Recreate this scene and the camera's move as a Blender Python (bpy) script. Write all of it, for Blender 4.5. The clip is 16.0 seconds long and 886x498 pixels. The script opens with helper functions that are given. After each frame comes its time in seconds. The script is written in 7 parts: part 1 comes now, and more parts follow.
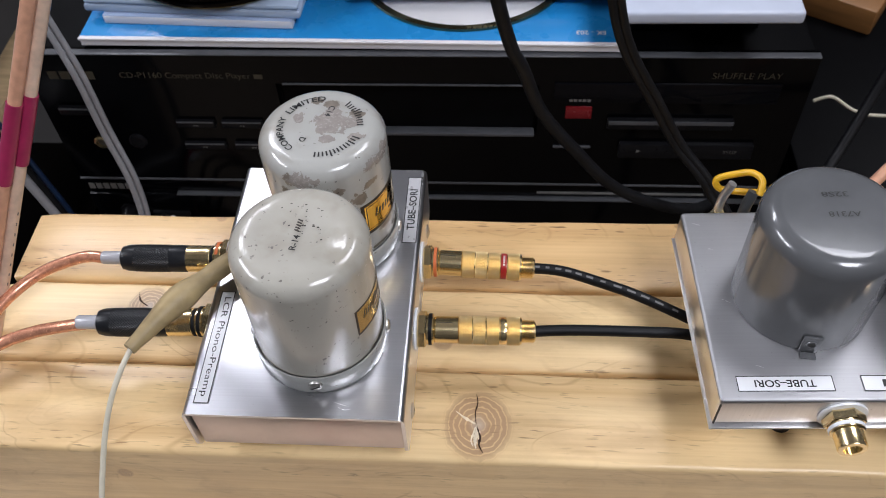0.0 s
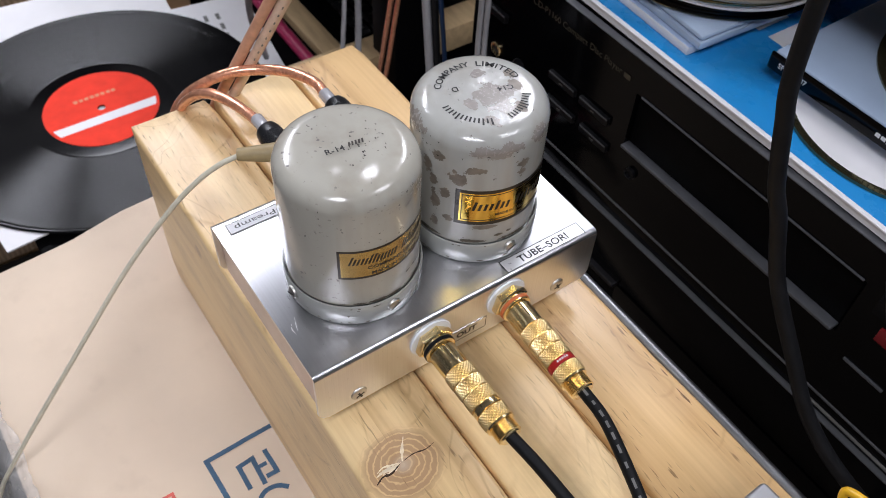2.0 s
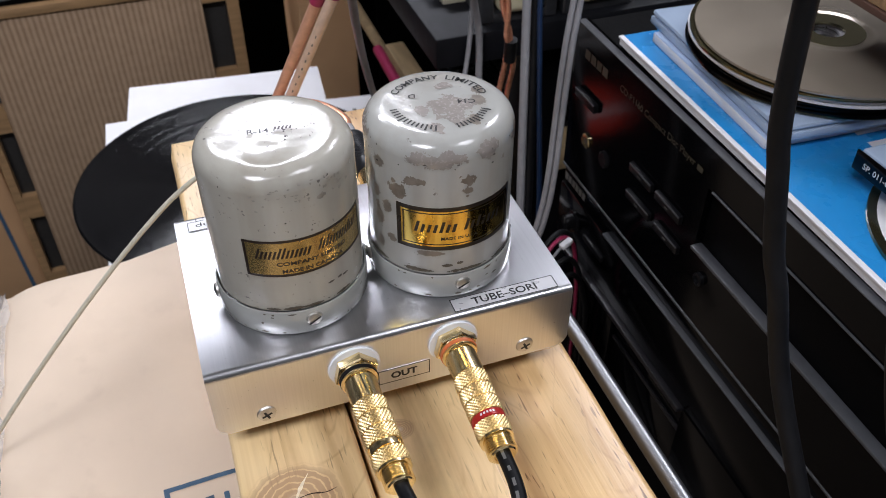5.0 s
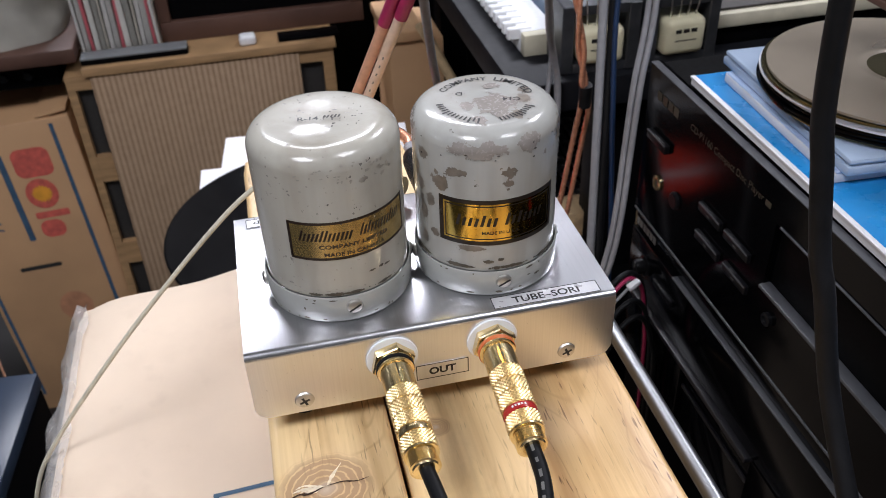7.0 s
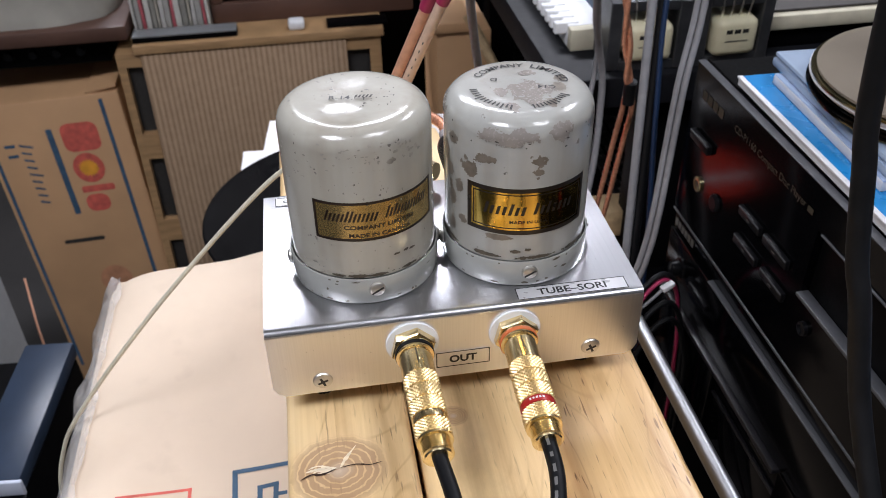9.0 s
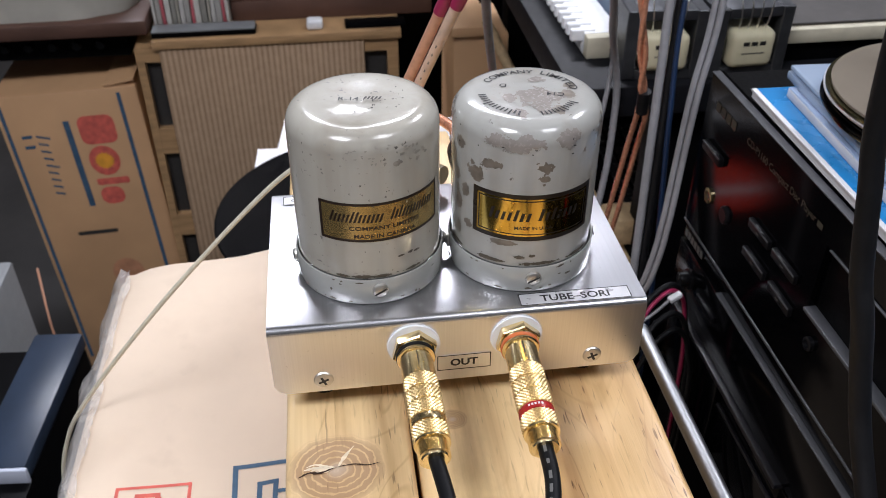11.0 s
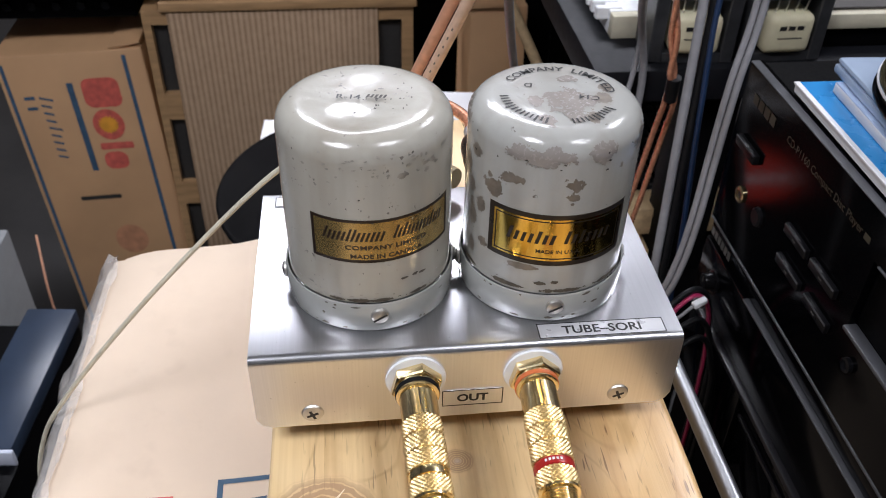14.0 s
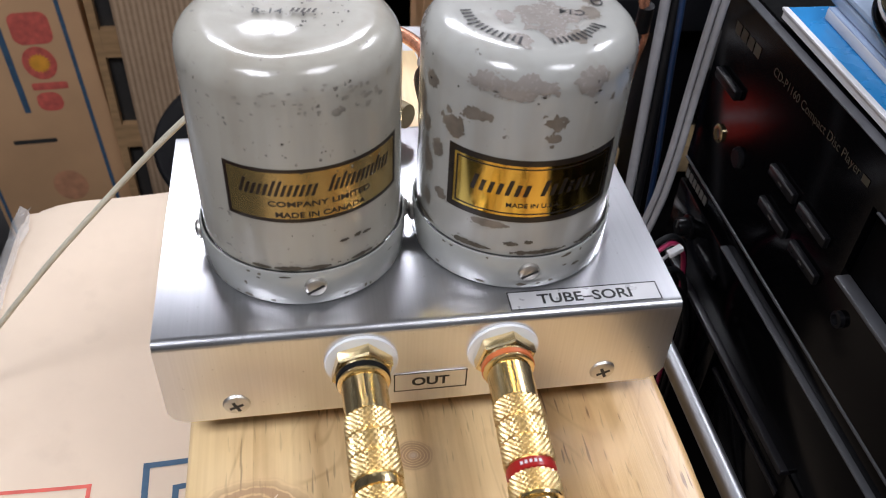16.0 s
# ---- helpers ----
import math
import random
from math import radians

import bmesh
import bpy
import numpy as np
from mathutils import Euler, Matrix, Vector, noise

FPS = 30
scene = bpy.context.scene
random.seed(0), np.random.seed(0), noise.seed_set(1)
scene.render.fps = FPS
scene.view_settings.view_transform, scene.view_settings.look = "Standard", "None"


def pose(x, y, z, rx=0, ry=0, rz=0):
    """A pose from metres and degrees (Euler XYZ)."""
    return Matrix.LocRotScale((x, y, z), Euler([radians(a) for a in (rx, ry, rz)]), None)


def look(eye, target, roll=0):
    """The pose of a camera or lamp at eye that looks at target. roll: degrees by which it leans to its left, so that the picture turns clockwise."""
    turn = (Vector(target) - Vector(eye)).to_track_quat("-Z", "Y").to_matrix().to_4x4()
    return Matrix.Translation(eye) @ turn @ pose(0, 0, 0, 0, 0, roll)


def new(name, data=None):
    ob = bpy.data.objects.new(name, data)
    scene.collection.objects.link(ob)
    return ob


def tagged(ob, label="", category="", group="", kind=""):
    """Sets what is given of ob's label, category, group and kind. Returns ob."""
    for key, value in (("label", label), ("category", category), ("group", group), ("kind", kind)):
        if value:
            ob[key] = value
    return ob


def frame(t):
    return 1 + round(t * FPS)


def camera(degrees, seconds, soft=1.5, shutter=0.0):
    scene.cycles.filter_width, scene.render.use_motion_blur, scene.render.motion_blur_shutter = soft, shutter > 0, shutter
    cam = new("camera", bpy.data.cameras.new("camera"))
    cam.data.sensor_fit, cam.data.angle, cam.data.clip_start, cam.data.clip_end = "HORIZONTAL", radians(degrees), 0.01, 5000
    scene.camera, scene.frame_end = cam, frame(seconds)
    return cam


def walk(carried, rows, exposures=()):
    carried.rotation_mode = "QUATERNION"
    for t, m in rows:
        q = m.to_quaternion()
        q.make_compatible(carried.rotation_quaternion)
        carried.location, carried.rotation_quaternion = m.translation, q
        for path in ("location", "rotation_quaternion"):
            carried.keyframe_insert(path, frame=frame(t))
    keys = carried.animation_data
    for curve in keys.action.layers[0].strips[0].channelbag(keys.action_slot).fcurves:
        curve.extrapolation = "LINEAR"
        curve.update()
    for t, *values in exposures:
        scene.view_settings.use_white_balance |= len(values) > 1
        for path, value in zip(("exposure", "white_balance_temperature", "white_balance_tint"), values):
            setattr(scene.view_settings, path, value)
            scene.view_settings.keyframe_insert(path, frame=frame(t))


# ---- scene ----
cam = camera(54.13, 16.0, 0.85)
PATH = [
    (0, (0.0283, -0.1270, 0.9795), (-0.0092, 0.2476, 0.5123), -3.36),
    (0.5, (0.0221, -0.1151, 0.9716), (-0.0192, 0.2563, 0.5022), -3.61),
    (1, (0.0585, -0.0842, 0.9553), (-0.0578, 0.2701, 0.4853), -1.25),
    (1.5, (0.1100, -0.0736, 0.9532), (-0.1218, 0.2339, 0.4931), 2.04),
    (2, (0.1261, -0.0498, 0.9533), (-0.1821, 0.1815, 0.4934), 3.50),
    (2.5, (0.1316, -0.0271, 0.9499), (-0.2086, 0.1617, 0.4931), 2.01),
    (3, (0.1373, -0.0174, 0.9428), (-0.2144, 0.1553, 0.4884), 2.08),
    (3.5, (0.1338, -0.0083, 0.9387), (-0.2209, 0.1629, 0.4860), 1.88),
    (6, (0.1830, 0.0150, 0.8958), (-0.2850, 0.1409, 0.5421), -0.85),
    (6.5, (0.1835, 0.0165, 0.8939), (-0.2885, 0.1288, 0.5409), -1.67),
    (7, (0.1845, 0.0187, 0.8956), (-0.2907, 0.1201, 0.5437), -2.21),
    (7.5, (0.1849, 0.0186, 0.8931), (-0.2916, 0.1101, 0.5401), -1.85),
    (8, (0.1885, 0.0193, 0.8930), (-0.2898, 0.1034, 0.5406), -1.16),
    (8.5, (0.1879, 0.0212, 0.8927), (-0.2906, 0.0991, 0.5391), -1.06),
    (9, (0.1841, 0.0227, 0.8920), (-0.2942, 0.0967, 0.5374), -1.14),
    (11.5, (0.1858, 0.0266, 0.8929), (-0.2967, 0.0906, 0.5421), 0.58),
    (12, (0.1903, 0.0306, 0.8948), (-0.2944, 0.0931, 0.5468), 1.08),
    (12.5, (0.1903, 0.0317, 0.8950), (-0.2948, 0.0904, 0.5469), 1.19),
    (13, (0.1881, 0.0328, 0.8954), (-0.2967, 0.0887, 0.5464), 1.10),
    (13.5, (0.1833, 0.0345, 0.8894), (-0.2971, 0.0903, 0.5342), 1.08),
    (14, (0.1516, 0.0290, 0.8846), (-0.3167, 0.0870, 0.5141), 1.51),
    (14.5, (0.1310, 0.0284, 0.8694), (-0.3174, 0.0934, 0.4761), 1.96),
    (15, (0.1162, 0.0303, 0.8637), (-0.3279, 0.1072, 0.4677), 2.77),
    (15.5, (0.1179, 0.0329, 0.8607), (-0.3223, 0.1149, 0.4614), 3.08),
    (16, (0.1189, 0.0347, 0.8618), (-0.3198, 0.1193, 0.4613), 3.27),
]
walk(cam, [(t, look(eye, target, roll)) for t, eye, target, roll in PATH], [(0, -0.14), (1.5, -0.16), (3, -0.28), (3.5, -0.31), (6, 0.05), (8.5, 0.1), (13.5, 0.09), (15, 0.03), (16, 0.02)])
cam.data.dof.use_dof, cam.data.dof.focus_distance, cam.data.dof.aperture_fstop = True, 0.245, 40.0

# ---- light ----
world = bpy.data.worlds.new("room_world")
scene.world = world
world.use_nodes = True
world.node_tree.nodes["Background"].inputs[0].default_value = (0.9, 0.95, 1.0, 1)
world.node_tree.nodes["Background"].inputs[1].default_value = 0.03
CEIL, FLOOR = 2.4, -0.15


def area_lamp(x, y, sx, sy, watts, rz=0, colour=(0.935, 0.955, 1.085)):
    data = bpy.data.lights.new("ceiling_lamp", "AREA")
    data.shape, data.size, data.size_y, data.energy, data.color = "RECTANGLE", sx, sy, watts, colour
    ob = new("ceiling_lamp", data)
    ob.matrix_world = pose(x, y, CEIL - 0.075, 0, 0, rz)
    return ob


LAMPS = [(-1.05, 1.38, 0.7, 0.32, 20), (-2.02, 0.35, 0.45, 0.60, 28), (0.75, -0.85, 0.6, 0.6, 28), (-2.02, -0.32, 0.45, 0.5, 25), (0.75, 0.70, 0.6, 0.6, 12)]
for lx, ly, sx, sy, watts in LAMPS:
    area_lamp(lx, ly, sx, sy, watts)


# ---- materials ----
def material(name, colour, rough=0.5, metal=0.0, scale=40.0, vary=0.15, bump=0.0, bump_scale=None, spread=0.08, coat=0.0, stretch=(1, 1, 1), colour2=None):
    """Principled surface with a colour that wanders between two tones, and a fine relief."""
    m = bpy.data.materials.new(name)
    m.use_nodes = True
    nt = m.node_tree
    n, l = nt.nodes, nt.links
    b = n["Principled BSDF"]
    b.inputs["Metallic"].default_value = metal
    b.inputs["Coat Weight"].default_value = coat
    tex = n.new("ShaderNodeTexCoord")
    mp = n.new("ShaderNodeMapping")
    mp.inputs["Scale"].default_value = stretch
    l.new(tex.outputs["Object"], mp.inputs[0])
    n1 = n.new("ShaderNodeTexNoise")
    n1.inputs["Scale"].default_value, n1.inputs["Detail"].default_value = scale, 6
    l.new(mp.outputs[0], n1.inputs["Vector"])
    mix = n.new("ShaderNodeMix")
    mix.data_type = "RGBA"
    c = Vector(colour)
    mix.inputs["A"].default_value = (*(c * (1 - vary)), 1)
    mix.inputs["B"].default_value = (*(Vector(colour2) if colour2 else c * (1 + vary)), 1)
    ramp = n.new("ShaderNodeMapRange")
    ramp.inputs["From Min"].default_value, ramp.inputs["From Max"].default_value = 0.3, 0.7
    l.new(n1.outputs["Fac"], ramp.inputs[0])
    l.new(ramp.outputs[0], mix.inputs["Factor"])
    l.new(mix.outputs["Result"], b.inputs["Base Color"])
    r = n.new("ShaderNodeMapRange")
    r.inputs["To Min"].default_value, r.inputs["To Max"].default_value = max(0, rough - spread), min(1, rough + spread)
    n2 = n.new("ShaderNodeTexNoise")
    n2.inputs["Scale"].default_value, n2.inputs["Detail"].default_value = scale * 4.3, 4
    l.new(mp.outputs[0], n2.inputs["Vector"])
    l.new(n2.outputs["Fac"], r.inputs[0])
    l.new(r.outputs[0], b.inputs["Roughness"])
    if bump:
        bp = n.new("ShaderNodeBump")
        bp.inputs["Strength"].default_value, bp.inputs["Distance"].default_value = bump, 0.001
        n3 = n.new("ShaderNodeTexNoise")
        n3.inputs["Scale"].default_value, n3.inputs["Detail"].default_value = bump_scale or scale * 3, 5
        l.new(mp.outputs[0], n3.inputs["Vector"])
        l.new(n3.outputs["Fac"], bp.inputs["Height"])
        l.new(bp.outputs[0], b.inputs["Normal"])
    return m


def nodes_of(m):
    return m.node_tree.nodes, m.node_tree.links, m.node_tree.nodes["Principled BSDF"]


def add_node(n, kind, **values):
    node = n.new(kind)
    for key, value in values.items():
        node.inputs[key.replace("_", " ")].default_value = value
    return node


def math_node(n, l, op, a, b=None):
    node = n.new("ShaderNodeMath")
    node.operation = op
    for k, v in enumerate((a, b)):
        if v is None:
            continue
        if isinstance(v, (int, float)):
            node.inputs[k].default_value = v
        else:
            l.new(v, node.inputs[k])
    return node.outputs[0]


def mix_node(n, l, fac, a, b):
    node = n.new("ShaderNodeMix")
    node.data_type = "RGBA"
    for key, v in (("Factor", fac), ("A", a), ("B", b)):
        if isinstance(v, (int, float)):
            node.inputs[key].default_value = v
        elif isinstance(v, tuple):
            node.inputs[key].default_value = (*v, 1)
        else:
            l.new(v, node.inputs[key])
    return node.outputs["Result"]


def ramp_node(n, l, fac, lo, hi):
    node = n.new("ShaderNodeMapRange")
    node.inputs["From Min"].default_value, node.inputs["From Max"].default_value = lo, hi
    l.new(fac, node.inputs[0])
    return node.outputs[0]


def pine_material(name, knots, light, dark, rough=0.34, flecks=0.2, figure=0.32):
    """Sawn pine with grain along x, growth bands, and knots at (x, y, radius)."""
    m = bpy.data.materials.new(name)
    m.use_nodes = True
    n, l, b = nodes_of(m)
    tex = n.new("ShaderNodeTexCoord")
    sep = n.new("ShaderNodeSeparateXYZ")
    l.new(tex.outputs["Object"], sep.inputs[0])
    info = n.new("ShaderNodeObjectInfo")
    shift = math_node(n, l, "MULTIPLY", info.outputs["Random"], 3.7)
    # growth bands bend round the knots
    wob = add_node(n, "ShaderNodeTexNoise", Scale=9.0, Detail=2.0)
    mp = n.new("ShaderNodeMapping")
    mp.inputs["Scale"].default_value = (0.6, 4.0, 4.0)
    l.new(tex.outputs["Object"], mp.inputs[0])
    l.new(mp.outputs[0], wob.inputs["Vector"])
    across = math_node(n, l, "ADD", sep.outputs["Y"], math_node(n, l, "MULTIPLY", sep.outputs["Z"], 0.6))
    across = math_node(n, l, "ADD", across, math_node(n, l, "MULTIPLY", wob.outputs["Fac"], 0.03))
    across = math_node(n, l, "ADD", across, shift)
    ring_fac, centre_fac = None, None
    for kx, ky, kr, kz in knots:
        dx = math_node(n, l, "SUBTRACT", sep.outputs["X"], kx)
        dy = math_node(n, l, "SUBTRACT", sep.outputs["Y"], ky)
        dz = math_node(n, l, "MULTIPLY", math_node(n, l, "SUBTRACT", sep.outputs["Z"], kz), 0.9)
        flat = math_node(n, l, "ADD", math_node(n, l, "MULTIPLY", dx, dx), math_node(n, l, "MULTIPLY", math_node(n, l, "MULTIPLY", dy, dy), 0.8))
        d = math_node(n, l, "SQRT", math_node(n, l, "ADD", flat, math_node(n, l, "MULTIPLY", dz, dz)))
        near = math_node(n, l, "POWER", 2.718, math_node(n, l, "MULTIPLY", d, -0.6 / kr))
        push = math_node(n, l, "MULTIPLY", math_node(n, l, "MULTIPLY", math_node(n, l, "SIGN", dy), near), kr * 0.8)
        across = math_node(n, l, "SUBTRACT", across, push)
        jit = add_node(n, "ShaderNodeTexNoise", Scale=260.0, Detail=3.0)
        l.new(tex.outputs["Object"], jit.inputs["Vector"])
        dj = math_node(n, l, "ADD", d, math_node(n, l, "MULTIPLY", math_node(n, l, "SUBTRACT", jit.outputs["Fac"], 0.5), kr * 0.22))
        rings = math_node(n, l, "SINE", math_node(n, l, "MULTIPLY", dj, 6.2 * 6.283 / kr))
        inside = math_node(n, l, "SUBTRACT", 1.0, ramp_node(n, l, dj, kr * 0.82, kr * 1.08))
        rf = math_node(n, l, "MULTIPLY", inside, math_node(n, l, "SUBTRACT", 0.78, math_node(n, l, "MULTIPLY", ramp_node(n, l, rings, 0.45, 0.95), 0.62)))
        cf = math_node(n, l, "SUBTRACT", 1.0, ramp_node(n, l, dj, kr * 0.05, kr * 0.3))
        ring_fac = rf if ring_fac is None else math_node(n, l, "MAXIMUM", ring_fac, rf)
        centre_fac = cf if centre_fac is None else math_node(n, l, "MAXIMUM", centre_fac, cf)
    band = math_node(n, l, "SINE", math_node(n, l, "MULTIPLY", across, 520.0))
    band = ramp_node(n, l, band, -0.2, 1.0)
    broad = add_node(n, "ShaderNodeTexNoise", Scale=16.0, Detail=3.0)
    mp2 = n.new("ShaderNodeMapping")
    mp2.inputs["Scale"].default_value = (0.35, 3.2, 3.2)
    l.new(tex.outputs["Object"], mp2.inputs[0])
    l.new(mp2.outputs[0], broad.inputs["Vector"])
    fine = add_node(n, "ShaderNodeTexNoise", Scale=130.0, Detail=5.0)
    mp3 = n.new("ShaderNodeMapping")
    mp3.inputs["Scale"].default_value = (0.12, 6.0, 6.0)
    l.new(tex.outputs["Object"], mp3.inputs[0])
    l.new(mp3.outputs[0], fine.inputs["Vector"])
    fleck = add_node(n, "ShaderNodeTexNoise", Scale=150.0, Detail=1.0)
    mp4 = n.new("ShaderNodeMapping")
    mp4.inputs["Scale"].default_value = (0.8, 7.0, 7.0)
    l.new(tex.outputs["Object"], mp4.inputs[0])
    l.new(mp4.outputs[0], fleck.inputs["Vector"])
    f = math_node(n, l, "MULTIPLY", band, ramp_node(n, l, broad.outputs["Fac"], 0.35, 0.7))
    f = math_node(n, l, "ADD", math_node(n, l, "MULTIPLY", f, figure), math_node(n, l, "MULTIPLY", ramp_node(n, l, fine.outputs["Fac"], 0.36, 0.70), 0.17))
    f = math_node(n, l, "ADD", f, math_node(n, l, "MULTIPLY", ramp_node(n, l, broad.outputs["Fac"], 0.4, 0.75), 0.33))
    col = mix_node(n, l, f, light, dark)
    col = mix_node(n, l, math_node(n, l, "MULTIPLY", ramp_node(n, l, fleck.outputs["Fac"], 0.63, 0.72), math_node(n, l, "MULTIPLY", ramp_node(n, l, broad.outputs["Fac"], 0.42, 0.62), flecks * 1.5)), col, (0.17, 0.085, 0.035))
    # thin resin lines that wander round the clear patches
    swirl = add_node(n, "ShaderNodeTexNoise", Scale=21.0, Detail=1.0, Distortion=0.8)
    mp6 = n.new("ShaderNodeMapping")
    mp6.inputs["Scale"].default_value = (0.8, 1.7, 1.7)
    l.new(tex.outputs["Object"], mp6.inputs[0])
    l.new(mp6.outputs[0], swirl.inputs["Vector"])
    for level in (0.47, 0.57):
        off = math_node(n, l, "ABSOLUTE", math_node(n, l, "SUBTRACT", swirl.outputs["Fac"], level))
        line = math_node(n, l, "SUBTRACT", 1.0, ramp_node(n, l, off, 0.002, 0.011))
        line = math_node(n, l, "MULTIPLY", line, ramp_node(n, l, broad.outputs["Fac"], 0.42, 0.62))
        col = mix_node(n, l, math_node(n, l, "MULTIPLY", line, 0.42), col, (0.40, 0.22, 0.085))
    col = mix_node(n, l, math_node(n, l, "MULTIPLY", ramp_node(n, l, swirl.outputs["Fac"], 0.57, 0.60), 0.22), col, (0.66, 0.43, 0.19))
    stain = add_node(n, "ShaderNodeTexNoise", Scale=24.0, Detail=6.0, Roughness=0.65)
    mp5 = n.new("ShaderNodeMapping")
    mp5.inputs["Scale"].default_value = (0.7, 1.6, 1.6)
    l.new(tex.outputs["Object"], mp5.inputs[0])
    l.new(mp5.outputs[0], stain.inputs["Vector"])
    col = mix_node(n, l, math_node(n, l, "MULTIPLY", ramp_node(n, l, stain.outputs["Fac"], 0.52, 0.74), 0.55), col, (0.47, 0.31, 0.155))
    if knots:
        col = mix_node(n, l, ring_fac, col, (0.43, 0.255, 0.14))
        col = mix_node(n, l, math_node(n, l, "MULTIPLY", centre_fac, 0.75), col, (0.62, 0.50, 0.38))
    l.new(col, b.inputs["Base Color"])
    b.inputs["Roughness"].default_value = rough
    b.inputs["Specular IOR Level"].default_value = 0.5
    bp = add_node(n, "ShaderNodeBump", Strength=0.12, Distance=0.0006)
    l.new(math_node(n, l, "ADD", fine.outputs["Fac"], math_node(n, l, "MULTIPLY", band, 0.3)), bp.inputs["Height"])
    l.new(bp.outputs[0], b.inputs["Normal"])
    return m


def enamel_material(name, colour, seed, speck=0.72, bare=(0.17, 0.155, 0.135), grime=(0.27, 0.23, 0.17), rough=0.18):
    """Old gloss enamel over steel: yellowed films, pinhole chips and dents."""
    m = bpy.data.materials.new(name)
    m.use_nodes = True
    n, l, b = nodes_of(m)
    tex = n.new("ShaderNodeTexCoord")
    mp = n.new("ShaderNodeMapping")
    mp.inputs["Location"].default_value = (seed, seed * 0.7, 0)
    l.new(tex.outputs["Object"], mp.inputs[0])
    big = add_node(n, "ShaderNodeTexNoise", Scale=45.0, Detail=4.0)
    small = add_node(n, "ShaderNodeTexNoise", Scale=620.0, Detail=2.0)
    gate = add_node(n, "ShaderNodeTexNoise", Scale=110.0, Detail=2.0)
    dent = add_node(n, "ShaderNodeTexNoise", Scale=75.0, Detail=1.5)
    for t in (big, small, gate, dent):
        l.new(mp.outputs[0], t.inputs["Vector"])
    col = mix_node(n, l, math_node(n, l, "MULTIPLY", ramp_node(n, l, big.outputs["Fac"], 0.5, 0.8), 0.35), colour, grime)
    runs = add_node(n, "ShaderNodeTexNoise", Scale=14.0, Detail=3.0)
    mpr = n.new("ShaderNodeMapping")
    mpr.inputs["Scale"].default_value = (9.0, 9.0, 1.1)
    mpr.inputs["Location"].default_value = (seed, 0.2, 0.4)
    l.new(tex.outputs["Object"], mpr.inputs[0])
    l.new(mpr.outputs[0], runs.inputs["Vector"])
    col = mix_node(n, l, math_node(n, l, "MULTIPLY", ramp_node(n, l, runs.outputs["Fac"], 0.5, 0.72), 0.3), col, grime)
    chips = math_node(n, l, "MULTIPLY", ramp_node(n, l, small.outputs["Fac"], speck, speck + 0.02), ramp_node(n, l, gate.outputs["Fac"], 0.5, 0.58))
    col = mix_node(n, l, chips, col, bare)
    l.new(col, b.inputs["Base Color"])
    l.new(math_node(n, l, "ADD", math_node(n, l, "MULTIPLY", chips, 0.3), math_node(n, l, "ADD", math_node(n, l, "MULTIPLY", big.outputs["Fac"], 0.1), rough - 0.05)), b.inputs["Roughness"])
    b.inputs["Coat Weight"].default_value, b.inputs["Coat Roughness"].default_value = 0.3, 0.15
    peel = add_node(n, "ShaderNodeTexNoise", Scale=330.0, Detail=2.0)
    l.new(mp.outputs[0], peel.inputs["Vector"])
    bp = add_node(n, "ShaderNodeBump", Strength=0.5, Distance=0.0009)
    relief = math_node(n, l, "ADD", dent.outputs["Fac"], math_node(n, l, "MULTIPLY", peel.outputs["Fac"], 0.16))
    l.new(math_node(n, l, "SUBTRACT", relief, math_node(n, l, "MULTIPLY", chips, 0.12)), bp.inputs["Height"])
    l.new(bp.outputs[0], b.inputs["Normal"])
    return m


def brushed_material(name, colour, along, rough=0.3):
    """Brushed sheet metal; along: the brushing direction's axis."""
    m = bpy.data.materials.new(name)
    m.use_nodes = True
    n, l, b = nodes_of(m)
    b.inputs["Metallic"].default_value = 1.0
    tex = n.new("ShaderNodeTexCoord")
    mp = n.new("ShaderNodeMapping")
    sc = [900.0] * 3
    sc["xyz".index(along)] = 18.0
    mp.inputs["Scale"].default_value = sc
    l.new(tex.outputs["Object"], mp.inputs[0])
    streak = add_node(n, "ShaderNodeTexNoise", Scale=2.0, Detail=4.0)
    l.new(mp.outputs[0], streak.inputs["Vector"])
    cloud = add_node(n, "ShaderNodeTexNoise", Scale=60.0, Detail=4.0)
    l.new(tex.outputs["Object"], cloud.inputs["Vector"])
    spot = add_node(n, "ShaderNodeTexNoise", Scale=900.0, Detail=1.0)
    l.new(tex.outputs["Object"], spot.inputs["Vector"])
    col = mix_node(n, l, streak.outputs["Fac"], tuple(0.90 * c for c in colour), tuple(min(1, 1.06 * c) for c in colour))
    col = mix_node(n, l, math_node(n, l, "MULTIPLY", ramp_node(n, l, spot.outputs["Fac"], 0.74, 0.78), 0.4), col, (0.3, 0.3, 0.3))
    l.new(col, b.inputs["Base Color"])
    r = math_node(n, l, "ADD", math_node(n, l, "MULTIPLY", streak.outputs["Fac"], 0.07), math_node(n, l, "MULTIPLY", cloud.outputs["Fac"], 0.14))
    l.new(math_node(n, l, "ADD", r, rough - 0.13), b.inputs["Roughness"])
    bp = add_node(n, "ShaderNodeBump", Strength=0.07, Distance=0.0001)
    l.new(math_node(n, l, "ADD", streak.outputs["Fac"], math_node(n, l, "MULTIPLY", spot.outputs["Fac"], 0.8)), bp.inputs["Height"])
    l.new(bp.outputs[0], b.inputs["Normal"])
    return m


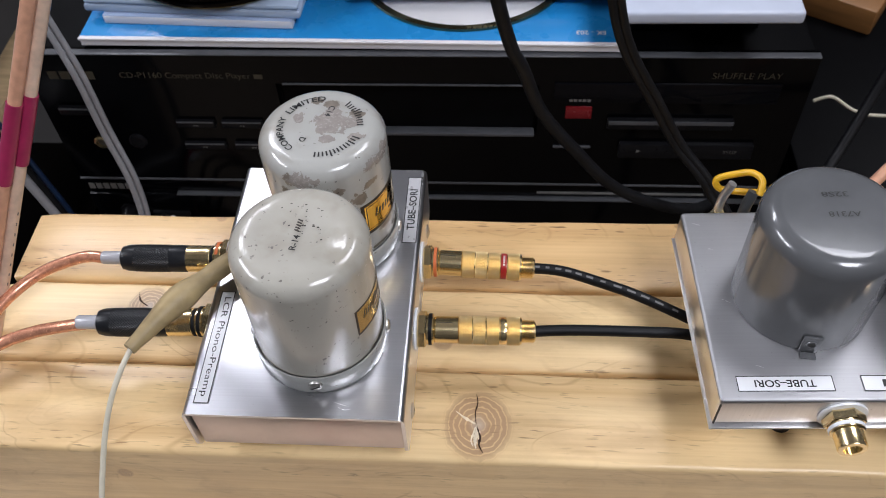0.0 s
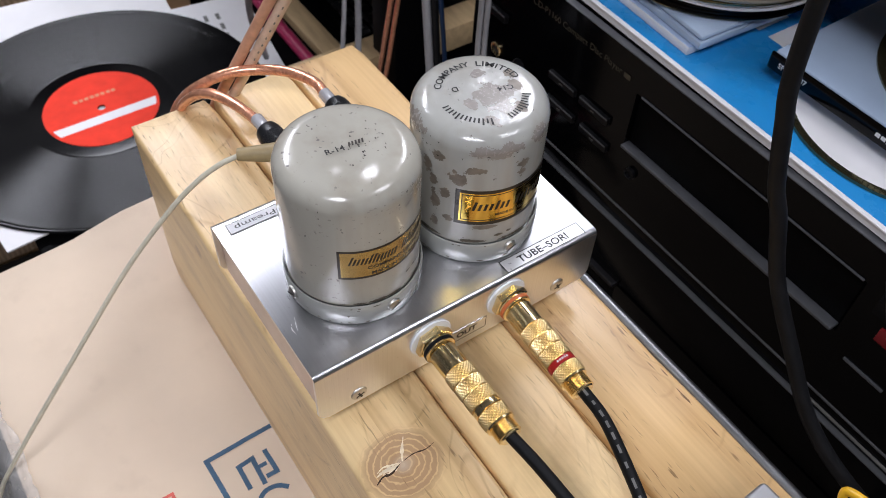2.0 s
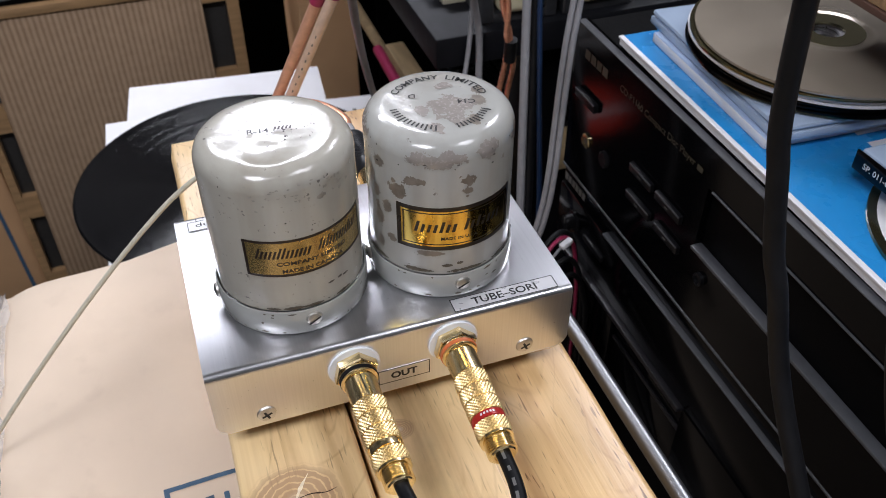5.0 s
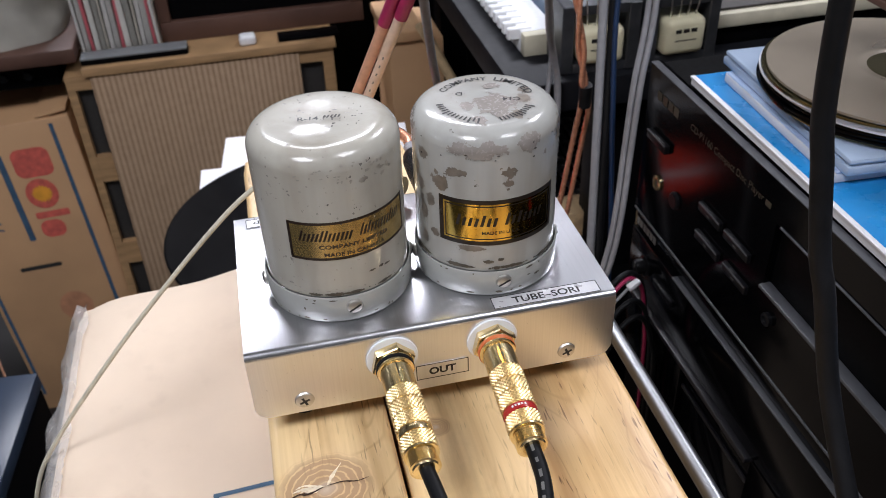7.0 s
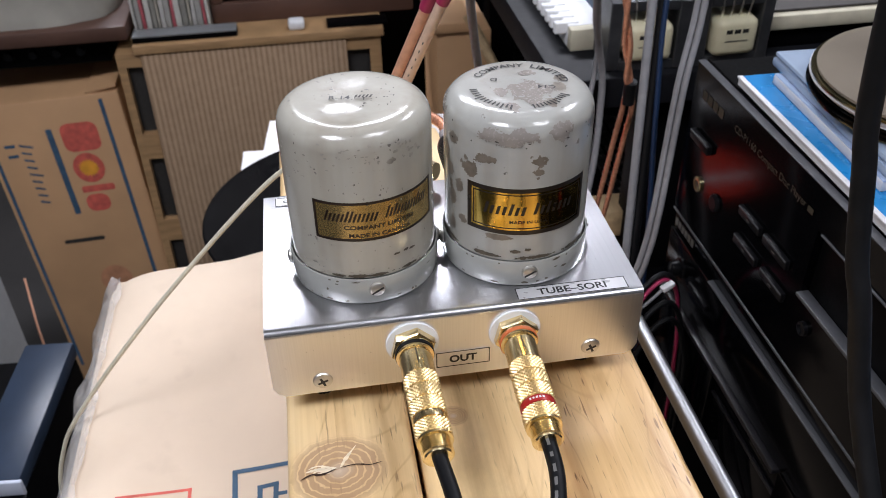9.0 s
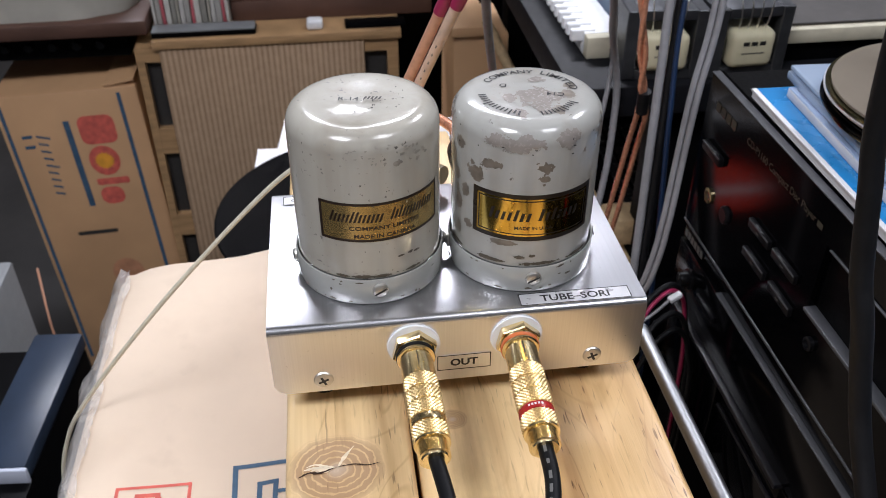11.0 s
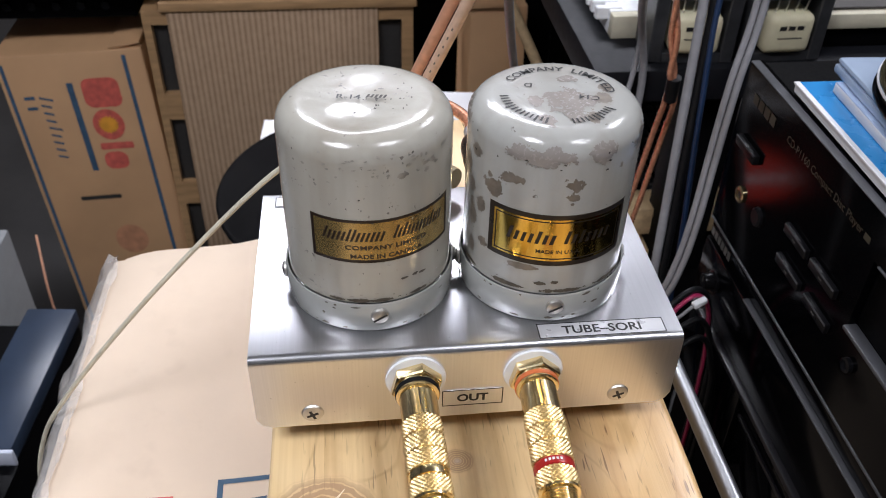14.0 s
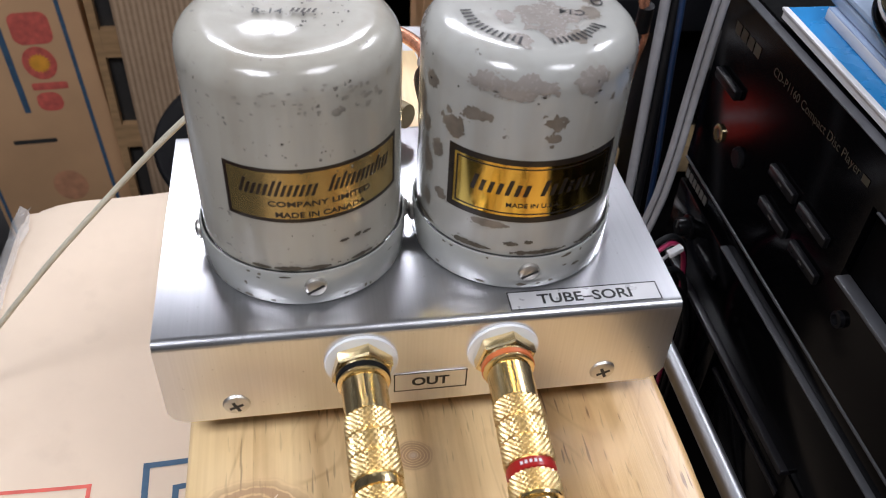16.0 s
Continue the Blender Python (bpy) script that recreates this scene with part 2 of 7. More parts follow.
def cloth_material(name, light, dark, pitch):
    """Coarse woven grille cloth with upright ribs along z, pitch metres apart across y."""
    m = bpy.data.materials.new(name)
    m.use_nodes = True
    n, l, b = nodes_of(m)
    tex = n.new("ShaderNodeTexCoord")
    sep = n.new("ShaderNodeSeparateXYZ")
    l.new(tex.outputs["Object"], sep.inputs[0])
    rib = math_node(n, l, "SINE", math_node(n, l, "MULTIPLY", sep.outputs["Y"], 6.283 / pitch))
    weft = math_node(n, l, "SINE", math_node(n, l, "MULTIPLY", sep.outputs["Z"], 6.283 / (pitch * 0.42)))
    no = add_node(n, "ShaderNodeTexNoise", Scale=120.0, Detail=4.0)
    l.new(tex.outputs["Object"], no.inputs["Vector"])
    h = math_node(n, l, "ADD", math_node(n, l, "MULTIPLY", rib, 0.5), math_node(n, l, "MULTIPLY", weft, 0.2))
    h = math_node(n, l, "ADD", h, math_node(n, l, "MULTIPLY", no.outputs["Fac"], 0.8))
    l.new(mix_node(n, l, ramp_node(n, l, h, -0.3, 1.1), dark, light), b.inputs["Base Color"])
    b.inputs["Roughness"].default_value = 0.85
    bp = add_node(n, "ShaderNodeBump", Strength=0.5, Distance=0.001)
    l.new(h, bp.inputs["Height"])
    l.new(bp.outputs[0], b.inputs["Normal"])
    return m


M_WALL = material("wall_paint", (0.08, 0.075, 0.069), 0.8, scale=3, bump=0.1, bump_scale=200)
M_FLOOR = material("floor_vinyl", (0.014, 0.0125, 0.0115), 0.5, scale=6, vary=0.25)
M_CEIL = material("ceiling_paint", (0.82, 0.82, 0.80), 0.9, scale=3)
M_PINE = pine_material("pine", [(0.0226, 0.0172, 0.0122, 0.70), (0.0083, 0.0520, 0.004, 0.70), (-0.1100, 0.0650, 0.0085, 0.70), (-0.0905, 0.1125, 0.0025, 0.70), (-0.108, 0.002, 0.0032, 0.681)], (0.85, 0.63, 0.335), (0.45, 0.25, 0.095), flecks=0.5, figure=0.42)
M_PINE_WARM = pine_material("warm_pine", [(-0.0905, 0.1125, 0.0025, 0.70)], (0.74, 0.50, 0.24), (0.40, 0.20, 0.075), 0.3, 0.8, 0.42)
M_CRACK = material("knot_crack", (0.05, 0.025, 0.012), 0.9, scale=200)
M_SPLINTER = material("torn_pale_fibres", (0.88, 0.76, 0.56), 0.7, scale=120, vary=0.12, stretch=(8, 1, 8), bump=0.4)
M_RAWWOOD = material("raw_wood", (0.5, 0.36, 0.2), 0.6, scale=20, vary=0.2, stretch=(1, 8, 8))
# Top's base colour dimmed against lamp glare; the same sheet's flaps stay lighter.
M_ALU_DIMMED = brushed_material("brushed_aluminium_dimmed", (0.485, 0.49, 0.51), "x", 0.33)
M_ALU_DIMMED.node_tree.nodes["Principled BSDF"].inputs["Coat Weight"].default_value = 0.5
M_ALU_DIMMED.node_tree.nodes["Principled BSDF"].inputs["Coat Roughness"].default_value = 0.14
# Second box's top: base darkened because lamp reflections came out too white.
M_ALU_DARKENED = brushed_material("darkened_aluminium", (0.44, 0.44, 0.45), "x", 0.56)
M_PRIMER = material("primer_patch", (0.30, 0.272, 0.245), 0.26, scale=250, vary=0.10, coat=0.2)
M_GRIME = material("grime", (0.085, 0.07, 0.05), 0.6, scale=400, vary=0.4)
M_SCRATCH = material("bright_scratch", (0.85, 0.85, 0.85), 0.3, 0.6, scale=300)
M_SLEEVEGREY = material("dark_grey_sleeve", (0.075, 0.08, 0.085), 0.4, scale=200, vary=0.1)
M_CREAMCABLE = material("pale_speaker_cable", (0.72, 0.53, 0.40), 0.38, scale=300, vary=0.12, coat=0.2)
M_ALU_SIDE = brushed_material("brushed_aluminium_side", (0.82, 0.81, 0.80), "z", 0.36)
M_ALU_BASE = material("mill_aluminium", (0.66, 0.58, 0.54), 0.36, 1.0, scale=80, vary=0.06)
M_CAN1 = enamel_material("grey_enamel_worn", (0.435, 0.418, 0.362), 0.0, 0.66)
M_CAN2 = enamel_material("grey_enamel_chipped", (0.42, 0.42, 0.39), 0.31, 0.7)
M_BARE = material("bare_steel_patch", (0.205, 0.176, 0.142), 0.32, 0.15, scale=300, vary=0.2)
M_FRECKLE = material("worn_speck", (0.29, 0.27, 0.232), 0.35, scale=300, vary=0.25)
M_PIT = material("dark_pit", (0.05, 0.04, 0.033), 0.6, scale=300, vary=0.3)
M_COLLAR = material("collar_paint", (0.36, 0.365, 0.34), 0.15, 0.0, scale=90, vary=0.09, coat=0.6)
M_DARKCAN = material("dark_enamel", (0.105, 0.108, 0.112), 0.22, scale=60, coat=0.5, vary=0.08)
M_GOLD = material("gold_plate", (0.90, 0.73, 0.42), 0.22, 1.0, scale=260, vary=0.08)
M_KNURL = material("gold_knurl", (0.92, 0.715, 0.375), 0.38, 1.0, scale=260, vary=0.06)
M_NICKEL = material("nickel_screw", (0.68, 0.66, 0.62), 0.42, 1.0, scale=300, vary=0.1)
M_DARKMETAL = material("dark_recess", (0.03, 0.028, 0.026), 0.6, scale=300)
M_WASHER = material("white_nylon", (0.82, 0.84, 0.86), 0.35, scale=100, vary=0.03)
M_RED = material("red_plastic", (0.42, 0.02, 0.018), 0.3, scale=100, vary=0.1)
M_SENSOR = material("red_window", (0.16, 0.008, 0.012), 0.25, scale=100, vary=0.1)
M_ORANGE = material("red_ring", (0.62, 0.16, 0.05), 0.4, scale=100, vary=0.1)
M_GLOSSBLACK = material("gloss_black_panel", (0.0012, 0.0012, 0.0016), 0.13, scale=50, vary=0.2, spread=0.04)
# Greyer and rougher black than the gloss panels.
M_DECK = material("dull_black_panel", (0.010, 0.0095, 0.012), 0.38, scale=40, vary=0.35)
M_BLACK = material("black_steel", (0.002, 0.002, 0.0024), 0.42, scale=120, vary=0.2)
M_SMOKE = material("smoked_window", (0.004, 0.004, 0.005), 0.05, scale=50, spread=0.02)
M_BUTTON = material("black_button", (0.006, 0.006, 0.007), 0.3, scale=120, vary=0.2)
# Silver trims and, in the same tone, highlights drawn along edges.
M_TRIM_GLINT = material("trim_and_highlight", (0.085, 0.088, 0.095), 0.4, 0.2, scale=100)
M_PRINT = material("grey_print", (0.13, 0.127, 0.12), 0.5, scale=100)
M_GILT = material("gilt_print", (0.055, 0.048, 0.032), 0.45, 0.1, scale=100)
M_RUBBER = material("black_rubber", (0.0065, 0.0068, 0.0078), 0.5, scale=150, vary=0.25, bump=0.1)
M_HEAT = material("black_knurl_grip", (0.012, 0.013, 0.015), 0.33, scale=300, vary=0.2)
M_CLEARGREY = material("clear_sleeve", (0.42, 0.42, 0.44), 0.25, scale=100, vary=0.1)
M_COPPER = material("copper_in_clear_jacket", (0.78, 0.36, 0.22), 0.25, 0.55, scale=500, vary=0.3, stretch=(1, 1, 1), coat=0.6)
M_PINKCABLE = material("salmon_speaker_cable", (0.68, 0.36, 0.23), 0.38, scale=300, vary=0.12, coat=0.2)
M_MAGENTA = material("magenta_sleeve", (0.36, 0.025, 0.09), 0.35, scale=200, vary=0.12)
M_GREYCABLE = material("grey_cable", (0.26, 0.262, 0.275), 0.4, scale=200, vary=0.1)
M_BLUEWIRE = material("blue_wire", (0.008, 0.025, 0.07), 0.4, scale=200)
M_YELLOW = material("yellow_wire", (0.75, 0.42, 0.02), 0.35, scale=200, vary=0.12)
M_CREAM = material("cream_wire", (0.60, 0.56, 0.44), 0.45, scale=200, vary=0.08)
M_BOOT = material("tan_rubber_boot", (0.34, 0.255, 0.125), 0.5, scale=160, vary=0.2, bump=0.12)
M_CARD = material("cardboard", (0.665, 0.54, 0.415), 0.72, scale=11, vary=0.10, bump=0.14, bump_scale=90)
_n, _l, _b = nodes_of(M_CARD)
_tex = _n.new("ShaderNodeTexCoord")
_old = _b.inputs["Base Color"].links[0].from_socket
for _scale, _lo, _hi, _amount, _stain in ((17.0, 0.54, 0.70, 0.32, (0.50, 0.385, 0.28)), (55.0, 0.60, 0.72, 0.22, (0.52, 0.41, 0.31))):
    _spot = add_node(_n, "ShaderNodeTexNoise", Scale=_scale, Detail=5.0)
    _l.new(_tex.outputs["Object"], _spot.inputs["Vector"])
    _old = mix_node(_n, _l, math_node(_n, _l, "MULTIPLY", ramp_node(_n, _l, _spot.outputs["Fac"], _lo, _hi), _amount), _old, _stain)
_l.new(_old, _b.inputs["Base Color"])
M_CARD2 = material("waxed_cardboard", (0.55, 0.33, 0.172), 0.6, scale=9, vary=0.1)
M_TAPE = material("crumpled_film_white", (0.75, 0.73, 0.70), 0.16, scale=90, vary=0.25, bump=0.5, bump_scale=120, coat=0.5)
M_INKBLUE = material("blue_ink", (0.045, 0.10, 0.17), 0.7, scale=120, vary=0.2)
M_INKRED = material("red_ink", (0.62, 0.12, 0.09), 0.7, scale=120, vary=0.2)
M_INKBLACK = material("black_ink", (0.012, 0.012, 0.012), 0.5, scale=120)
M_LABEL = material("white_label", (0.76, 0.77, 0.78), 0.32, scale=60, vary=0.04)
M_LABEL_GREY = material("clear_label", (0.60, 0.60, 0.61), 0.3, 0.35, scale=60, vary=0.04)
M_FOIL = material("gold_foil", (0.80, 0.56, 0.14), 0.13, 1.0, scale=60, vary=0.12, spread=0.05)
M_FOIL_DULL = material("dull_gold_foil", (0.42, 0.305, 0.12), 0.24, 0.75, scale=60, vary=0.15)
M_FOIL_INK = material("foil_ink", (0.02, 0.014, 0.01), 0.3, scale=60)
M_FOIL_INK2 = material("brown_foil_ink", (0.02, 0.011, 0.007), 0.4, scale=60, vary=0.2)
M_BLUE = material("blue_print", (0.015, 0.24, 0.58), 0.28, scale=20, vary=0.07, coat=0.3)
M_PAPER = material("white_paper", (0.74, 0.73, 0.74), 0.6, scale=20, vary=0.05)
M_PAPERBLUE = material("pale_blue_card", (0.42, 0.53, 0.72), 0.4, scale=20, vary=0.06)
M_CASE = material("frosted_case", (0.36, 0.45, 0.58), 0.16, scale=20, vary=0.08, coat=0.4)
M_DISC = material("disc_silver", (0.36, 0.31, 0.245), 0.18, 0.45, scale=20, vary=0.06, spread=0.03)
M_DISC_DARK = material("disc_olive", (0.20, 0.18, 0.10), 0.12, 0.9, scale=20, vary=0.06, spread=0.03)
M_WHITEBOX = material("white_powder_coat", (0.46, 0.50, 0.59), 0.35, scale=80, vary=0.04)
M_CHIP = material("chipboard", (0.42, 0.27, 0.14), 0.7, scale=350, vary=0.4, bump=0.3)
M_CLOTH = cloth_material("grille_cloth", (0.50, 0.352, 0.225), (0.27, 0.172, 0.10), 0.0074)
M_CHERRY = material("orange_brown_wood", (0.22, 0.10, 0.03), 0.5, scale=18, vary=0.25, stretch=(1, 1, 8))
M_OAK = material("speaker_veneer", (0.40, 0.245, 0.12), 0.45, scale=18, vary=0.22, stretch=(1, 1, 8))
M_BROWN = material("brown_board", (0.10, 0.05, 0.035), 0.5, scale=14, vary=0.2)
M_GREYBAG = material("grey_dust_cover", (0.36, 0.345, 0.30), 0.55, scale=14, vary=0.2, bump=0.6, bump_scale=22)
M_SLEEVES = [material("sleeve_edge_%d" % i, c, 0.5, scale=60, vary=0.12) for i, c in enumerate([(0.55, 0.53, 0.5), (0.4, 0.39, 0.36), (0.5, 0.12, 0.14), (0.62, 0.6, 0.55), (0.28, 0.27, 0.24), (0.45, 0.42, 0.36)])]
M_VINYL = material("record_vinyl", (0.003, 0.003, 0.0035), 0.13, scale=60, vary=0.2, spread=0.03)
M_RLABEL = material("red_record_label", (0.80, 0.045, 0.022), 0.65, scale=80, vary=0.08)
M_TABLE = material("dark_table_top", (0.007, 0.0075, 0.0095), 0.5, scale=40, vary=0.25)
M_POLY = material("polystyrene", (0.78, 0.79, 0.80), 0.7, scale=200, vary=0.04, bump=0.2)
M_CREAMFOAM = material("yellowed_foam", (0.52, 0.485, 0.37), 0.7, scale=80, vary=0.1)
M_DUST = material("dusty_sheet", (0.045, 0.04, 0.036), 0.7, scale=30, vary=0.2)
M_STEELGREY = material("transformer_steel", (0.085, 0.088, 0.095), 0.4, 0.7, scale=80, vary=0.2)
M_COIL = material("coil_paper", (0.62, 0.58, 0.40), 0.6, scale=60, vary=0.1)
M_STEEL = material("steel_tube", (0.30, 0.305, 0.315), 0.38, 1.0, scale=40, vary=0.08)
M_NAVY = material("navy_panel", (0.02, 0.032, 0.056), 0.35, scale=40, vary=0.15)
M_LIGHTGREY = material("light_grey_panel", (0.20, 0.21, 0.215), 0.4, scale=40, vary=0.08)
M_LAMPBODY = material("lamp_housing", (0.8, 0.8, 0.8), 0.5, scale=20)
for dull, level in ((M_BLACK, 0.05), (M_RUBBER, 0.2), (M_HEAT, 0.3), (M_BUTTON, 0.15), (M_GLOSSBLACK, 0.14), (M_TABLE, 0.15), (M_SMOKE, 0.1), (M_RLABEL, 0.15), (M_VINYL, 0.15)):
    dull.node_tree.nodes["Principled BSDF"].inputs["Specular IOR Level"].default_value = level
M_TAPE.node_tree.nodes["Principled BSDF"].inputs["Alpha"].default_value = 0.36
M_DIFF = bpy.data.materials.new("lamp_diffuser")
M_DIFF.use_nodes = True
M_DIFF.node_tree.nodes["Principled BSDF"].inputs["Emission Color"].default_value = (1, 0.97, 0.92, 1)
M_DIFF.node_tree.nodes["Principled BSDF"].inputs["Emission Strength"].default_value = 3.0


# ---- mesh helpers ----
def link_bm(name, bm, mat, parent=None, label="", smooth=None):
    me = bpy.data.meshes.new(name)
    bm.normal_update()
    bm.to_mesh(me)
    bm.free()
    for m in (mat if isinstance(mat, (list, tuple)) else [mat]):
        me.materials.append(m)
    if smooth is not None:
        me.polygons.foreach_set("use_smooth", [True] * len(me.polygons))
        me.set_sharp_from_angle(angle=radians(smooth))
    ob = new(name, me)
    if parent:
        ob.parent = parent
    if label:
        tagged(ob, label)
    return ob


def part(name, bm, mat, parent, label="", smooth=35):
    while parent.parent and parent.parent.parent:
        parent = parent.parent
    return link_bm(name, bm, mat, parent, label, smooth)


def thing(name, label, category, m=None, group="", kind=""):
    ob = new(name)
    if m is not None:
        ob.matrix_world = m
    return tagged(ob, label, category, group, kind)


def block(x0, x1, y0, y1, z0, z1, bevel=0.0, seg=2, bm=None):
    own = bm or bmesh.new()
    vs = [own.verts.new((x, y, z)) for z in (z0, z1) for x, y in ((x0, y0), (x1, y0), (x1, y1), (x0, y1))]
    fs = [own.faces.new([vs[i] for i in q]) for q in ((3, 2, 1, 0), (4, 5, 6, 7), (0, 1, 5, 4), (1, 2, 6, 5), (2, 3, 7, 6), (3, 0, 4, 7))]
    if bevel:
        es = {e for f in fs for e in f.edges}
        bmesh.ops.bevel(own, geom=list(es), offset=bevel, segments=seg, profile=0.5, affect="EDGES")
    return own


def lathe(profile, n=48, bm=None, m=None, close=False):
    """Turns a profile of (radius, height) round z; ends at radius 0 become points."""
    own = bm or bmesh.new()
    m = m or Matrix()
    rings = []
    for r, z in profile:
        if r < 1e-7:
            rings.append([own.verts.new(m @ Vector((0, 0, z)))])
        else:
            rings.append([own.verts.new(m @ Vector((r * math.cos(2 * math.pi * i / n), r * math.sin(2 * math.pi * i / n), z))) for i in range(n)])
    pairs = list(zip(rings, rings[1:])) + ([(rings[-1], rings[0])] if close else [])
    for a, b in pairs:
        for i in range(n):
            j = (i + 1) % n
            if len(a) == 1 and len(b) == 1:
                continue
            if len(a) == 1:
                own.faces.new((a[0], b[j], b[i]))
            elif len(b) == 1:
                own.faces.new((a[i], a[j], b[0]))
            else:
                own.faces.new((a[i], a[j], b[j], b[i]))
    return own


def smooth_path(points, per=8):
    """Catmull-Rom through points."""
    p = [Vector(q) for q in points]
    p = [2 * p[0] - p[1]] + p + [2 * p[-1] - p[-2]]
    out = []
    for i in range(1, len(p) - 2):
        for k in range(per):
            t = k / per
            a, b, c, d = p[i - 1], p[i], p[i + 1], p[i + 2]
            out.append(0.5 * (2 * b + (c - a) * t + (2 * a - 5 * b + 4 * c - d) * t * t + (3 * b - 3 * c + d - a) * t ** 3))
    return out + [p[-2]]


def tube(points, radius, n=10, per=8, bm=None, radii=None, flat=1.0):
    """A round cable through points; radii gives one radius a point of the smooth path."""
    own = bm or bmesh.new()
    path = smooth_path(points, per) if per else [Vector(q) for q in points]
    up = Vector((0.31, 0.17, 0.93)).normalized()
    prev = None
    for i, q in enumerate(path):
        d = (path[min(i + 1, len(path) - 1)] - path[max(i - 1, 0)]).normalized()
        side = d.cross(up)
        side = (side if side.length > 1e-4 else d.cross(Vector((1, 0, 0)))).normalized()
        up2 = side.cross(d)
        up = up2
        r = radii(i / (len(path) - 1)) if radii else radius
        ring = [own.verts.new(q + side * math.cos(2 * math.pi * k / n) * r + up2 * math.sin(2 * math.pi * k / n) * r * flat) for k in range(n)]
        if prev:
            for k in range(n):
                own.faces.new((prev[k], prev[(k + 1) % n], ring[(k + 1) % n], ring[k]))
        else:
            own.faces.new(ring[::-1])
        prev = ring
    own.faces.new(prev)
    return own


def flat_text(body, width=None, height=None, bold=0.012):
    """Filled outlines of a word in Blender's own font: points centred on (0, 0) and faces. The word is scaled to the width or the cap height."""
    cu = bpy.data.curves.new("word", "FONT")
    cu.body, cu.align_x, cu.align_y, cu.resolution_u = body, "CENTER", "CENTER", 3
    cu.offset = bold
    ob = bpy.data.objects.new("word", cu)
    scene.collection.objects.link(ob)
    me = ob.evaluated_get(bpy.context.evaluated_depsgraph_get()).to_mesh()
    pts = [(v.co.x, v.co.y) for v in me.vertices]
    faces = [tuple(p.vertices) for p in me.polygons]
    bpy.data.objects.remove(ob)
    bpy.data.curves.remove(cu)
    xs, ys = [p[0] for p in pts], [p[1] for p in pts]
    w, h = max(xs) - min(xs), max(ys) - min(ys)
    cx, cy = (max(xs) + min(xs)) / 2, (max(ys) + min(ys)) / 2
    sx = width / w if width else height / h
    sy = height / h if height else sx
    return [((x - cx) * sx, (y - cy) * sy) for x, y in pts], faces


def lay(pts, faces, place, bm=None):
    """Puts flat outlines onto a surface by place(u, v)."""
    own = bm or bmesh.new()
    vs = [own.verts.new(place(u, v)) for u, v in pts]
    for f in faces:
        if len(set(f)) > 2:
            own.faces.new([vs[i] for i in f])
    return own


def bar_word(width, height, letters, slant=0.0, gap=0.22, tall=()):
    """A word that is not spelled out: one bar a letter."""
    pts, faces = [], []
    step = width / letters
    for i in range(letters):
        x0, x1 = -width / 2 + i * step + gap * step / 2, -width / 2 + (i + 1) * step - gap * step / 2
        h = height * (1.35 if i in tall else 1.0)
        y0, y1 = -height / 2, -height / 2 + h
        k = len(pts)
        pts += [(x0 + slant * y0, y0), (x1 + slant * y0, y0), (x1 + slant * y1, y1), (x0 + slant * y1, y1)]
        faces.append((k, k + 1, k + 2, k + 3))
    return pts, faces


def outline(w, h, t):
    """A rectangular line of thickness t."""
    a, b = w / 2, h / 2
    pts = [(-a, -b), (a, -b), (a, b), (-a, b), (-a + t, -b + t), (a - t, -b + t), (a - t, b - t), (-a + t, b - t)]
    return pts, [(0, 1, 5, 4), (1, 2, 6, 5), (2, 3, 7, 6), (3, 0, 4, 7)]


def plane_at(origin, u_dir, v_dir, lift=0.0):
    o, a, b = Vector(origin), Vector(u_dir), Vector(v_dir)
    n = a.cross(b)
    return lambda u, v: o + a * u + b * v + n * lift


def slab(w, h, t, place_origin, u_dir, v_dir):
    """A thin sheet of thickness t lying on a plane, centred on its origin."""
    o, a, b = Vector(place_origin), Vector(u_dir), Vector(v_dir)
    n = a.cross(b)
    bm = bmesh.new()
    q = [(-w / 2, -h / 2), (w / 2, -h / 2), (w / 2, h / 2), (-w / 2, h / 2)]
    lo = [bm.verts.new(o + a * u + b * v) for u, v in q]
    hi = [bm.verts.new(o + a * u + b * v + n * t) for u, v in q]
    bm.faces.new(hi)
    bm.faces.new(lo[::-1])
    for i in range(4):
        j = (i + 1) % 4
        bm.faces.new((lo[i], lo[j], hi[j], hi[i]))
    return bm


def axis_matrix(at, direction):
    """A pose whose z runs along direction."""
    return Matrix.Translation(at) @ Vector(direction).to_track_quat("Z", "Y").to_matrix().to_4x4()


def prism(sides, r, z0, z1, m=None, chamfer=0.0, turn=0.0):
    bm = bmesh.new()
    m = m or Matrix()
    rows = [(r - chamfer, z0), (r, z0 + chamfer), (r, z1 - chamfer), (r - chamfer, z1)] if chamfer else [(r, z0), (r, z1)]
    rings = [[bm.verts.new(m @ Vector((q * math.cos(2 * math.pi * i / sides + turn), q * math.sin(2 * math.pi * i / sides + turn), z))) for i in range(sides)] for q, z in rows]
    bm.faces.new(rings[0][::-1])
    bm.faces.new(rings[-1])
    for a, b in zip(rings, rings[1:]):
        for i in range(sides):
            bm.faces.new((a[i], a[(i + 1) % sides], b[(i + 1) % sides], b[i]))
    return bm


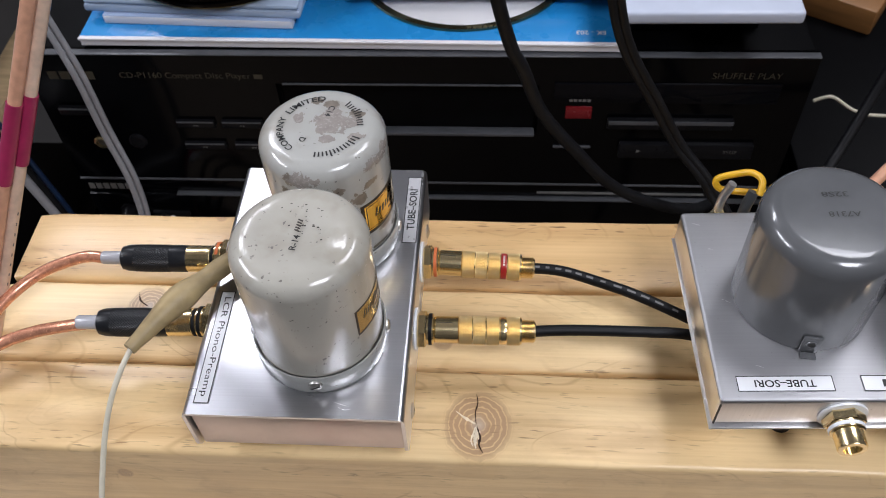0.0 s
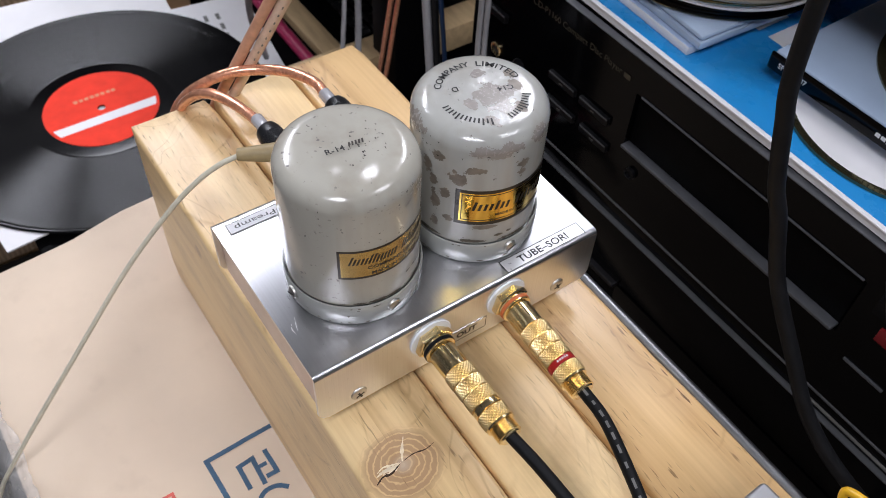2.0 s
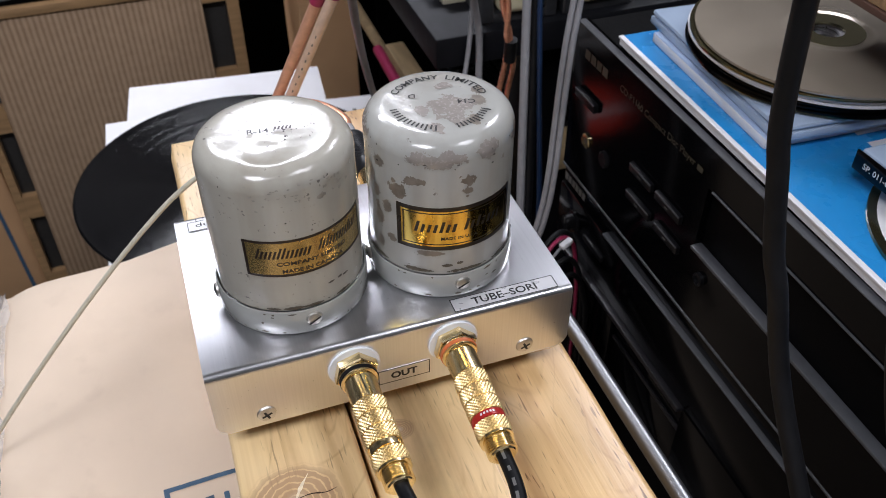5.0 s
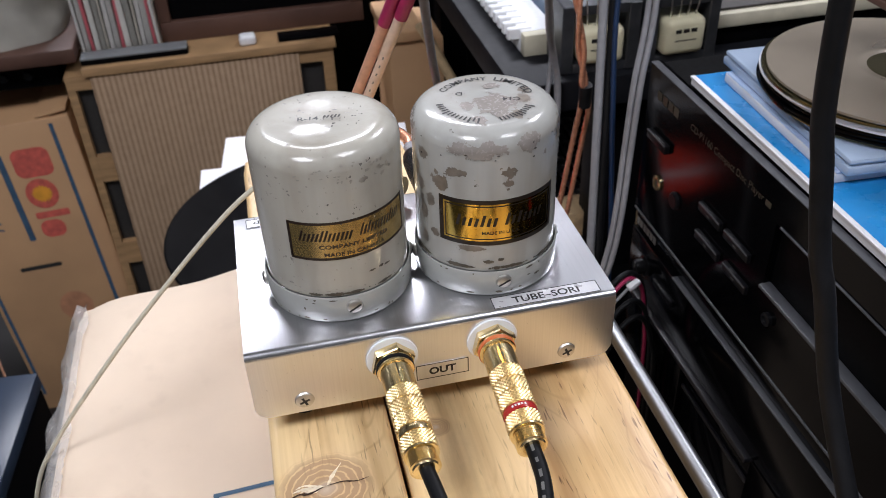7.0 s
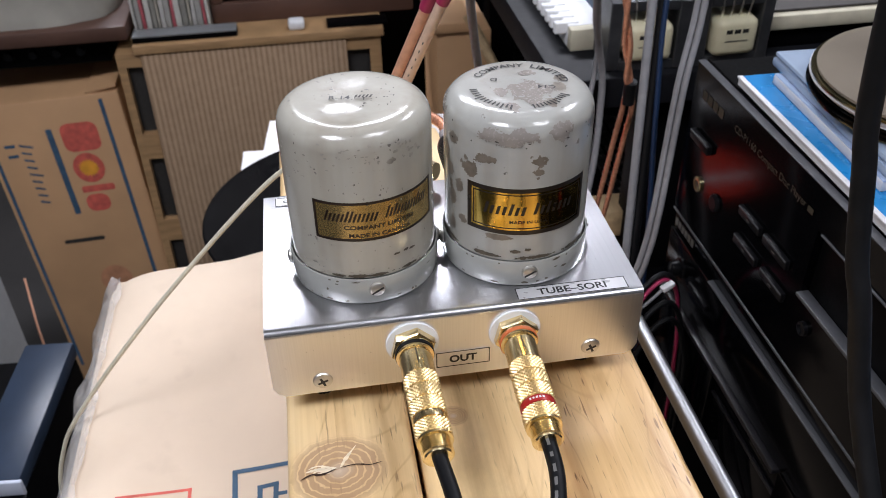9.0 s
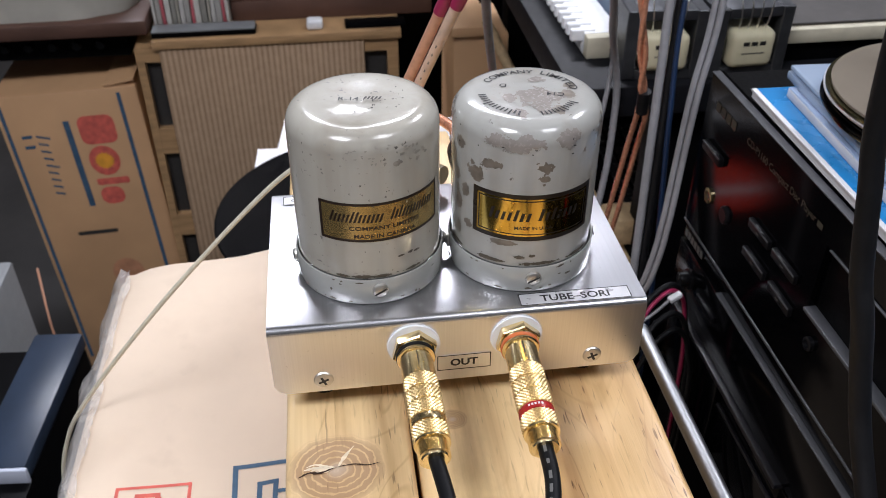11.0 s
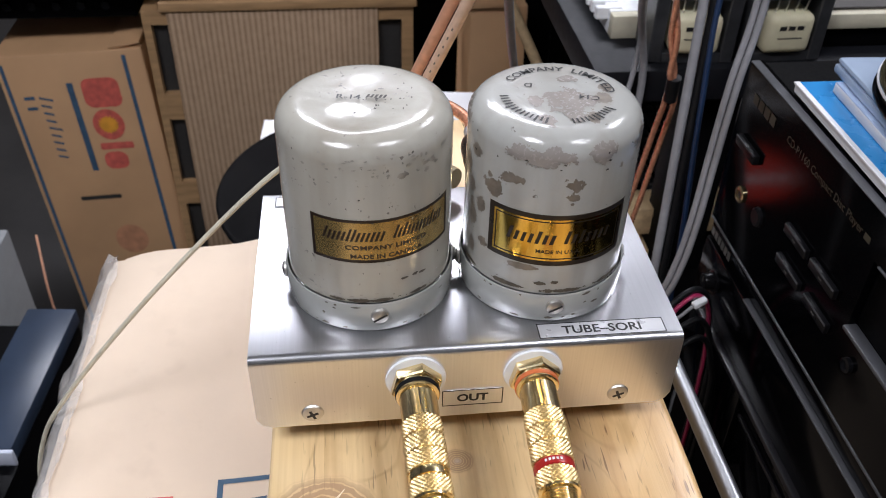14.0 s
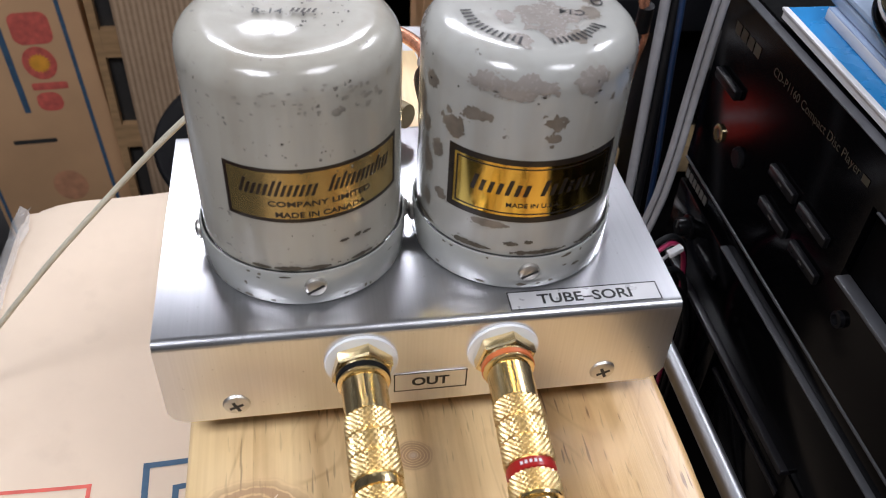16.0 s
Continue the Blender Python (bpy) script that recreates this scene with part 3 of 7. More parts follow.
def knurl(r, z0, z1, m, count=27, deep=0.00036, bm=None):
    """A sleeve of flat-topped diamonds between z0 and z1, each with four sloping flanks down to crossing grooves."""
    own = bm or bmesh.new()
    step = math.pi / count
    rows = max(2, 2 * round((z1 - z0) / (r * step * 2.1)))
    dz = (z1 - z0) / rows
    made = {}

    def at(i, j, lift):
        key = (round((i % (2 * count)) * 100), round(j * 100), lift)
        if key not in made:
            a, q = i * step, r - deep + lift - 0.00012 * abs(2 * j / rows - 1) ** 4
            made[key] = own.verts.new(m @ Vector((q * math.cos(a), q * math.sin(a), z0 + j * dz)))
        return made[key]
    k = 0.16
    for j in range(rows + 1):
        for i in range(2 * count):
            if (i + j) % 2 == 0:
                continue
            outer = [(i - 1, j), (i, j - 1), (i + 1, j), (i, j + 1)]
            inner = [(i - k, j), (i, j - k), (i + k, j), (i, j + k)]
            if j == 0:
                outer, inner = [outer[0], outer[2], outer[3]], [inner[0], inner[2], inner[3]]
            elif j == rows:
                outer, inner = [outer[0], outer[1], outer[2]], [inner[0], inner[1], inner[2]]
            lo = [at(*q, 0.0) for q in outer]
            hi = [at(*q, deep) for q in inner]
            own.faces.new(hi)
            for n in range(len(lo)):
                w = (n + 1) % len(lo)
                own.faces.new((lo[n], lo[w], hi[w], hi[n]))
    for j in (0, rows):
        rim = [at(i, j, 0.0) for i in range(2 * count) if (i + j) % 2 == 0]
        own.faces.new(rim[::-1] if j == 0 else rim)
    return own


def screw(parent, name, at, direction, r, h, slot="cross"):
    m = axis_matrix(at, direction)
    head = part(name, lathe([(0, h), (r * 0.55, h * 0.93), (r * 0.9, h * 0.55), (r, 0.1 * h), (r, 0), (0, 0)][::-1], 24, m=m), M_NICKEL, parent)
    bm = bmesh.new()
    for turn in ((0.4, 0.4 + math.pi / 2) if slot == "cross" else (0.5,)):
        mm = m @ Matrix.Rotation(turn, 4, "Z")
        l, w = (r * 0.55, r * 0.13) if slot == "cross" else (r * 0.85, r * 0.14)
        vs = [bm.verts.new(mm @ Vector((x, y, h * 1.02))) for x, y in ((-l, -w), (l, -w), (l, w), (-l, w))]
        bm.faces.new(vs)
    part("recess", bm, M_DARKMETAL, head)
    return head


# ---- room ----
X0, X1, Y0, Y1 = -2.6, 1.6, -1.6, 1.9
for nm, b in (("wall_west", (X0 - 0.1, X0, Y0, Y1, FLOOR, CEIL)), ("wall_east", (X1, X1 + 0.1, Y0, Y1, FLOOR, CEIL)),
              ("wall_south", (X0 - 0.1, X1 + 0.1, Y0 - 0.1, Y0, FLOOR, CEIL)), ("wall_north", (X0 - 0.1, X1 + 0.1, Y1, Y1 + 0.1, FLOOR, CEIL))):
    tagged(link_bm(nm, block(*b), M_WALL), "plain dim painted room wall", "wall", kind="structure")
tagged(link_bm("floor", block(X0, X1, Y0, Y1, FLOOR - 0.05, FLOOR), M_FLOOR), "dark worn floor under the clutter", "floor", kind="structure")
tagged(link_bm("ceiling", block(X0, X1, Y0, Y1, CEIL, CEIL + 0.05), M_CEIL), "plain white ceiling", "ceiling", kind="structure")
for lx, ly, sx, sy, _ in LAMPS:
    lamp = thing("ceiling_light", "white ceiling light with a glowing diffuser", "ceiling light", pose(lx, ly, CEIL), "ceiling lights")
    part("housing", block(-sx / 2 - 0.02, sx / 2 + 0.02, -sy / 2 - 0.02, sy / 2 + 0.02, -0.06, 0, 0.004), M_LAMPBODY, lamp)
    part("diffuser", block(-sx / 2, sx / 2, -sy / 2, sy / 2, -0.07, -0.061), M_DIFF, lamp)

# ---- beam and carton ----
BT = 0.70


def board_mesh(y0, y1, seed):
    """A sawn board on edge with eased, slightly wavy arrises."""
    rng = random.Random(seed)
    bm = bmesh.new()
    z0, z1, r = 0.6095, BT, 0.0022
    section = [(y0, z0)] + [(y0 + r - r * math.cos(a), z1 - r + r * math.sin(a)) for a in (0, 0.4, 0.8, 1.2, 1.571)] + [(y1 - r + r * math.sin(a), z1 - r + r * math.cos(a)) for a in (0, 0.4, 0.8, 1.2, 1.571)] + [(y1, z0)]
    cols = 60
    prev = None
    for i in range(cols + 1):
        x = -0.1715 + 0.6215 * i / cols
        xx = x + (0.0008 if i == 0 else 0)
        w = 0.00018 * math.sin(x * 47 + seed) + 0.00012 * math.sin(x * 131 + 2 * seed)
        e = 0.0012 if i == 0 else 0.0
        ring = [bm.verts.new((x, min(max(y + (w if z > 0.68 else 0), y0 + e), y1 - e), z - (e if z > 0.69 else 0) + (w * 0.5 if z > 0.68 else 0))) for y, z in section]
        if prev:
            for k in range(len(section)):
                j = (k + 1) % len(section)
                bm.faces.new((prev[k], ring[k], ring[j], prev[j]))
        else:
            bm.faces.new(ring)
        prev = ring
    bm.faces.new(prev[::-1])
    return bm


beam = thing("wooden_beam", "beam of three pale pine boards on edge lying on a carton", "wooden beam")
boards = []
for i in range(3):
    y0 = 0.0028 + 0.0374 * i
    boards.append(part("board", board_mesh(y0, y0 + 0.0362, i + 1), (M_PINE, M_PINE, M_PINE_WARM)[i], beam, smooth=50))


def crack_strip(points, width):
    bm = bmesh.new()
    rng = random.Random(len(points) * 7)
    path = smooth_path(points, 6)
    left, right = [], []
    for i, p in enumerate(path):
        t = i / (len(path) - 1)
        d = (path[min(i + 1, len(path) - 1)] - path[max(i - 1, 0)]).normalized()
        n = Vector((-d.y, d.x, 0))
        w = width * (0.15 + math.sin(math.pi * min(1, t * 0.95 + 0.05))) * rng.uniform(0.5, 1.2) / 2
        left.append(bm.verts.new(p + n * w))
        right.append(bm.verts.new(p - n * w))
    for i in range(len(path) - 1):
        bm.faces.new((right[i], right[i + 1], left[i + 1], left[i]))
    return bm


zc = BT + 0.0004
part("crack", crack_strip([(0.022, 0.0175, zc), (0.0216, 0.022, zc), (0.0224, 0.026, zc), (0.0218, 0.0295, zc)], 0.0005), M_CRACK, boards[0], "dark drying crack across the knot")
part("crack", crack_strip([(0.0222, 0.0165, zc), (0.0236, 0.0125, zc), (0.0232, 0.0095, zc), (0.0246, 0.0065, zc)], 0.0009), M_CRACK, boards[0])
part("splinter", crack_strip([(0.022, 0.0175, zc - 0.0003), (0.0185, 0.0195, zc - 0.0003), (0.0145, 0.0225, zc - 0.0003)], 0.0010), M_SPLINTER, boards[0], "pale split in the knot")
for dx, w, k in ((0.0, 0.0014, 1), (-0.0010, 0.0008, 2), (0.0011, 0.0007, 3), (0.0004, 0.0009, 4)):
    part("splinter", crack_strip([(0.0220 + dx * 0.3, 0.0172 - 0.0004 * k, zc - 0.00006 * k), (0.0222 + dx, 0.0140, zc - 0.00006 * k), (0.0216 + dx * 1.2, 0.0112, zc - 0.00006 * k), (0.0222 + dx, 0.0072 + 0.0007 * k, zc - 0.00006 * k)], w), M_SPLINTER, boards[0], "torn pale fibres in the knot")
part("crack", crack_strip([(-0.110, 0.0645, zc), (-0.114, 0.0675, zc), (-0.1155, 0.0715, zc)], 0.0007), M_CRACK, boards[1])

carton = thing("carton", "large brown carton with blue and red print and torn film", "cardboard box")
CZ = 0.609


SAG = (-0.2115, 0.25, -0.096, 0.113, 0.0025)


def carton_skew(x, y):
    """The carton's far edge runs slightly askew."""
    u, v = (x - SAG[0]) / (SAG[1] - SAG[0]), (y - SAG[2]) / (SAG[3] - SAG[2])
    return x - 0.062 * (y - SAG[2]) * (1 - u) + 0.005 * max(0.0, 1 - u / 0.10) * max(0.0, 1 - v / 0.14) ** 2


def carton_z(x, y):
    """Height of the carton's sagging top."""
    x0, x1, y0, y1, sag = SAG
    u, v = (x - x0) / (x1 - x0), (y - y0) / (y1 - y0)
    dz = -sag * math.sin(math.pi * u) * math.sin(math.pi * v) + 0.0008 * noise.noise(Vector((u * 6, v * 6, 3)))
    flat = min(1.0, max(0.0, (y + 0.035) / 0.028))
    ease = 0.0045 * (math.exp(-u / 0.012) + math.exp(-v / 0.03)) * (1 - flat)
    return CZ + dz * (1 - flat) + min(dz, 0) * 0.2 * flat - ease


def sagging_top(nx=60, ny=30):
    bm = bmesh.new()
    x0, x1, y0, y1, _ = SAG
    xs = [x0 + (x1 - x0) * i / nx for i in range(nx + 1)]
    ys = [y0 + (y1 - y0) * j / ny for j in range(ny + 1)]
    grid = [[bm.verts.new((carton_skew(x, y), y, carton_z(x, y))) for y in ys] for x in xs]
    for i in range(nx):
        for j in range(ny):
            bm.faces.new((grid[i][j], grid[i + 1][j], grid[i + 1][j + 1], grid[i][j + 1]))
    geo = bmesh.ops.extrude_face_region(bm, geom=bm.faces[:])
    bmesh.ops.translate(bm, verts=[v for v in geo["geom"] if isinstance(v, bmesh.types.BMVert)], vec=(0, 0, -0.004))
    bmesh.ops.recalc_face_normals(bm, faces=bm.faces[:])
    return bm


part("top_flap", sagging_top(), M_CARD, carton, smooth=40)
cbody = block(-0.211, 0.249, -0.0952, 0.1125, FLOOR, CZ - 0.0045, 0.002)
for v in cbody.verts:
    v.co.x = carton_skew(v.co.x, v.co.y)
part("body", cbody, M_CARD, carton)


def print_bars(name, rects, mat, parent):
    bm = bmesh.new()
    for k, (x0, y0, x1, y1) in enumerate(rects):
        nx, ny = max(1, int((x1 - x0) / 0.002)), max(1, int((y1 - y0) / 0.002))
        rows = [[bm.verts.new((x0 + (x1 - x0) * i / nx, y0 + (y1 - y0) * j / ny, carton_z(x0 + (x1 - x0) * i / nx, y0 + (y1 - y0) * j / ny) + 0.00022 + 0.00003 * k)) for j in range(ny + 1)] for i in range(nx + 1)]
        for i in range(nx):
            for j in range(ny):
                bm.faces.new((rows[i][j], rows[i + 1][j], rows[i + 1][j + 1], rows[i][j + 1]))
    return part(name, bm, mat, parent)


def ink_line(name, points, width, mat, per=0):
    """A printed stroke that follows the carton's top."""
    path = [Vector((*p, 0)) for p in points]
    if per:
        path = smooth_path(path, per)
    else:
        path = [a.lerp(b, k / 12) for a, b in zip(path, path[1:]) for k in range(12)] + [path[-1]]
    bm = bmesh.new()
    prev = None
    for i, p in enumerate(path):
        d = (path[min(i + 1, len(path) - 1)] - path[max(i - 1, 0)]).normalized()
        side = Vector((-d.y, d.x, 0)) * width / 2
        pair = [bm.verts.new((q.x, q.y, carton_z(q.x, q.y) + 0.00025)) for q in (p + side, p - side)]
        if prev:
            bm.faces.new((prev[1], pair[1], pair[0], prev[0]))
        prev = pair
    return part(name, bm, mat, carton)


for points, width in (([(-0.0160, -0.0267), (-0.0615, -0.0279)], 0.0022), ([(-0.0616, -0.0290), (-0.0617, 0.0026)], 0.0022), ([(-0.0516, -0.0187), (-0.0522, -0.0100)], 0.0021), ([(-0.0525, -0.0111), (-0.0386, -0.0115)], 0.0021),
                      ([(-0.0512, -0.0176), (-0.0399, -0.0177)], 0.0021), ([(-0.0470, -0.0115), (-0.0469, -0.0068)], 0.0019), ([(-0.0530, -0.0050), (-0.0408, -0.0047)], 0.0021), ([(-0.0411, -0.0038), (-0.0413, -0.0096)], 0.0021)):
    ink_line("blue_stroke", points, width, M_INKBLUE)
ink_line("blue_stroke", [(-0.0310, -0.0175), (-0.0345, -0.0155), (-0.0359, -0.0120), (-0.0350, -0.0075), (-0.0321, -0.0039)], 0.0021, M_INKBLUE, 6)
rx, ry = -0.0567, -0.0750
print_bars("red_mark", [(rx, ry, rx + 0.0014, ry + 0.03), (rx, ry, rx + 0.05, ry + 0.0014), (rx, ry + 0.0286, rx + 0.05, ry + 0.03),
                        (rx + 0.004, ry + 0.008, rx + 0.006, ry + 0.018), (rx + 0.006, ry + 0.016, rx + 0.013, ry + 0.0185), (rx + 0.006, ry + 0.008, rx + 0.012, ry + 0.0105), (rx + 0.009, ry + 0.011, rx + 0.011, ry + 0.022)], M_INKRED, carton)


def crumpled_film():
    """Clear packing film that lies on the carton's edge and hangs down beside it."""
    bm = bmesh.new()
    cols, rows = 90, 22
    grid = []
    for i in range(cols + 1):
        x = -0.2090 + 0.25 * i / cols
        top = 0.0045 + 0.003 * noise.noise(Vector((x * 50, 2, 9)))
        row = []
        for j in range(rows + 1):
            t = j / rows
            if t < 0.2:
                y = -0.0950 + top * (1 - t / 0.2)
                z = carton_z(max(x, SAG[0]), y) + 0.0012
            else:
                q = (t - 0.2) / 0.8
                y = -0.0962 - 0.022 * math.sin(q * 1.5) - 0.006 * noise.noise(Vector((x * 60, q * 4, 1))) * min(1, q * 4)
                z = CZ - 0.002 - 0.11 * q ** 1.3 + 0.007 * noise.noise(Vector((x * 45, q * 5, 7))) * min(1, q * 4)
            fold = 0.0012 * noise.noise(Vector((x * 190, t * 9, 3)))
            row.append(bm.verts.new((x + 0.004 * noise.noise(Vector((x * 30, t * 6, 5))), y - 0.0005 - abs(fold), z + abs(fold))))
        grid.append(row)
    for i in range(cols):
        for j in range(rows):
            bm.faces.new((grid[i][j], grid[i][j + 1], grid[i + 1][j + 1], grid[i + 1][j]))
    return bm


film_part = part("packing_film", crumpled_film(), M_TAPE, carton, "crumpled translucent packing film", smooth=60)

# ---- sheet metal boxes ----


def metal_box(parent, x0, x1, y0, y1, z0, z1, fold):
    """A folded cover (top and two flaps across the fold axis, with rounded lower corners) over an inset base tray."""
    t = 0.0012
    r = 0.0021
    a0, a1, b0, b1 = (x0, x1, y0, y1) if fold == "x" else (y0, y1, x0, x1)
    arc = [(r - r * math.cos(q), z1 - r + r * math.sin(q)) for q in (0, 0.4, 0.8, 1.2, 1.571)]
    outer = [(a0, z0)] + [(a0 + u, z) for u, z in arc] + [(a1 - u, z) for u, z in arc[::-1]] + [(a1, z0)]
    inner = [(a0 + t, z0)] + [(a0 + t, z1 - t), (a1 - t, z1 - t)] + [(a1 - t, z0)]
    bm = bmesh.new()

    def v(a, b, z):
        return bm.verts.new((a, b, z) if fold == "x" else (b, a, z))
    c = 0.0035
    bs = [(b0, c), (b0 + c * 0.35, c * 0.35), (b0 + c, 0), (b1 - c, 0), (b1 - c * 0.35, c * 0.35), (b1, c)]
    rings = []
    for b, lift in bs:
        o = [v(a, b, z + (lift if z == z0 else 0)) for a, z in outer]
        i = [v(a, b, z + (lift if z == z0 else 0)) for a, z in inner]
        rings.append((o, i))
    for (o1, i1), (o2, i2) in zip(rings, rings[1:]):
        for p, q in ((o1, o2), (i2, i1)):
            for k in range(len(p) - 1):
                bm.faces.new((p[k], p[k + 1], q[k + 1], q[k]))
        bm.faces.new((o1[0], o2[0], i2[0], i1[0]))
        bm.faces.new((o1[-1], i1[-1], i2[-1], o2[-1]))
    for (o, i), flip in ((rings[0], False), (rings[-1], True)):
        for poly in ([o[0], i[0], i[1], o[5], o[4], o[3], o[2], o[1]], [o[5], i[1], i[2], o[6]], [o[6], i[2], i[3], o[-1], o[-2], o[-3], o[-4], o[-5]]):
            bm.faces.new(poly[::-1] if flip else poly)
    bmesh.ops.recalc_face_normals(bm, faces=bm.faces[:])
    # Upward faces take the glare-dimmed aluminium, flaps the lighter one.
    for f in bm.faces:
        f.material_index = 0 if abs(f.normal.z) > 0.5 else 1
    part("cover", bm, [M_ALU_DIMMED, M_ALU_SIDE], parent, "folded brushed aluminium cover", smooth=30)
    g = 0.0018
    if fold == "x":
        part("base_tray", block(x0 + t + 0.0006, x1 - t - 0.0003, y0 + g, y1 - g, z0 + 0.001, z1 - t - 0.0004, 0.0006), M_ALU_BASE, parent)
    else:
        part("base_tray", block(x0 + g, x1 - g, y0 + t + 0.0003, y1 - t - 0.0003, z0 + 0.001, z1 - t - 0.0004, 0.0006), M_ALU_BASE, parent)
    for fx in (x0 + 0.012, x1 - 0.012):
        for fy in (y0 + 0.014, y1 - 0.014):
            part("rubber_foot", lathe([(0, BT + 0.0002), (0.0045, BT + 0.0002), (0.005, z0 + 0.001), (0, z0 + 0.001)], 20, m=Matrix.Translation((fx, fy, 0))), M_RUBBER, parent)


def jack(parent, at, direction, ring_mat):
    m = axis_matrix(at, direction)
    j = part("phono_socket", prism(6, 0.0066, 0.0010, 0.0040, m, 0.0004, 0.3), M_GOLD, parent, "gold plated phono socket with a hexagonal nut", smooth=20)
    part("washer", lathe([(0.003, 0.0001), (0.0075, 0.0001), (0.0077, 0.0005), (0.0075, 0.0009), (0.003, 0.0009)], 40, m=m), M_WASHER, j, "white nylon washer")
    part("barrel", lathe([(0.0, 0.004), (0.0054, 0.0042), (0.0054, 0.0065), (0.0048, 0.0068), (0.0, 0.0068)], 36, m=m), M_GOLD, j)
    part("ring", lathe([(0.0053, 0.0048), (0.0056, 0.0049), (0.0056, 0.0060), (0.0053, 0.0061)], 36, m=m), ring_mat, j)
    return j


def gold_plug(at, direction, band_mat, label):
    """A straight gold plug with knurled grips, a coloured band and a threaded tail; z along its axis."""
    p = thing("phono_plug", label, "phono plug", axis_matrix(at, direction), "gold plugs")
    e = Matrix()
    part("barrel", lathe([(0.0, 0.0), (0.0044, 0.0), (0.0047, 0.0004), (0.0047, 0.0083), (0.0043, 0.0086), (0.0, 0.0086)], 40, m=e), M_GOLD, p)
    part("slit", block(-0.00012, 0.00012, 0.0045, 0.00476, 0.0006, 0.006), M_DARKMETAL, p)
    for z0, z1 in ((0.0086, 0.0131), (0.0135, 0.0178), (0.0182, 0.0226), (0.0254, 0.0298)):
        part("grip", knurl(0.0051, z0, z1, e), M_KNURL, p, "diamond knurled gold grip", smooth=None)
    part("core", lathe([(0, 0.0084), (0.0043, 0.0084), (0.0043, 0.03), (0, 0.03)], 32, m=e), M_GOLD, p)
    part("band", lathe([(0.0040, 0.0228), (0.0048, 0.0230), (0.0049, 0.0240), (0.0048, 0.0250), (0.0040, 0.0252)], 40, m=e), band_mat, p)
    if band_mat is M_RED:
        ob = part("band_print", lay(*bar_word(0.0046, 0.0007, 5, 0, 0.4), lambda u, v: Vector((0.00496 * math.sin(u / 0.005 + 3.3), -0.00496 * math.cos(u / 0.005 + 3.3), 0.0240 + v))), M_PAPER, p)
    prof = [(0, 0.0298), (0.0048, 0.0298), (0.0048, 0.0305), (0.0039, 0.0307)]
    for k in range(6):
        z = 0.0309 + 0.00068 * k
        prof += [(0.0037, z), (0.0042, z + 0.00022), (0.0042, z + 0.00036), (0.0037, z + 0.00058)]
    prof += [(0.0037, 0.0350), (0.0034, 0.0354), (0.0024, 0.0354), (0, 0.0350)]
    part("tail", lathe(prof, 32, m=e), M_GOLD, p, "threaded gold tail", smooth=25)
    return p


def black_plug(at, direction, label):
    p = thing("phono_plug", label, "phono plug", axis_matrix(at, direction), "black plugs")
    e = Matrix()
    part("collar", lathe([(0, 0), (0.0050, 0), (0.0051, 0.0005), (0.0051, 0.0025), (0.0048, 0.0028), (0.0048, 0.0042), (0.0051, 0.0045), (0.0051, 0.0085), (0.0052, 0.0095), (0.0051, 0.0105), (0.0051, 0.0135), (0, 0.0135)], 36, m=e), M_GOLD, p)
    part("seal", lathe([(0.0049, 0.0030), (0.0051, 0.0031), (0.0051, 0.0040), (0.0049, 0.0041)], 36, m=e), M_RUBBER, p)
    part("barrel", lathe([(0, 0.0135), (0.0050, 0.0135), (0.0052, 0.0142), (0.0052, 0.020), (0, 0.020)], 36, m=e), M_HEAT, p)
    part("grip", knurl(0.0053, 0.0198, 0.034, e, 34, 0.00016), M_HEAT, p, "finely knurled black grip", smooth=None)
    part("end", lathe([(0.0052, 0.0338), (0.0051, 0.0365), (0.0045, 0.0388), (0.0030, 0.0397), (0, 0.0397)], 36, m=e), M_HEAT, p)
    part("sleeve", lathe([(0.0026, 0.0395), (0.0026, 0.047), (0.0023, 0.0475), (0, 0.0475)], 24, m=e), M_CLEARGREY, p)
    return p


# ---- transformer cans ----
CAN_R, CAN_TOP, CAN_BASE, FIL = 0.0212, 0.0540, 0.0, 0.0058


def can_profile(dish):
    rim = CAN_R - FIL
    prof = [(rim * k / 14, CAN_TOP - dish * 0.5 * (1 + math.cos(math.pi * k / 14))) for k in range(15)]
    for k in range(1, 8):
        a = k / 7 * math.pi / 2
        prof.append((CAN_R - FIL + FIL * math.sin(a), CAN_TOP - FIL + FIL * math.cos(a)))
    prof += [(CAN_R, 0.03), (CAN_R, 0.0085)]
    return prof


def on_can(s, theta, lift):
    """A point on a can's skin: s metres from the middle of the top, down over the shoulder, and the angle in degrees."""
    a = radians(theta)
    top, arc = CAN_R - FIL, FIL * math.pi / 2
    if s < top:
        r, z, nr, nz = s, CAN_TOP, 0.0, 1.0
    elif s < top + arc:
        q = (s - top) / FIL
        r, z, nr, nz = top + FIL * math.sin(q), CAN_TOP - FIL + FIL * math.cos(q), math.sin(q), math.cos(q)
    else:
        r, z, nr, nz = CAN_R, CAN_TOP - FIL - (s - top - arc), 1.0, 0.0
    r, z = r + nr * lift, z + nz * lift
    return Vector((r * math.cos(a), r * math.sin(a), z))


def s_of_z(z):
    return CAN_R - FIL + FIL * math.pi / 2 + (CAN_TOP - FIL - z)


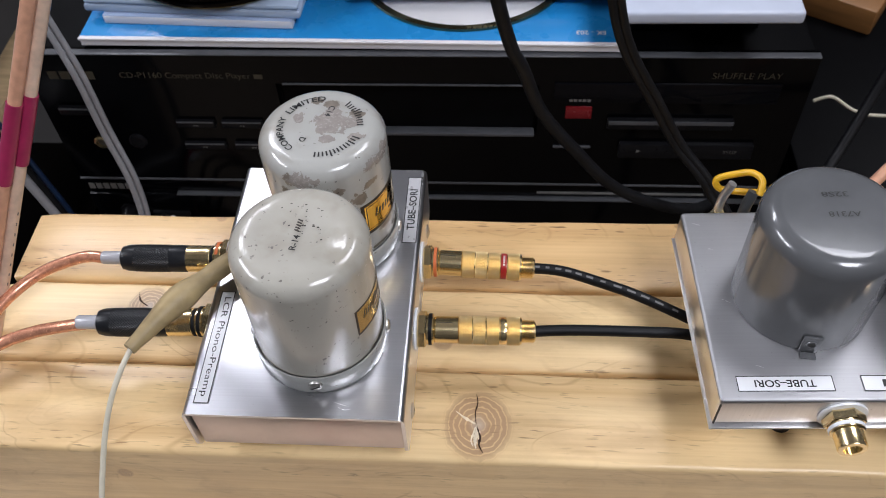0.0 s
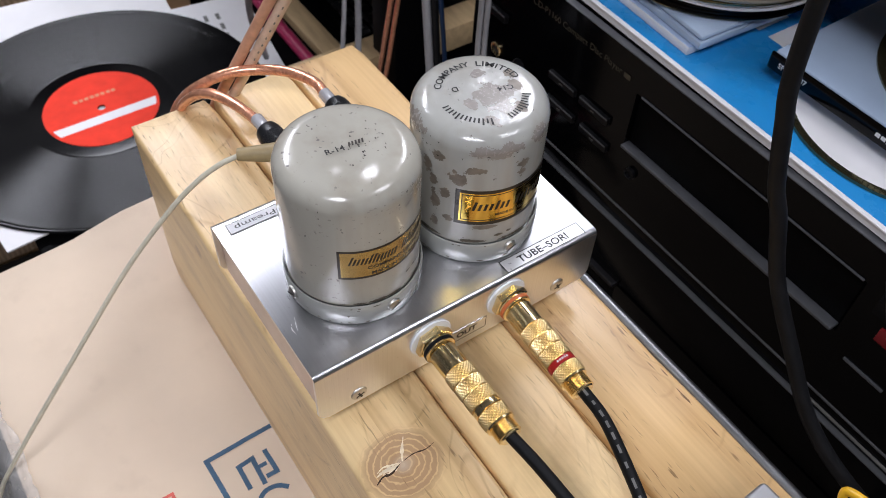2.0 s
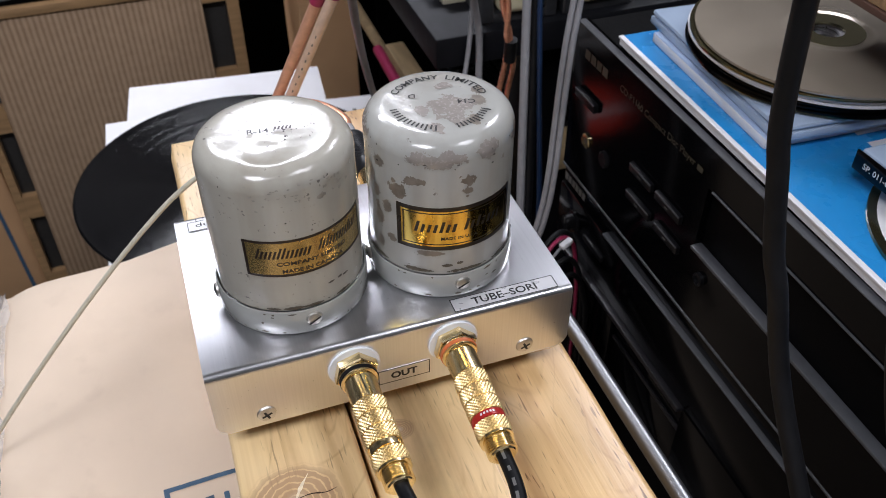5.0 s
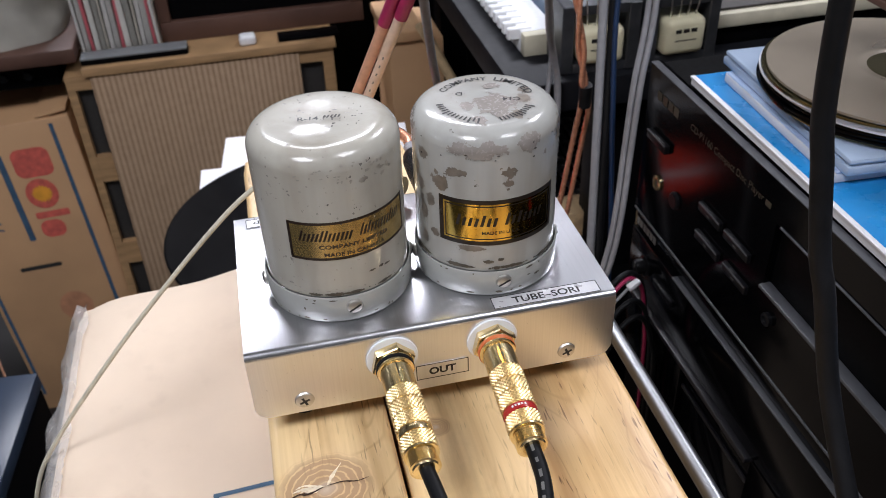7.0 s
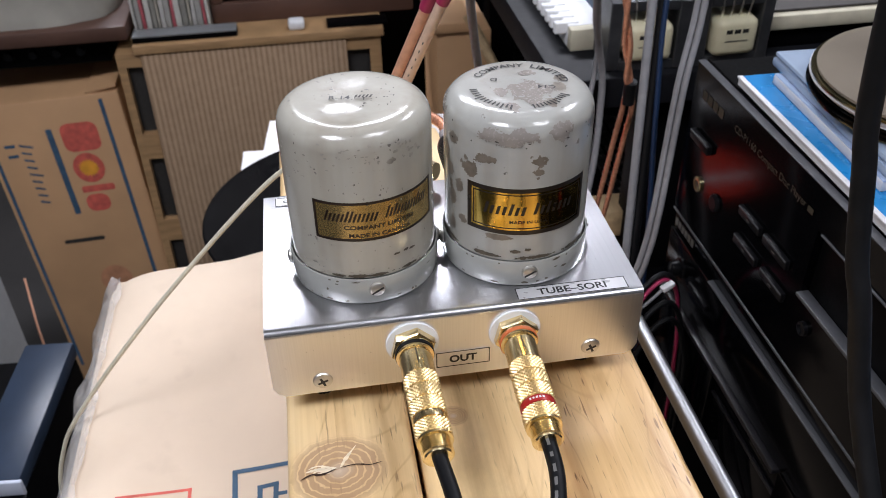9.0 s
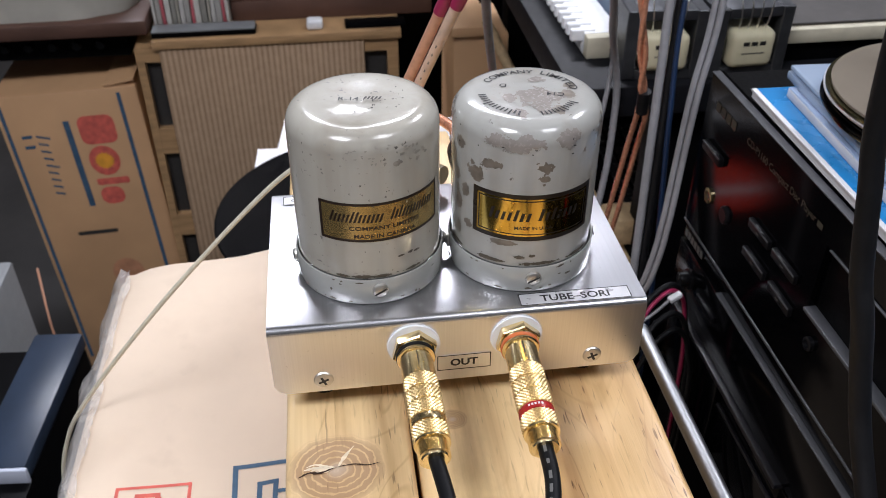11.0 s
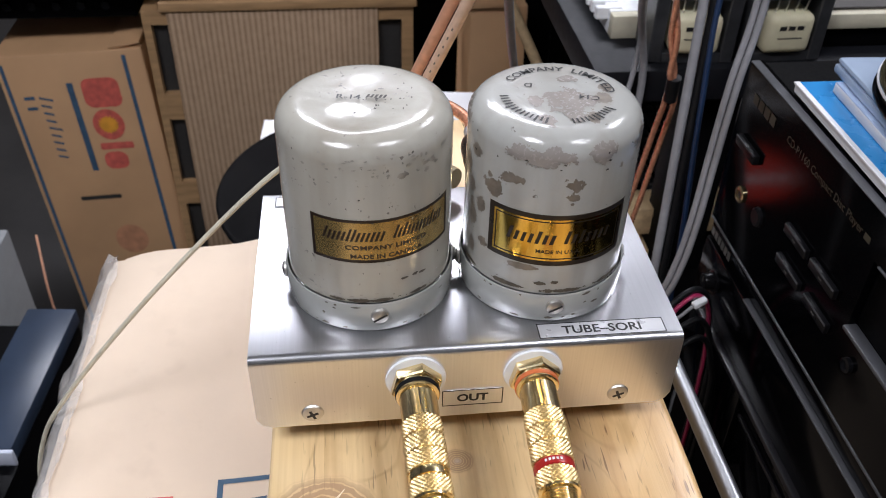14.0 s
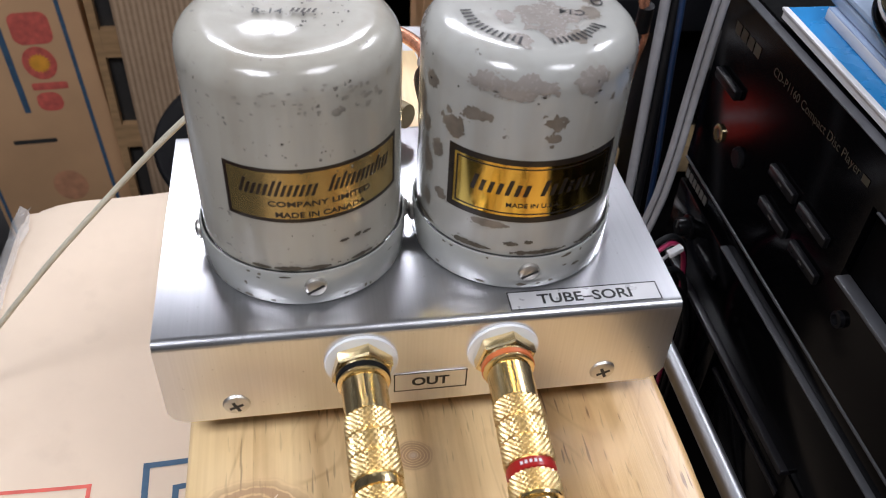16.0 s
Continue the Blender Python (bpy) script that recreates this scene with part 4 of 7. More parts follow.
def patches(spots, lift0, seed):
    """Irregular flakes on a can: rows of (s, angle, width, height), metres and degrees."""
    rng = random.Random(seed)
    bm = bmesh.new()
    for k, (s, th, w, h) in enumerate(spots):
        off = rng.uniform(0, 50)
        lift = lift0 + 0.000006 * (k % 12)

        def at(u, v):
            if s < CAN_R - FIL:
                x, y = s * math.cos(radians(th)) + u, s * math.sin(radians(th)) + v
                return on_can(math.hypot(x, y), math.degrees(math.atan2(y, x)), lift)
            return on_can(s + v, th + math.degrees(u / CAN_R), lift)
        if w < 0.0016:
            n = 12
            ring = []
            for i in range(n):
                a = 2 * math.pi * i / n
                f = 0.5 + 0.32 * noise.noise(Vector((math.cos(a) * 1.5, math.sin(a) * 1.5, off)))
                ring.append(bm.verts.new(at(math.cos(a) * w * f, math.sin(a) * h * f)))
            bm.faces.new(ring)
            continue
        # a flake with frayed edges and islands: small cells kept where a rough field is high
        step = 0.00013
        nu, nv = int(w * 0.85 / step), int(h * 0.85 / step)
        made = {}

        def corner(i, j):
            if (i, j) not in made:
                k = 0.4 * step
                made[i, j] = bm.verts.new(at(i * step + k * noise.noise(Vector((i * 3.1, j * 3.7, off))), j * step + k * noise.noise(Vector((j * 2.9, i * 3.3, off)))))
            return made[i, j]
        for i in range(-nu, nu):
            for j in range(-nv, nv):
                u, v = (i + 0.5) * step, (j + 0.5) * step
                d = math.hypot(u / (w * 0.5), v / (h * 0.5))
                q = Vector((u, v, 0)) * 260
                q.z = off
                field = 1.0 - d + 0.75 * noise.noise(q) + 0.4 * noise.noise(q * 3.1) + 0.25 * noise.noise(q * 8.3)
                if field > 0.0:
                    bm.faces.new((corner(i, j), corner(i + 1, j), corner(i + 1, j + 1), corner(i, j + 1)))
    bmesh.ops.recalc_face_normals(bm, faces=bm.faces[:])
    return bm


def subdivided(pts, faces, longest):
    """Splits long faces so that outlines bend well round a can."""
    bm = lay(pts, faces, lambda u, v: Vector((u, v, 0)))
    for _ in range(3):
        es = [e for e in bm.edges if e.calc_length() > longest]
        if not es:
            break
        bmesh.ops.subdivide_edges(bm, edges=es, cuts=1)
    bmesh.ops.triangulate(bm, faces=bm.faces[:])
    bm.verts.index_update()
    out = [(v.co.x, v.co.y) for v in bm.verts], [tuple(v.index for v in f.verts) for f in bm.faces]
    bm.free()
    return out


def can_strip(th0, th1, z0, z1, lift, bm=None):
    own = bm or bmesh.new()
    n = max(2, int(abs(th1 - th0) / 3))
    lo = [own.verts.new(on_can(s_of_z(z0), th0 + (th1 - th0) * i / n, lift)) for i in range(n + 1)]
    hi = [own.verts.new(on_can(s_of_z(z1), th0 + (th1 - th0) * i / n, lift)) for i in range(n + 1)]
    for i in range(n):
        own.faces.new((lo[i], lo[i + 1], hi[i + 1], hi[i]))
    return own


def decal(parent, th0, th1, z0, z1, foil, ink, words, border, inner):
    """A printed foil on a can; words: rows of (outlines, height on the can)."""
    d = part("decal", can_strip(th0, th1, z0, z1, 0.00006), foil, parent, "gold foil maker's transfer with dark border", smooth=60)
    mid = (th0 + th1) / 2
    w = radians(th1 - th0) * CAN_R
    h = z1 - z0
    frame_bm = bmesh.new()
    dth = math.degrees(border / CAN_R)
    for a, b, p, q in ((th0, th1, z0, z0 + border), (th0, th1, z1 - border, z1), (th0, th0 + dth, z0 + border, z1 - border), (th1 - dth, th1, z0 + border, z1 - border)):
        can_strip(a, b, p, q, 0.0001, frame_bm)
    if inner:
        g = border + inner
        gth, lth = math.degrees(g / CAN_R), math.degrees(inner * 0.5 / CAN_R)
        for a, b, p, q in ((th0 + gth, th1 - gth, z0 + g, z0 + g + inner * 0.5), (th0 + gth, th1 - gth, z1 - g - inner * 0.5, z1 - g), (th0 + gth, th0 + gth + lth, z0 + g, z1 - g), (th1 - gth - lth, th1 - gth, z0 + g, z1 - g)):
            can_strip(a, b, p, q, 0.0001, frame_bm)
    part("border", frame_bm, ink, d)
    for (pts, faces), z, shift in words:
        pts, faces = subdivided(pts, faces, 0.0012)
        part("lettering", lay(pts, faces, lambda u, v: on_can(s_of_z(z + v), mid + math.degrees((u + shift) / CAN_R), 0.00012)), ink, d)
    return d


def transformer_can(parent, cx, cy, mat, collar_mat, dish, turn, dent=None):
    """dent: x, y, radius and depth of a knock in the top."""
    bm = lathe(can_profile(dish)[::-1], 96)
    if dent:
        for v in bm.verts:
            if v.co.z > CAN_TOP - FIL * 0.7:
                q = math.hypot(v.co.x - dent[0], v.co.y - dent[1]) / dent[2]
                v.co.z -= dent[3] * math.exp(-q ** 3)
    e = part("can", bm, mat, parent, smooth=60)
    e.location = (cx, cy, 0.7332)
    part("collar", lathe([(CAN_R + 0.0001, 0), (CAN_R + 0.0008, 0), (CAN_R + 0.0010, 0.0004), (CAN_R + 0.0009, 0.0082), (CAN_R + 0.0007, 0.0086), (CAN_R + 0.0004, 0.0085), (CAN_R + 0.0002, 0.002)], 96), collar_mat, e, "painted steel clamp ring", smooth=40)
    for q in range(4):
        a = q * math.pi / 2 + turn
        screw(e, "screw", ((CAN_R + 0.0009) * math.cos(a), (CAN_R + 0.0009) * math.sin(a), 0.0050), (math.cos(a), math.sin(a), 0.0), 0.0023, 0.0012, "slot")
    return e


amp = thing("phono_preamp", "small brushed aluminium phono preamp with two worn grey transformer cans", "preamp")
metal_box(amp, -0.0722, 0.0, 0.0008, 0.1102, 0.7085, 0.733, "x")
for sy in (0.0152, 0.0955):
    screw(amp, "screw", (0.0, sy, 0.7132), (1, 0, 0), 0.0029, 0.0009)
    screw(amp, "screw", (-0.0722, sy, 0.7132), (-1, 0, 0), 0.0031, 0.0012)
for jy, mat in ((0.0417, M_RUBBER), (0.0717, M_ORANGE)):
    jack(amp, (0.0, jy, 0.7238), (1, 0, 0), mat)
    jack(amp, (-0.0722, jy + 0.002, 0.722), (-1, 0, 0), mat)

CAN1 = (-0.0302, 0.0319)
CAN2 = (-0.0300, 0.0781)
can1 = transformer_can(amp, *CAN1, M_CAN1, M_COLLAR, 0.0005, 0.07, (0.0095, -0.0032, 0.0055, 0.0007))
can2 = transformer_can(amp, *CAN2, M_CAN2, M_COLLAR, 0.0, -0.02)
can2.scale = (1, 1, 0.982)
# transfers
nw = [(bar_word(0.0150, 0.0026, 13, 0.35, 0.48, (0, 5, 6)), 0.0289, -0.0082), (bar_word(0.0145, 0.0026, 13, 0.35, 0.48, (0, 2, 9)), 0.0292, 0.0086),
      (flat_text("COMPANY LIMITED", 0.0205, 0.0013, 0.02), 0.0257, 0.0), (flat_text("MADE IN CANADA", 0.0180, 0.0013, 0.02), 0.0231, 0.0)]
decal(can1, -40, 62, 0.0213, 0.0337, M_FOIL_DULL, M_FOIL_INK2, nw, 0.0008, 0)
ww = [(bar_word(0.0125, 0.0028, 7, 0.25, 0.5, (0, 4)), 0.0258, -0.0070), (bar_word(0.0125, 0.0028, 7, 0.25, 0.5, (0, 2)), 0.0260, 0.0072), (flat_text("MADE IN U.S.A.", 0.0110, 0.0011), 0.0221, 0.0)]
decal(can2, -53, 47, 0.0178, 0.0332, M_FOIL, M_FOIL_INK, ww, 0.0014, 0.0006)
# flakes: bare patches of the second can, and the freckled shoulder of the first
flakes2 = [(s_of_z(0.0440), -68, 0.0052, 0.0036), (s_of_z(0.0415), -37, 0.0060, 0.0030), (s_of_z(0.0420), 4, 0.0046, 0.0044), (s_of_z(0.0382), 1, 0.0028, 0.0016), (s_of_z(0.0364), 2, 0.001, 0.0009),
           (s_of_z(0.0372), -52, 0.0062, 0.0048), (s_of_z(0.0390), -80, 0.0034, 0.0062), (s_of_z(0.0340), -74, 0.0030, 0.0060), (s_of_z(0.0250), -72, 0.0036, 0.0080), (s_of_z(0.0155), -70, 0.0040, 0.0040),
           (s_of_z(0.0300), -62, 0.003, 0.0045), (s_of_z(0.0190), -58, 0.003, 0.0030), (s_of_z(0.0445), 36, 0.0010, 0.0018), (s_of_z(0.0400), -55, 0.0014, 0.0018), (s_of_z(0.0480), 60, 0.008, 0.006), (s_of_z(0.0410), 80, 0.006, 0.005),
           (s_of_z(0.047), 110, 0.01, 0.004), (s_of_z(0.040), 140, 0.006, 0.005), (s_of_z(0.0485), -110, 0.007, 0.004), (s_of_z(0.0415), -115, 0.005, 0.005), (s_of_z(0.0165), -25, 0.008, 0.0016), (s_of_z(0.033), -100, 0.004, 0.006)]
part("bare_patch", patches(flakes2, 0.00003, 3), M_BARE, can2, "patches where the paint has flaked off")
part("bare_patch", patches([(0.0105, 75, 0.0075, 0.0045), (0.0125, 100, 0.0040, 0.0030), (0.013, 30, 0.006, 0.003)], 0.00003, 8), M_BARE, can2)
part("primer_patch", patches([(0.0035, 15, 0.0110, 0.0100), (0.0075, 60, 0.0065, 0.0050), (0.0110, 15, 0.0060, 0.0048), (0.0065, -60, 0.0050, 0.0038), (0.0085, 150, 0.0030, 0.0045), (0.0135, -20, 0.0055, 0.0035), (s_of_z(0.0490), -20, 0.0165, 0.0042), (s_of_z(0.0492), 20, 0.0060, 0.0055), (s_of_z(0.0495), -100, 0.009, 0.005)], 0.00008, 15), M_PRIMER, can2, "large patch where the top coat has lifted")
part("grime", patches([(s_of_z(0.0096), 8, 0.0125, 0.0011), (s_of_z(0.0098), -34, 0.0090, 0.0012), (s_of_z(0.0096), 42, 0.0085, 0.0009), (s_of_z(0.0120), -12, 0.0030, 0.0014), (s_of_z(0.0125), -2, 0.0022, 0.0011), (s_of_z(0.0098), -75, 0.0100, 0.0013)], 0.00016, 31), M_GRIME, can2, "dark grime above the clamp ring")
part("grime", patches([(s_of_z(0.0150), 22, 0.0022, 0.0007), (s_of_z(0.0152), 30, 0.0017, 0.0010), (s_of_z(0.0148), 36, 0.0020, 0.0006), (s_of_z(0.0094), -12, 0.0095, 0.0009), (s_of_z(0.0095), 30, 0.0080, 0.0010), (s_of_z(0.0094), 5, 0.0060, 0.0008)], 0.00016, 32), M_GRIME, can1, "dark grime above the clamp ring")


def collar_chips(parent, seed, count):
    """Worn spots along the upper and lower edges of a clamp ring."""
    rng = random.Random(seed)
    bm = bmesh.new()
    for _ in range(count):
        th, w, h = rng.uniform(-110, 110), rng.uniform(0.0004, 0.0022), rng.uniform(0.0003, 0.0009)
        z = rng.choice((0.0078, 0.0076, 0.0009, 0.0012, rng.uniform(0.0015, 0.007)))
        ring = []
        for i in range(11):
            a = 2 * math.pi * i / 11
            f = 0.5 + rng.uniform(-0.18, 0.18)
            q = radians(th) + math.cos(a) * w * f / CAN_R
            zz = min(max(z + math.sin(a) * h * f, 0.0005), 0.0081)
            r = CAN_R + 0.00103 - 0.0001 * (zz / 0.0082)
            ring.append(bm.verts.new((r * math.cos(q), r * math.sin(q), zz)))
        bm.faces.new(ring)
    return bm


part("chip", collar_chips(can1, 41, 26), M_GRIME, can1)
part("chip", collar_chips(can2, 43, 40), M_GRIME, can2)
rng = random.Random(11)
freckles = [(s_of_z(rng.uniform(0.0445, 0.0505)), rng.gauss(5, 38), rng.uniform(0.0003, 0.0010), rng.uniform(0.0003, 0.0007)) for _ in range(48)]
freckles += [(s_of_z(rng.uniform(0.044, 0.0485)), rng.gauss(38, 9), rng.uniform(0.0006, 0.0018), rng.uniform(0.0006, 0.0014)) for _ in range(14)]
freckles += [(s_of_z(rng.uniform(0.010, 0.045)), rng.uniform(-90, 90), rng.uniform(0.0002, 0.0006), rng.uniform(0.0002, 0.0007)) for _ in range(22)]
freckles += [(s_of_z(rng.uniform(0.0095, 0.0125)), rng.uniform(-60, 60), rng.uniform(0.0004, 0.0012), rng.uniform(0.0003, 0.0006)) for _ in range(16)]
part("chip", patches(freckles, 0.00003, 4), M_FRECKLE, can1, "freckled chips round the shoulder")
pits = [(rng.uniform(0.001, 0.012), rng.gauss(70, 45), rng.uniform(0.0002, 0.0009), rng.uniform(0.0002, 0.0006)) for _ in range(26)]
pits += [(s_of_z(rng.uniform(0.012, 0.05)), rng.uniform(-100, 100), rng.uniform(0.0002, 0.0005), rng.uniform(0.0002, 0.0005)) for _ in range(18)]
part("pit", patches(pits, 0.00018, 6), M_PIT, can1, "dark pits in the paint")
pits2 = [(s_of_z(rng.uniform(0.0435, 0.0505)), rng.uniform(-180, 180), rng.uniform(0.0003, 0.0010), rng.uniform(0.0002, 0.0006)) for _ in range(40)]
part("pit", patches(pits2, 0.00018, 9), M_PIT, can2)


def top_text(parent, outlines, radius, angle, facing, mat, straight=False):
    """Stamped letters on a can's top: round a circle, or straight at (radius, angle) with its up at the facing angle."""
    pts, faces = outlines
    if straight:
        cx, cy = radius * math.cos(radians(angle)), radius * math.sin(radians(angle))
        a = radians(facing)
        f = lambda u, v: Vector((cx + u * math.sin(a) + v * math.cos(a), cy - u * math.cos(a) + v * math.sin(a), CAN_TOP + 0.00022))
    else:
        f = lambda u, v: Vector(((radius + v) * math.cos(radians(angle) - u / radius), (radius + v) * math.sin(radians(angle) - u / radius), CAN_TOP + 0.00022))
    if all(len(q) == 4 for q in faces):
        for q in faces:
            p4, f4 = subdivided([pts[i] for i in q], [(0, 1, 2, 3)], 0.0012)
            part("stamp_bar", lay(p4, f4, f), mat, parent)
        return None
    pts, faces = subdivided(pts, faces, 0.0012)
    return part("stamp", lay(pts, faces, f), mat, parent)


top_text(can2, flat_text("COMPANY", 0.0165, 0.0023), 0.0132, 198, 0, M_INKBLACK)
top_text(can2, flat_text("LIMITED", 0.0145, 0.0023), 0.0132, 121, 0, M_INKBLACK)
top_text(can2, bar_word(0.0125, 0.0021, 11, 0, 0.58, (0, 4, 5)), 0.0130, 29, 0, M_INKBLACK)
top_text(can2, bar_word(0.0165, 0.0021, 13, 0, 0.58, (0, 2, 8)), 0.0130, -56, 0, M_INKBLACK)
top_text(can2, flat_text("C14", 0.0050, 0.0021), 0.0075, 72, -16, M_INKBLACK, True)
top_text(can2, flat_text("D", None, 0.0021), 0.0080, -128, -16, M_INKBLACK, True)
top_text(can1, flat_text("R-14", 0.0056, 0.0021), 0.0035, -90, 172, M_INKBLACK, True)
top_text(can1, bar_word(0.0050, 0.0016, 5, 0.3, 0.45), 0.0030, 85, 172, M_PIT, True)


def strip_label(name, parent, at, u_dir, v_dir, w, h, words, mat=M_LABEL, ink=M_INKBLACK):
    lb = part(name, slab(w, h, 0.00012, at, u_dir, v_dir), mat, parent)
    part("frame_line", lay(*outline(w, h, 0.0003), plane_at(at, u_dir, v_dir, 0.00016)), ink, lb)
    part("lettering", lay(*words, plane_at(at, u_dir, v_dir, 0.00018)), ink, lb)
    return lb


strip_label("name_label", amp, (-0.0042, 0.0895, 0.7331), (0, 1, 0), (-1, 0, 0), 0.0330, 0.0054, flat_text("TUBE\u2013SORI", 0.0205, 0.0029, 0.02), M_LABEL_GREY)
strip_label("name_label", amp, (-0.0664, 0.0270, 0.7331), (0, -1, 0), (1, 0, 0), 0.0445, 0.0050, flat_text("LCR Phono-Preamp", 0.0395, 0.0028, 0.0))
strip_label("output_label", amp, (0.0001, 0.0565, 0.7154), (0, 1, 0), (0, 0, 1), 0.0160, 0.0058, flat_text("OUT", 0.0082, 0.0028, 0.035), M_ALU_SIDE)

for pts in ([(-0.0235, 0.0068), (-0.0205, 0.0058), (-0.0180, 0.0052)], [(-0.0215, 0.0048), (-0.0195, 0.0040), (-0.0170, 0.0044)]):
    part("scratch", crack_strip([(x, y, 0.73315) for x, y in pts], 0.00028), M_SCRATCH, amp)
# plugs and their leads
gold_plug((0.0068, 0.0417, 0.7237), (1, 0.026, -0.035), M_GOLD, "gold knurled phono plug with a plain band on a black lead")
gold_plug((0.0068, 0.0717, 0.7236), (1, -0.026, -0.035), M_RED, "gold knurled phono plug with a red band on a black lead")
black_plug((-0.0759, 0.0725, 0.722), (-1, -0.01, 0.0), "black and gold phono plug on a copper lead")
black_plug((-0.0762, 0.0435, 0.722), (-1, -0.03, 0.0), "black and gold phono plug on a copper lead beside the boot")


def dashes(path, r, start, stop, count, parent, mat=M_PRINT):
    """Printed dashes along the upper side of a lead."""
    pts = smooth_path(path, 16)
    for i in range(count):
        t0 = start + (stop - start) * i / count
        t1 = t0 + (stop - start) / count * 0.55
        p, q = pts[int(t0 * (len(pts) - 1))], pts[min(len(pts) - 1, int(t1 * (len(pts) - 1)))]
        if (q - p).length < 1e-5:
            continue
        d = (q - p).normalized()
        side = d.cross(Vector((0, 0, 1))).normalized()
        nrm = side.cross(d)
        rr = r * 1.03
        bm, strip = bmesh.new(), []
        for s, z in ((0.12, 0.993), (0.50, 0.866)):
            strip += [bm.verts.new(p + side * (s * rr) + nrm * (z * rr)), bm.verts.new(q + side * (s * rr) + nrm * (z * rr))]
        bm.faces.new((strip[0], strip[1], strip[3], strip[2]))
        part("printed_dash", bm, mat, parent)


def lead(name, label, category, path, r, mat, n=12, per=10, group=""):
    ob = thing(name, label, category, None, group)
    part("jacket", tube(path, r, n, per), mat, ob, smooth=60)
    return ob


pa = [(0.0405, 0.0709, 0.7224), (0.052, 0.0703, 0.7217), (0.0645, 0.0672, 0.7203), (0.080, 0.0625, 0.7180), (0.096, 0.0562, 0.7150), (0.112, 0.052, 0.7090), (0.13, 0.050, 0.7035)]
pb = [(0.0405, 0.0427, 0.7224), (0.052, 0.0441, 0.7215), (0.063, 0.0448, 0.7208), (0.082, 0.0459, 0.7190), (0.0966, 0.0473, 0.7160), (0.112, 0.048, 0.7090), (0.13, 0.048, 0.7035)]
la = lead("audio_lead", "thin black audio lead with printed dashes", "cable", pa, 0.0020, M_RUBBER, 14, group="black leads")
dashes(pa, 0.0020, 0.03, 0.68, 12, la)
lead("audio_lead", "thin plain black audio lead running under the box", "cable", pb, 0.0020, M_RUBBER, 14, group="black leads")
ca = [(-0.1215, 0.0720, 0.7217), (-0.1310, 0.0722, 0.7218), (-0.1440, 0.0670, 0.7205), (-0.1530, 0.0590, 0.7190), (-0.1590, 0.0485, 0.7180), (-0.1640, 0.0385, 0.7140), (-0.172, 0.030, 0.7040), (-0.1795, 0.024, 0.688), (-0.185, 0.019, 0.662), (-0.19, 0.014, 0.61), (-0.2, 0.01, 0.5), (-0.21, 0.01, 0.36)]
cb = [(-0.1215, 0.0423, 0.7208), (-0.1320, 0.0415, 0.7190), (-0.1410, 0.0398, 0.7180), (-0.1530, 0.0350, 0.7165), (-0.163, 0.030, 0.7100), (-0.1735, 0.026, 0.695), (-0.1785, 0.023, 0.67), (-0.181, 0.018, 0.62), (-0.19, 0.012, 0.5), (-0.20, 0.006, 0.36)]
for path in (ca, cb):
    lead("copper_lead", "copper stranded lead in a clear jacket bent over the beam's end", "cable", path, 0.0023, M_COPPER, 12, group="copper leads")
# clip boot with its cream wire
boot_path = [(-0.0650, 0.0590, 0.7400), (-0.0740, 0.0500, 0.7390), (-0.0835, 0.0390, 0.7380), (-0.0937, 0.0220, 0.7370)]
boot = thing("clip_boot", "tan rubber crocodile clip boot on a cream wire", "clip")


def boot_radius(t):
    return 0.0029 + 0.0021 * math.exp(-((t - 0.58) / 0.2) ** 2) + 0.0008 * math.exp(-((t - 0.15) / 0.15) ** 2) - 0.0006 * max(0, t - 0.85) / 0.15


part("boot", tube(boot_path, 0.004, 18, 10, radii=boot_radius), M_BOOT, boot, smooth=60)
part("wire", tube([(-0.0930, 0.0235, 0.7370), (-0.0960, 0.0160, 0.7335), (-0.0995, 0.0070, 0.7262), (-0.1020, -0.0053, 0.7146), (-0.1035, -0.0265, 0.6925), (-0.1000, -0.0561, 0.6620), (-0.1005, -0.0896, 0.6209), (-0.1035, -0.1080, 0.5900), (-0.104, -0.118, 0.55), (-0.103, -0.124, 0.46), (-0.10, -0.126, 0.3)], 0.00098, 10, 10), M_CREAM, boot, "thin cream wire trailing over the carton", smooth=60)

# ---- second box with a dark can ----
box2 = thing("transformer_box", "brushed aluminium box with dark grey transformer cans and gold sockets", "transformer box", Matrix.Translation((0.0966, 0.0476, 0)) @ Matrix.Rotation(radians(2.3), 4, "Z") @ Matrix.Translation((-0.0966, -0.0476, 0)))
Z2 = 0.7375
Z1 = 0.7205
X2, X3, Y2, Y3 = 0.0966, 0.2074, 0.0086, 0.0866
cover2 = block(X2, X3, Y2, Y3, Z1 + 0.0022, Z2, 0.0014, 4)
cover2.normal_update()
# Top gets the darkened tone, sides the brighter aluminium.
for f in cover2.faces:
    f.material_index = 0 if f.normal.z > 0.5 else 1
part("cover", cover2, [M_ALU_DARKENED, M_ALU_SIDE], box2, "aluminium cover with scratches, top darkened against lamp glare")
part("gap", block(X2 + 0.0012, X3 - 0.0012, Y2 + 0.0012, Y3 - 0.0012, Z1 + 0.0009, Z1 + 0.0024), M_DARKMETAL, box2)
part("base_plate", block(X2 - 0.0004, X3 + 0.0004, Y2 - 0.0010, Y3 + 0.0010, Z1, Z1 + 0.0010, 0.0003), M_ALU_SIDE, box2)
part("corner_slit", block(X2 + 0.0004, X2 + 0.0010, Y2 - 0.00012, Y2 + 0.0002, Z1 + 0.0026, Z2 - 0.0022), M_DARKMETAL, box2)
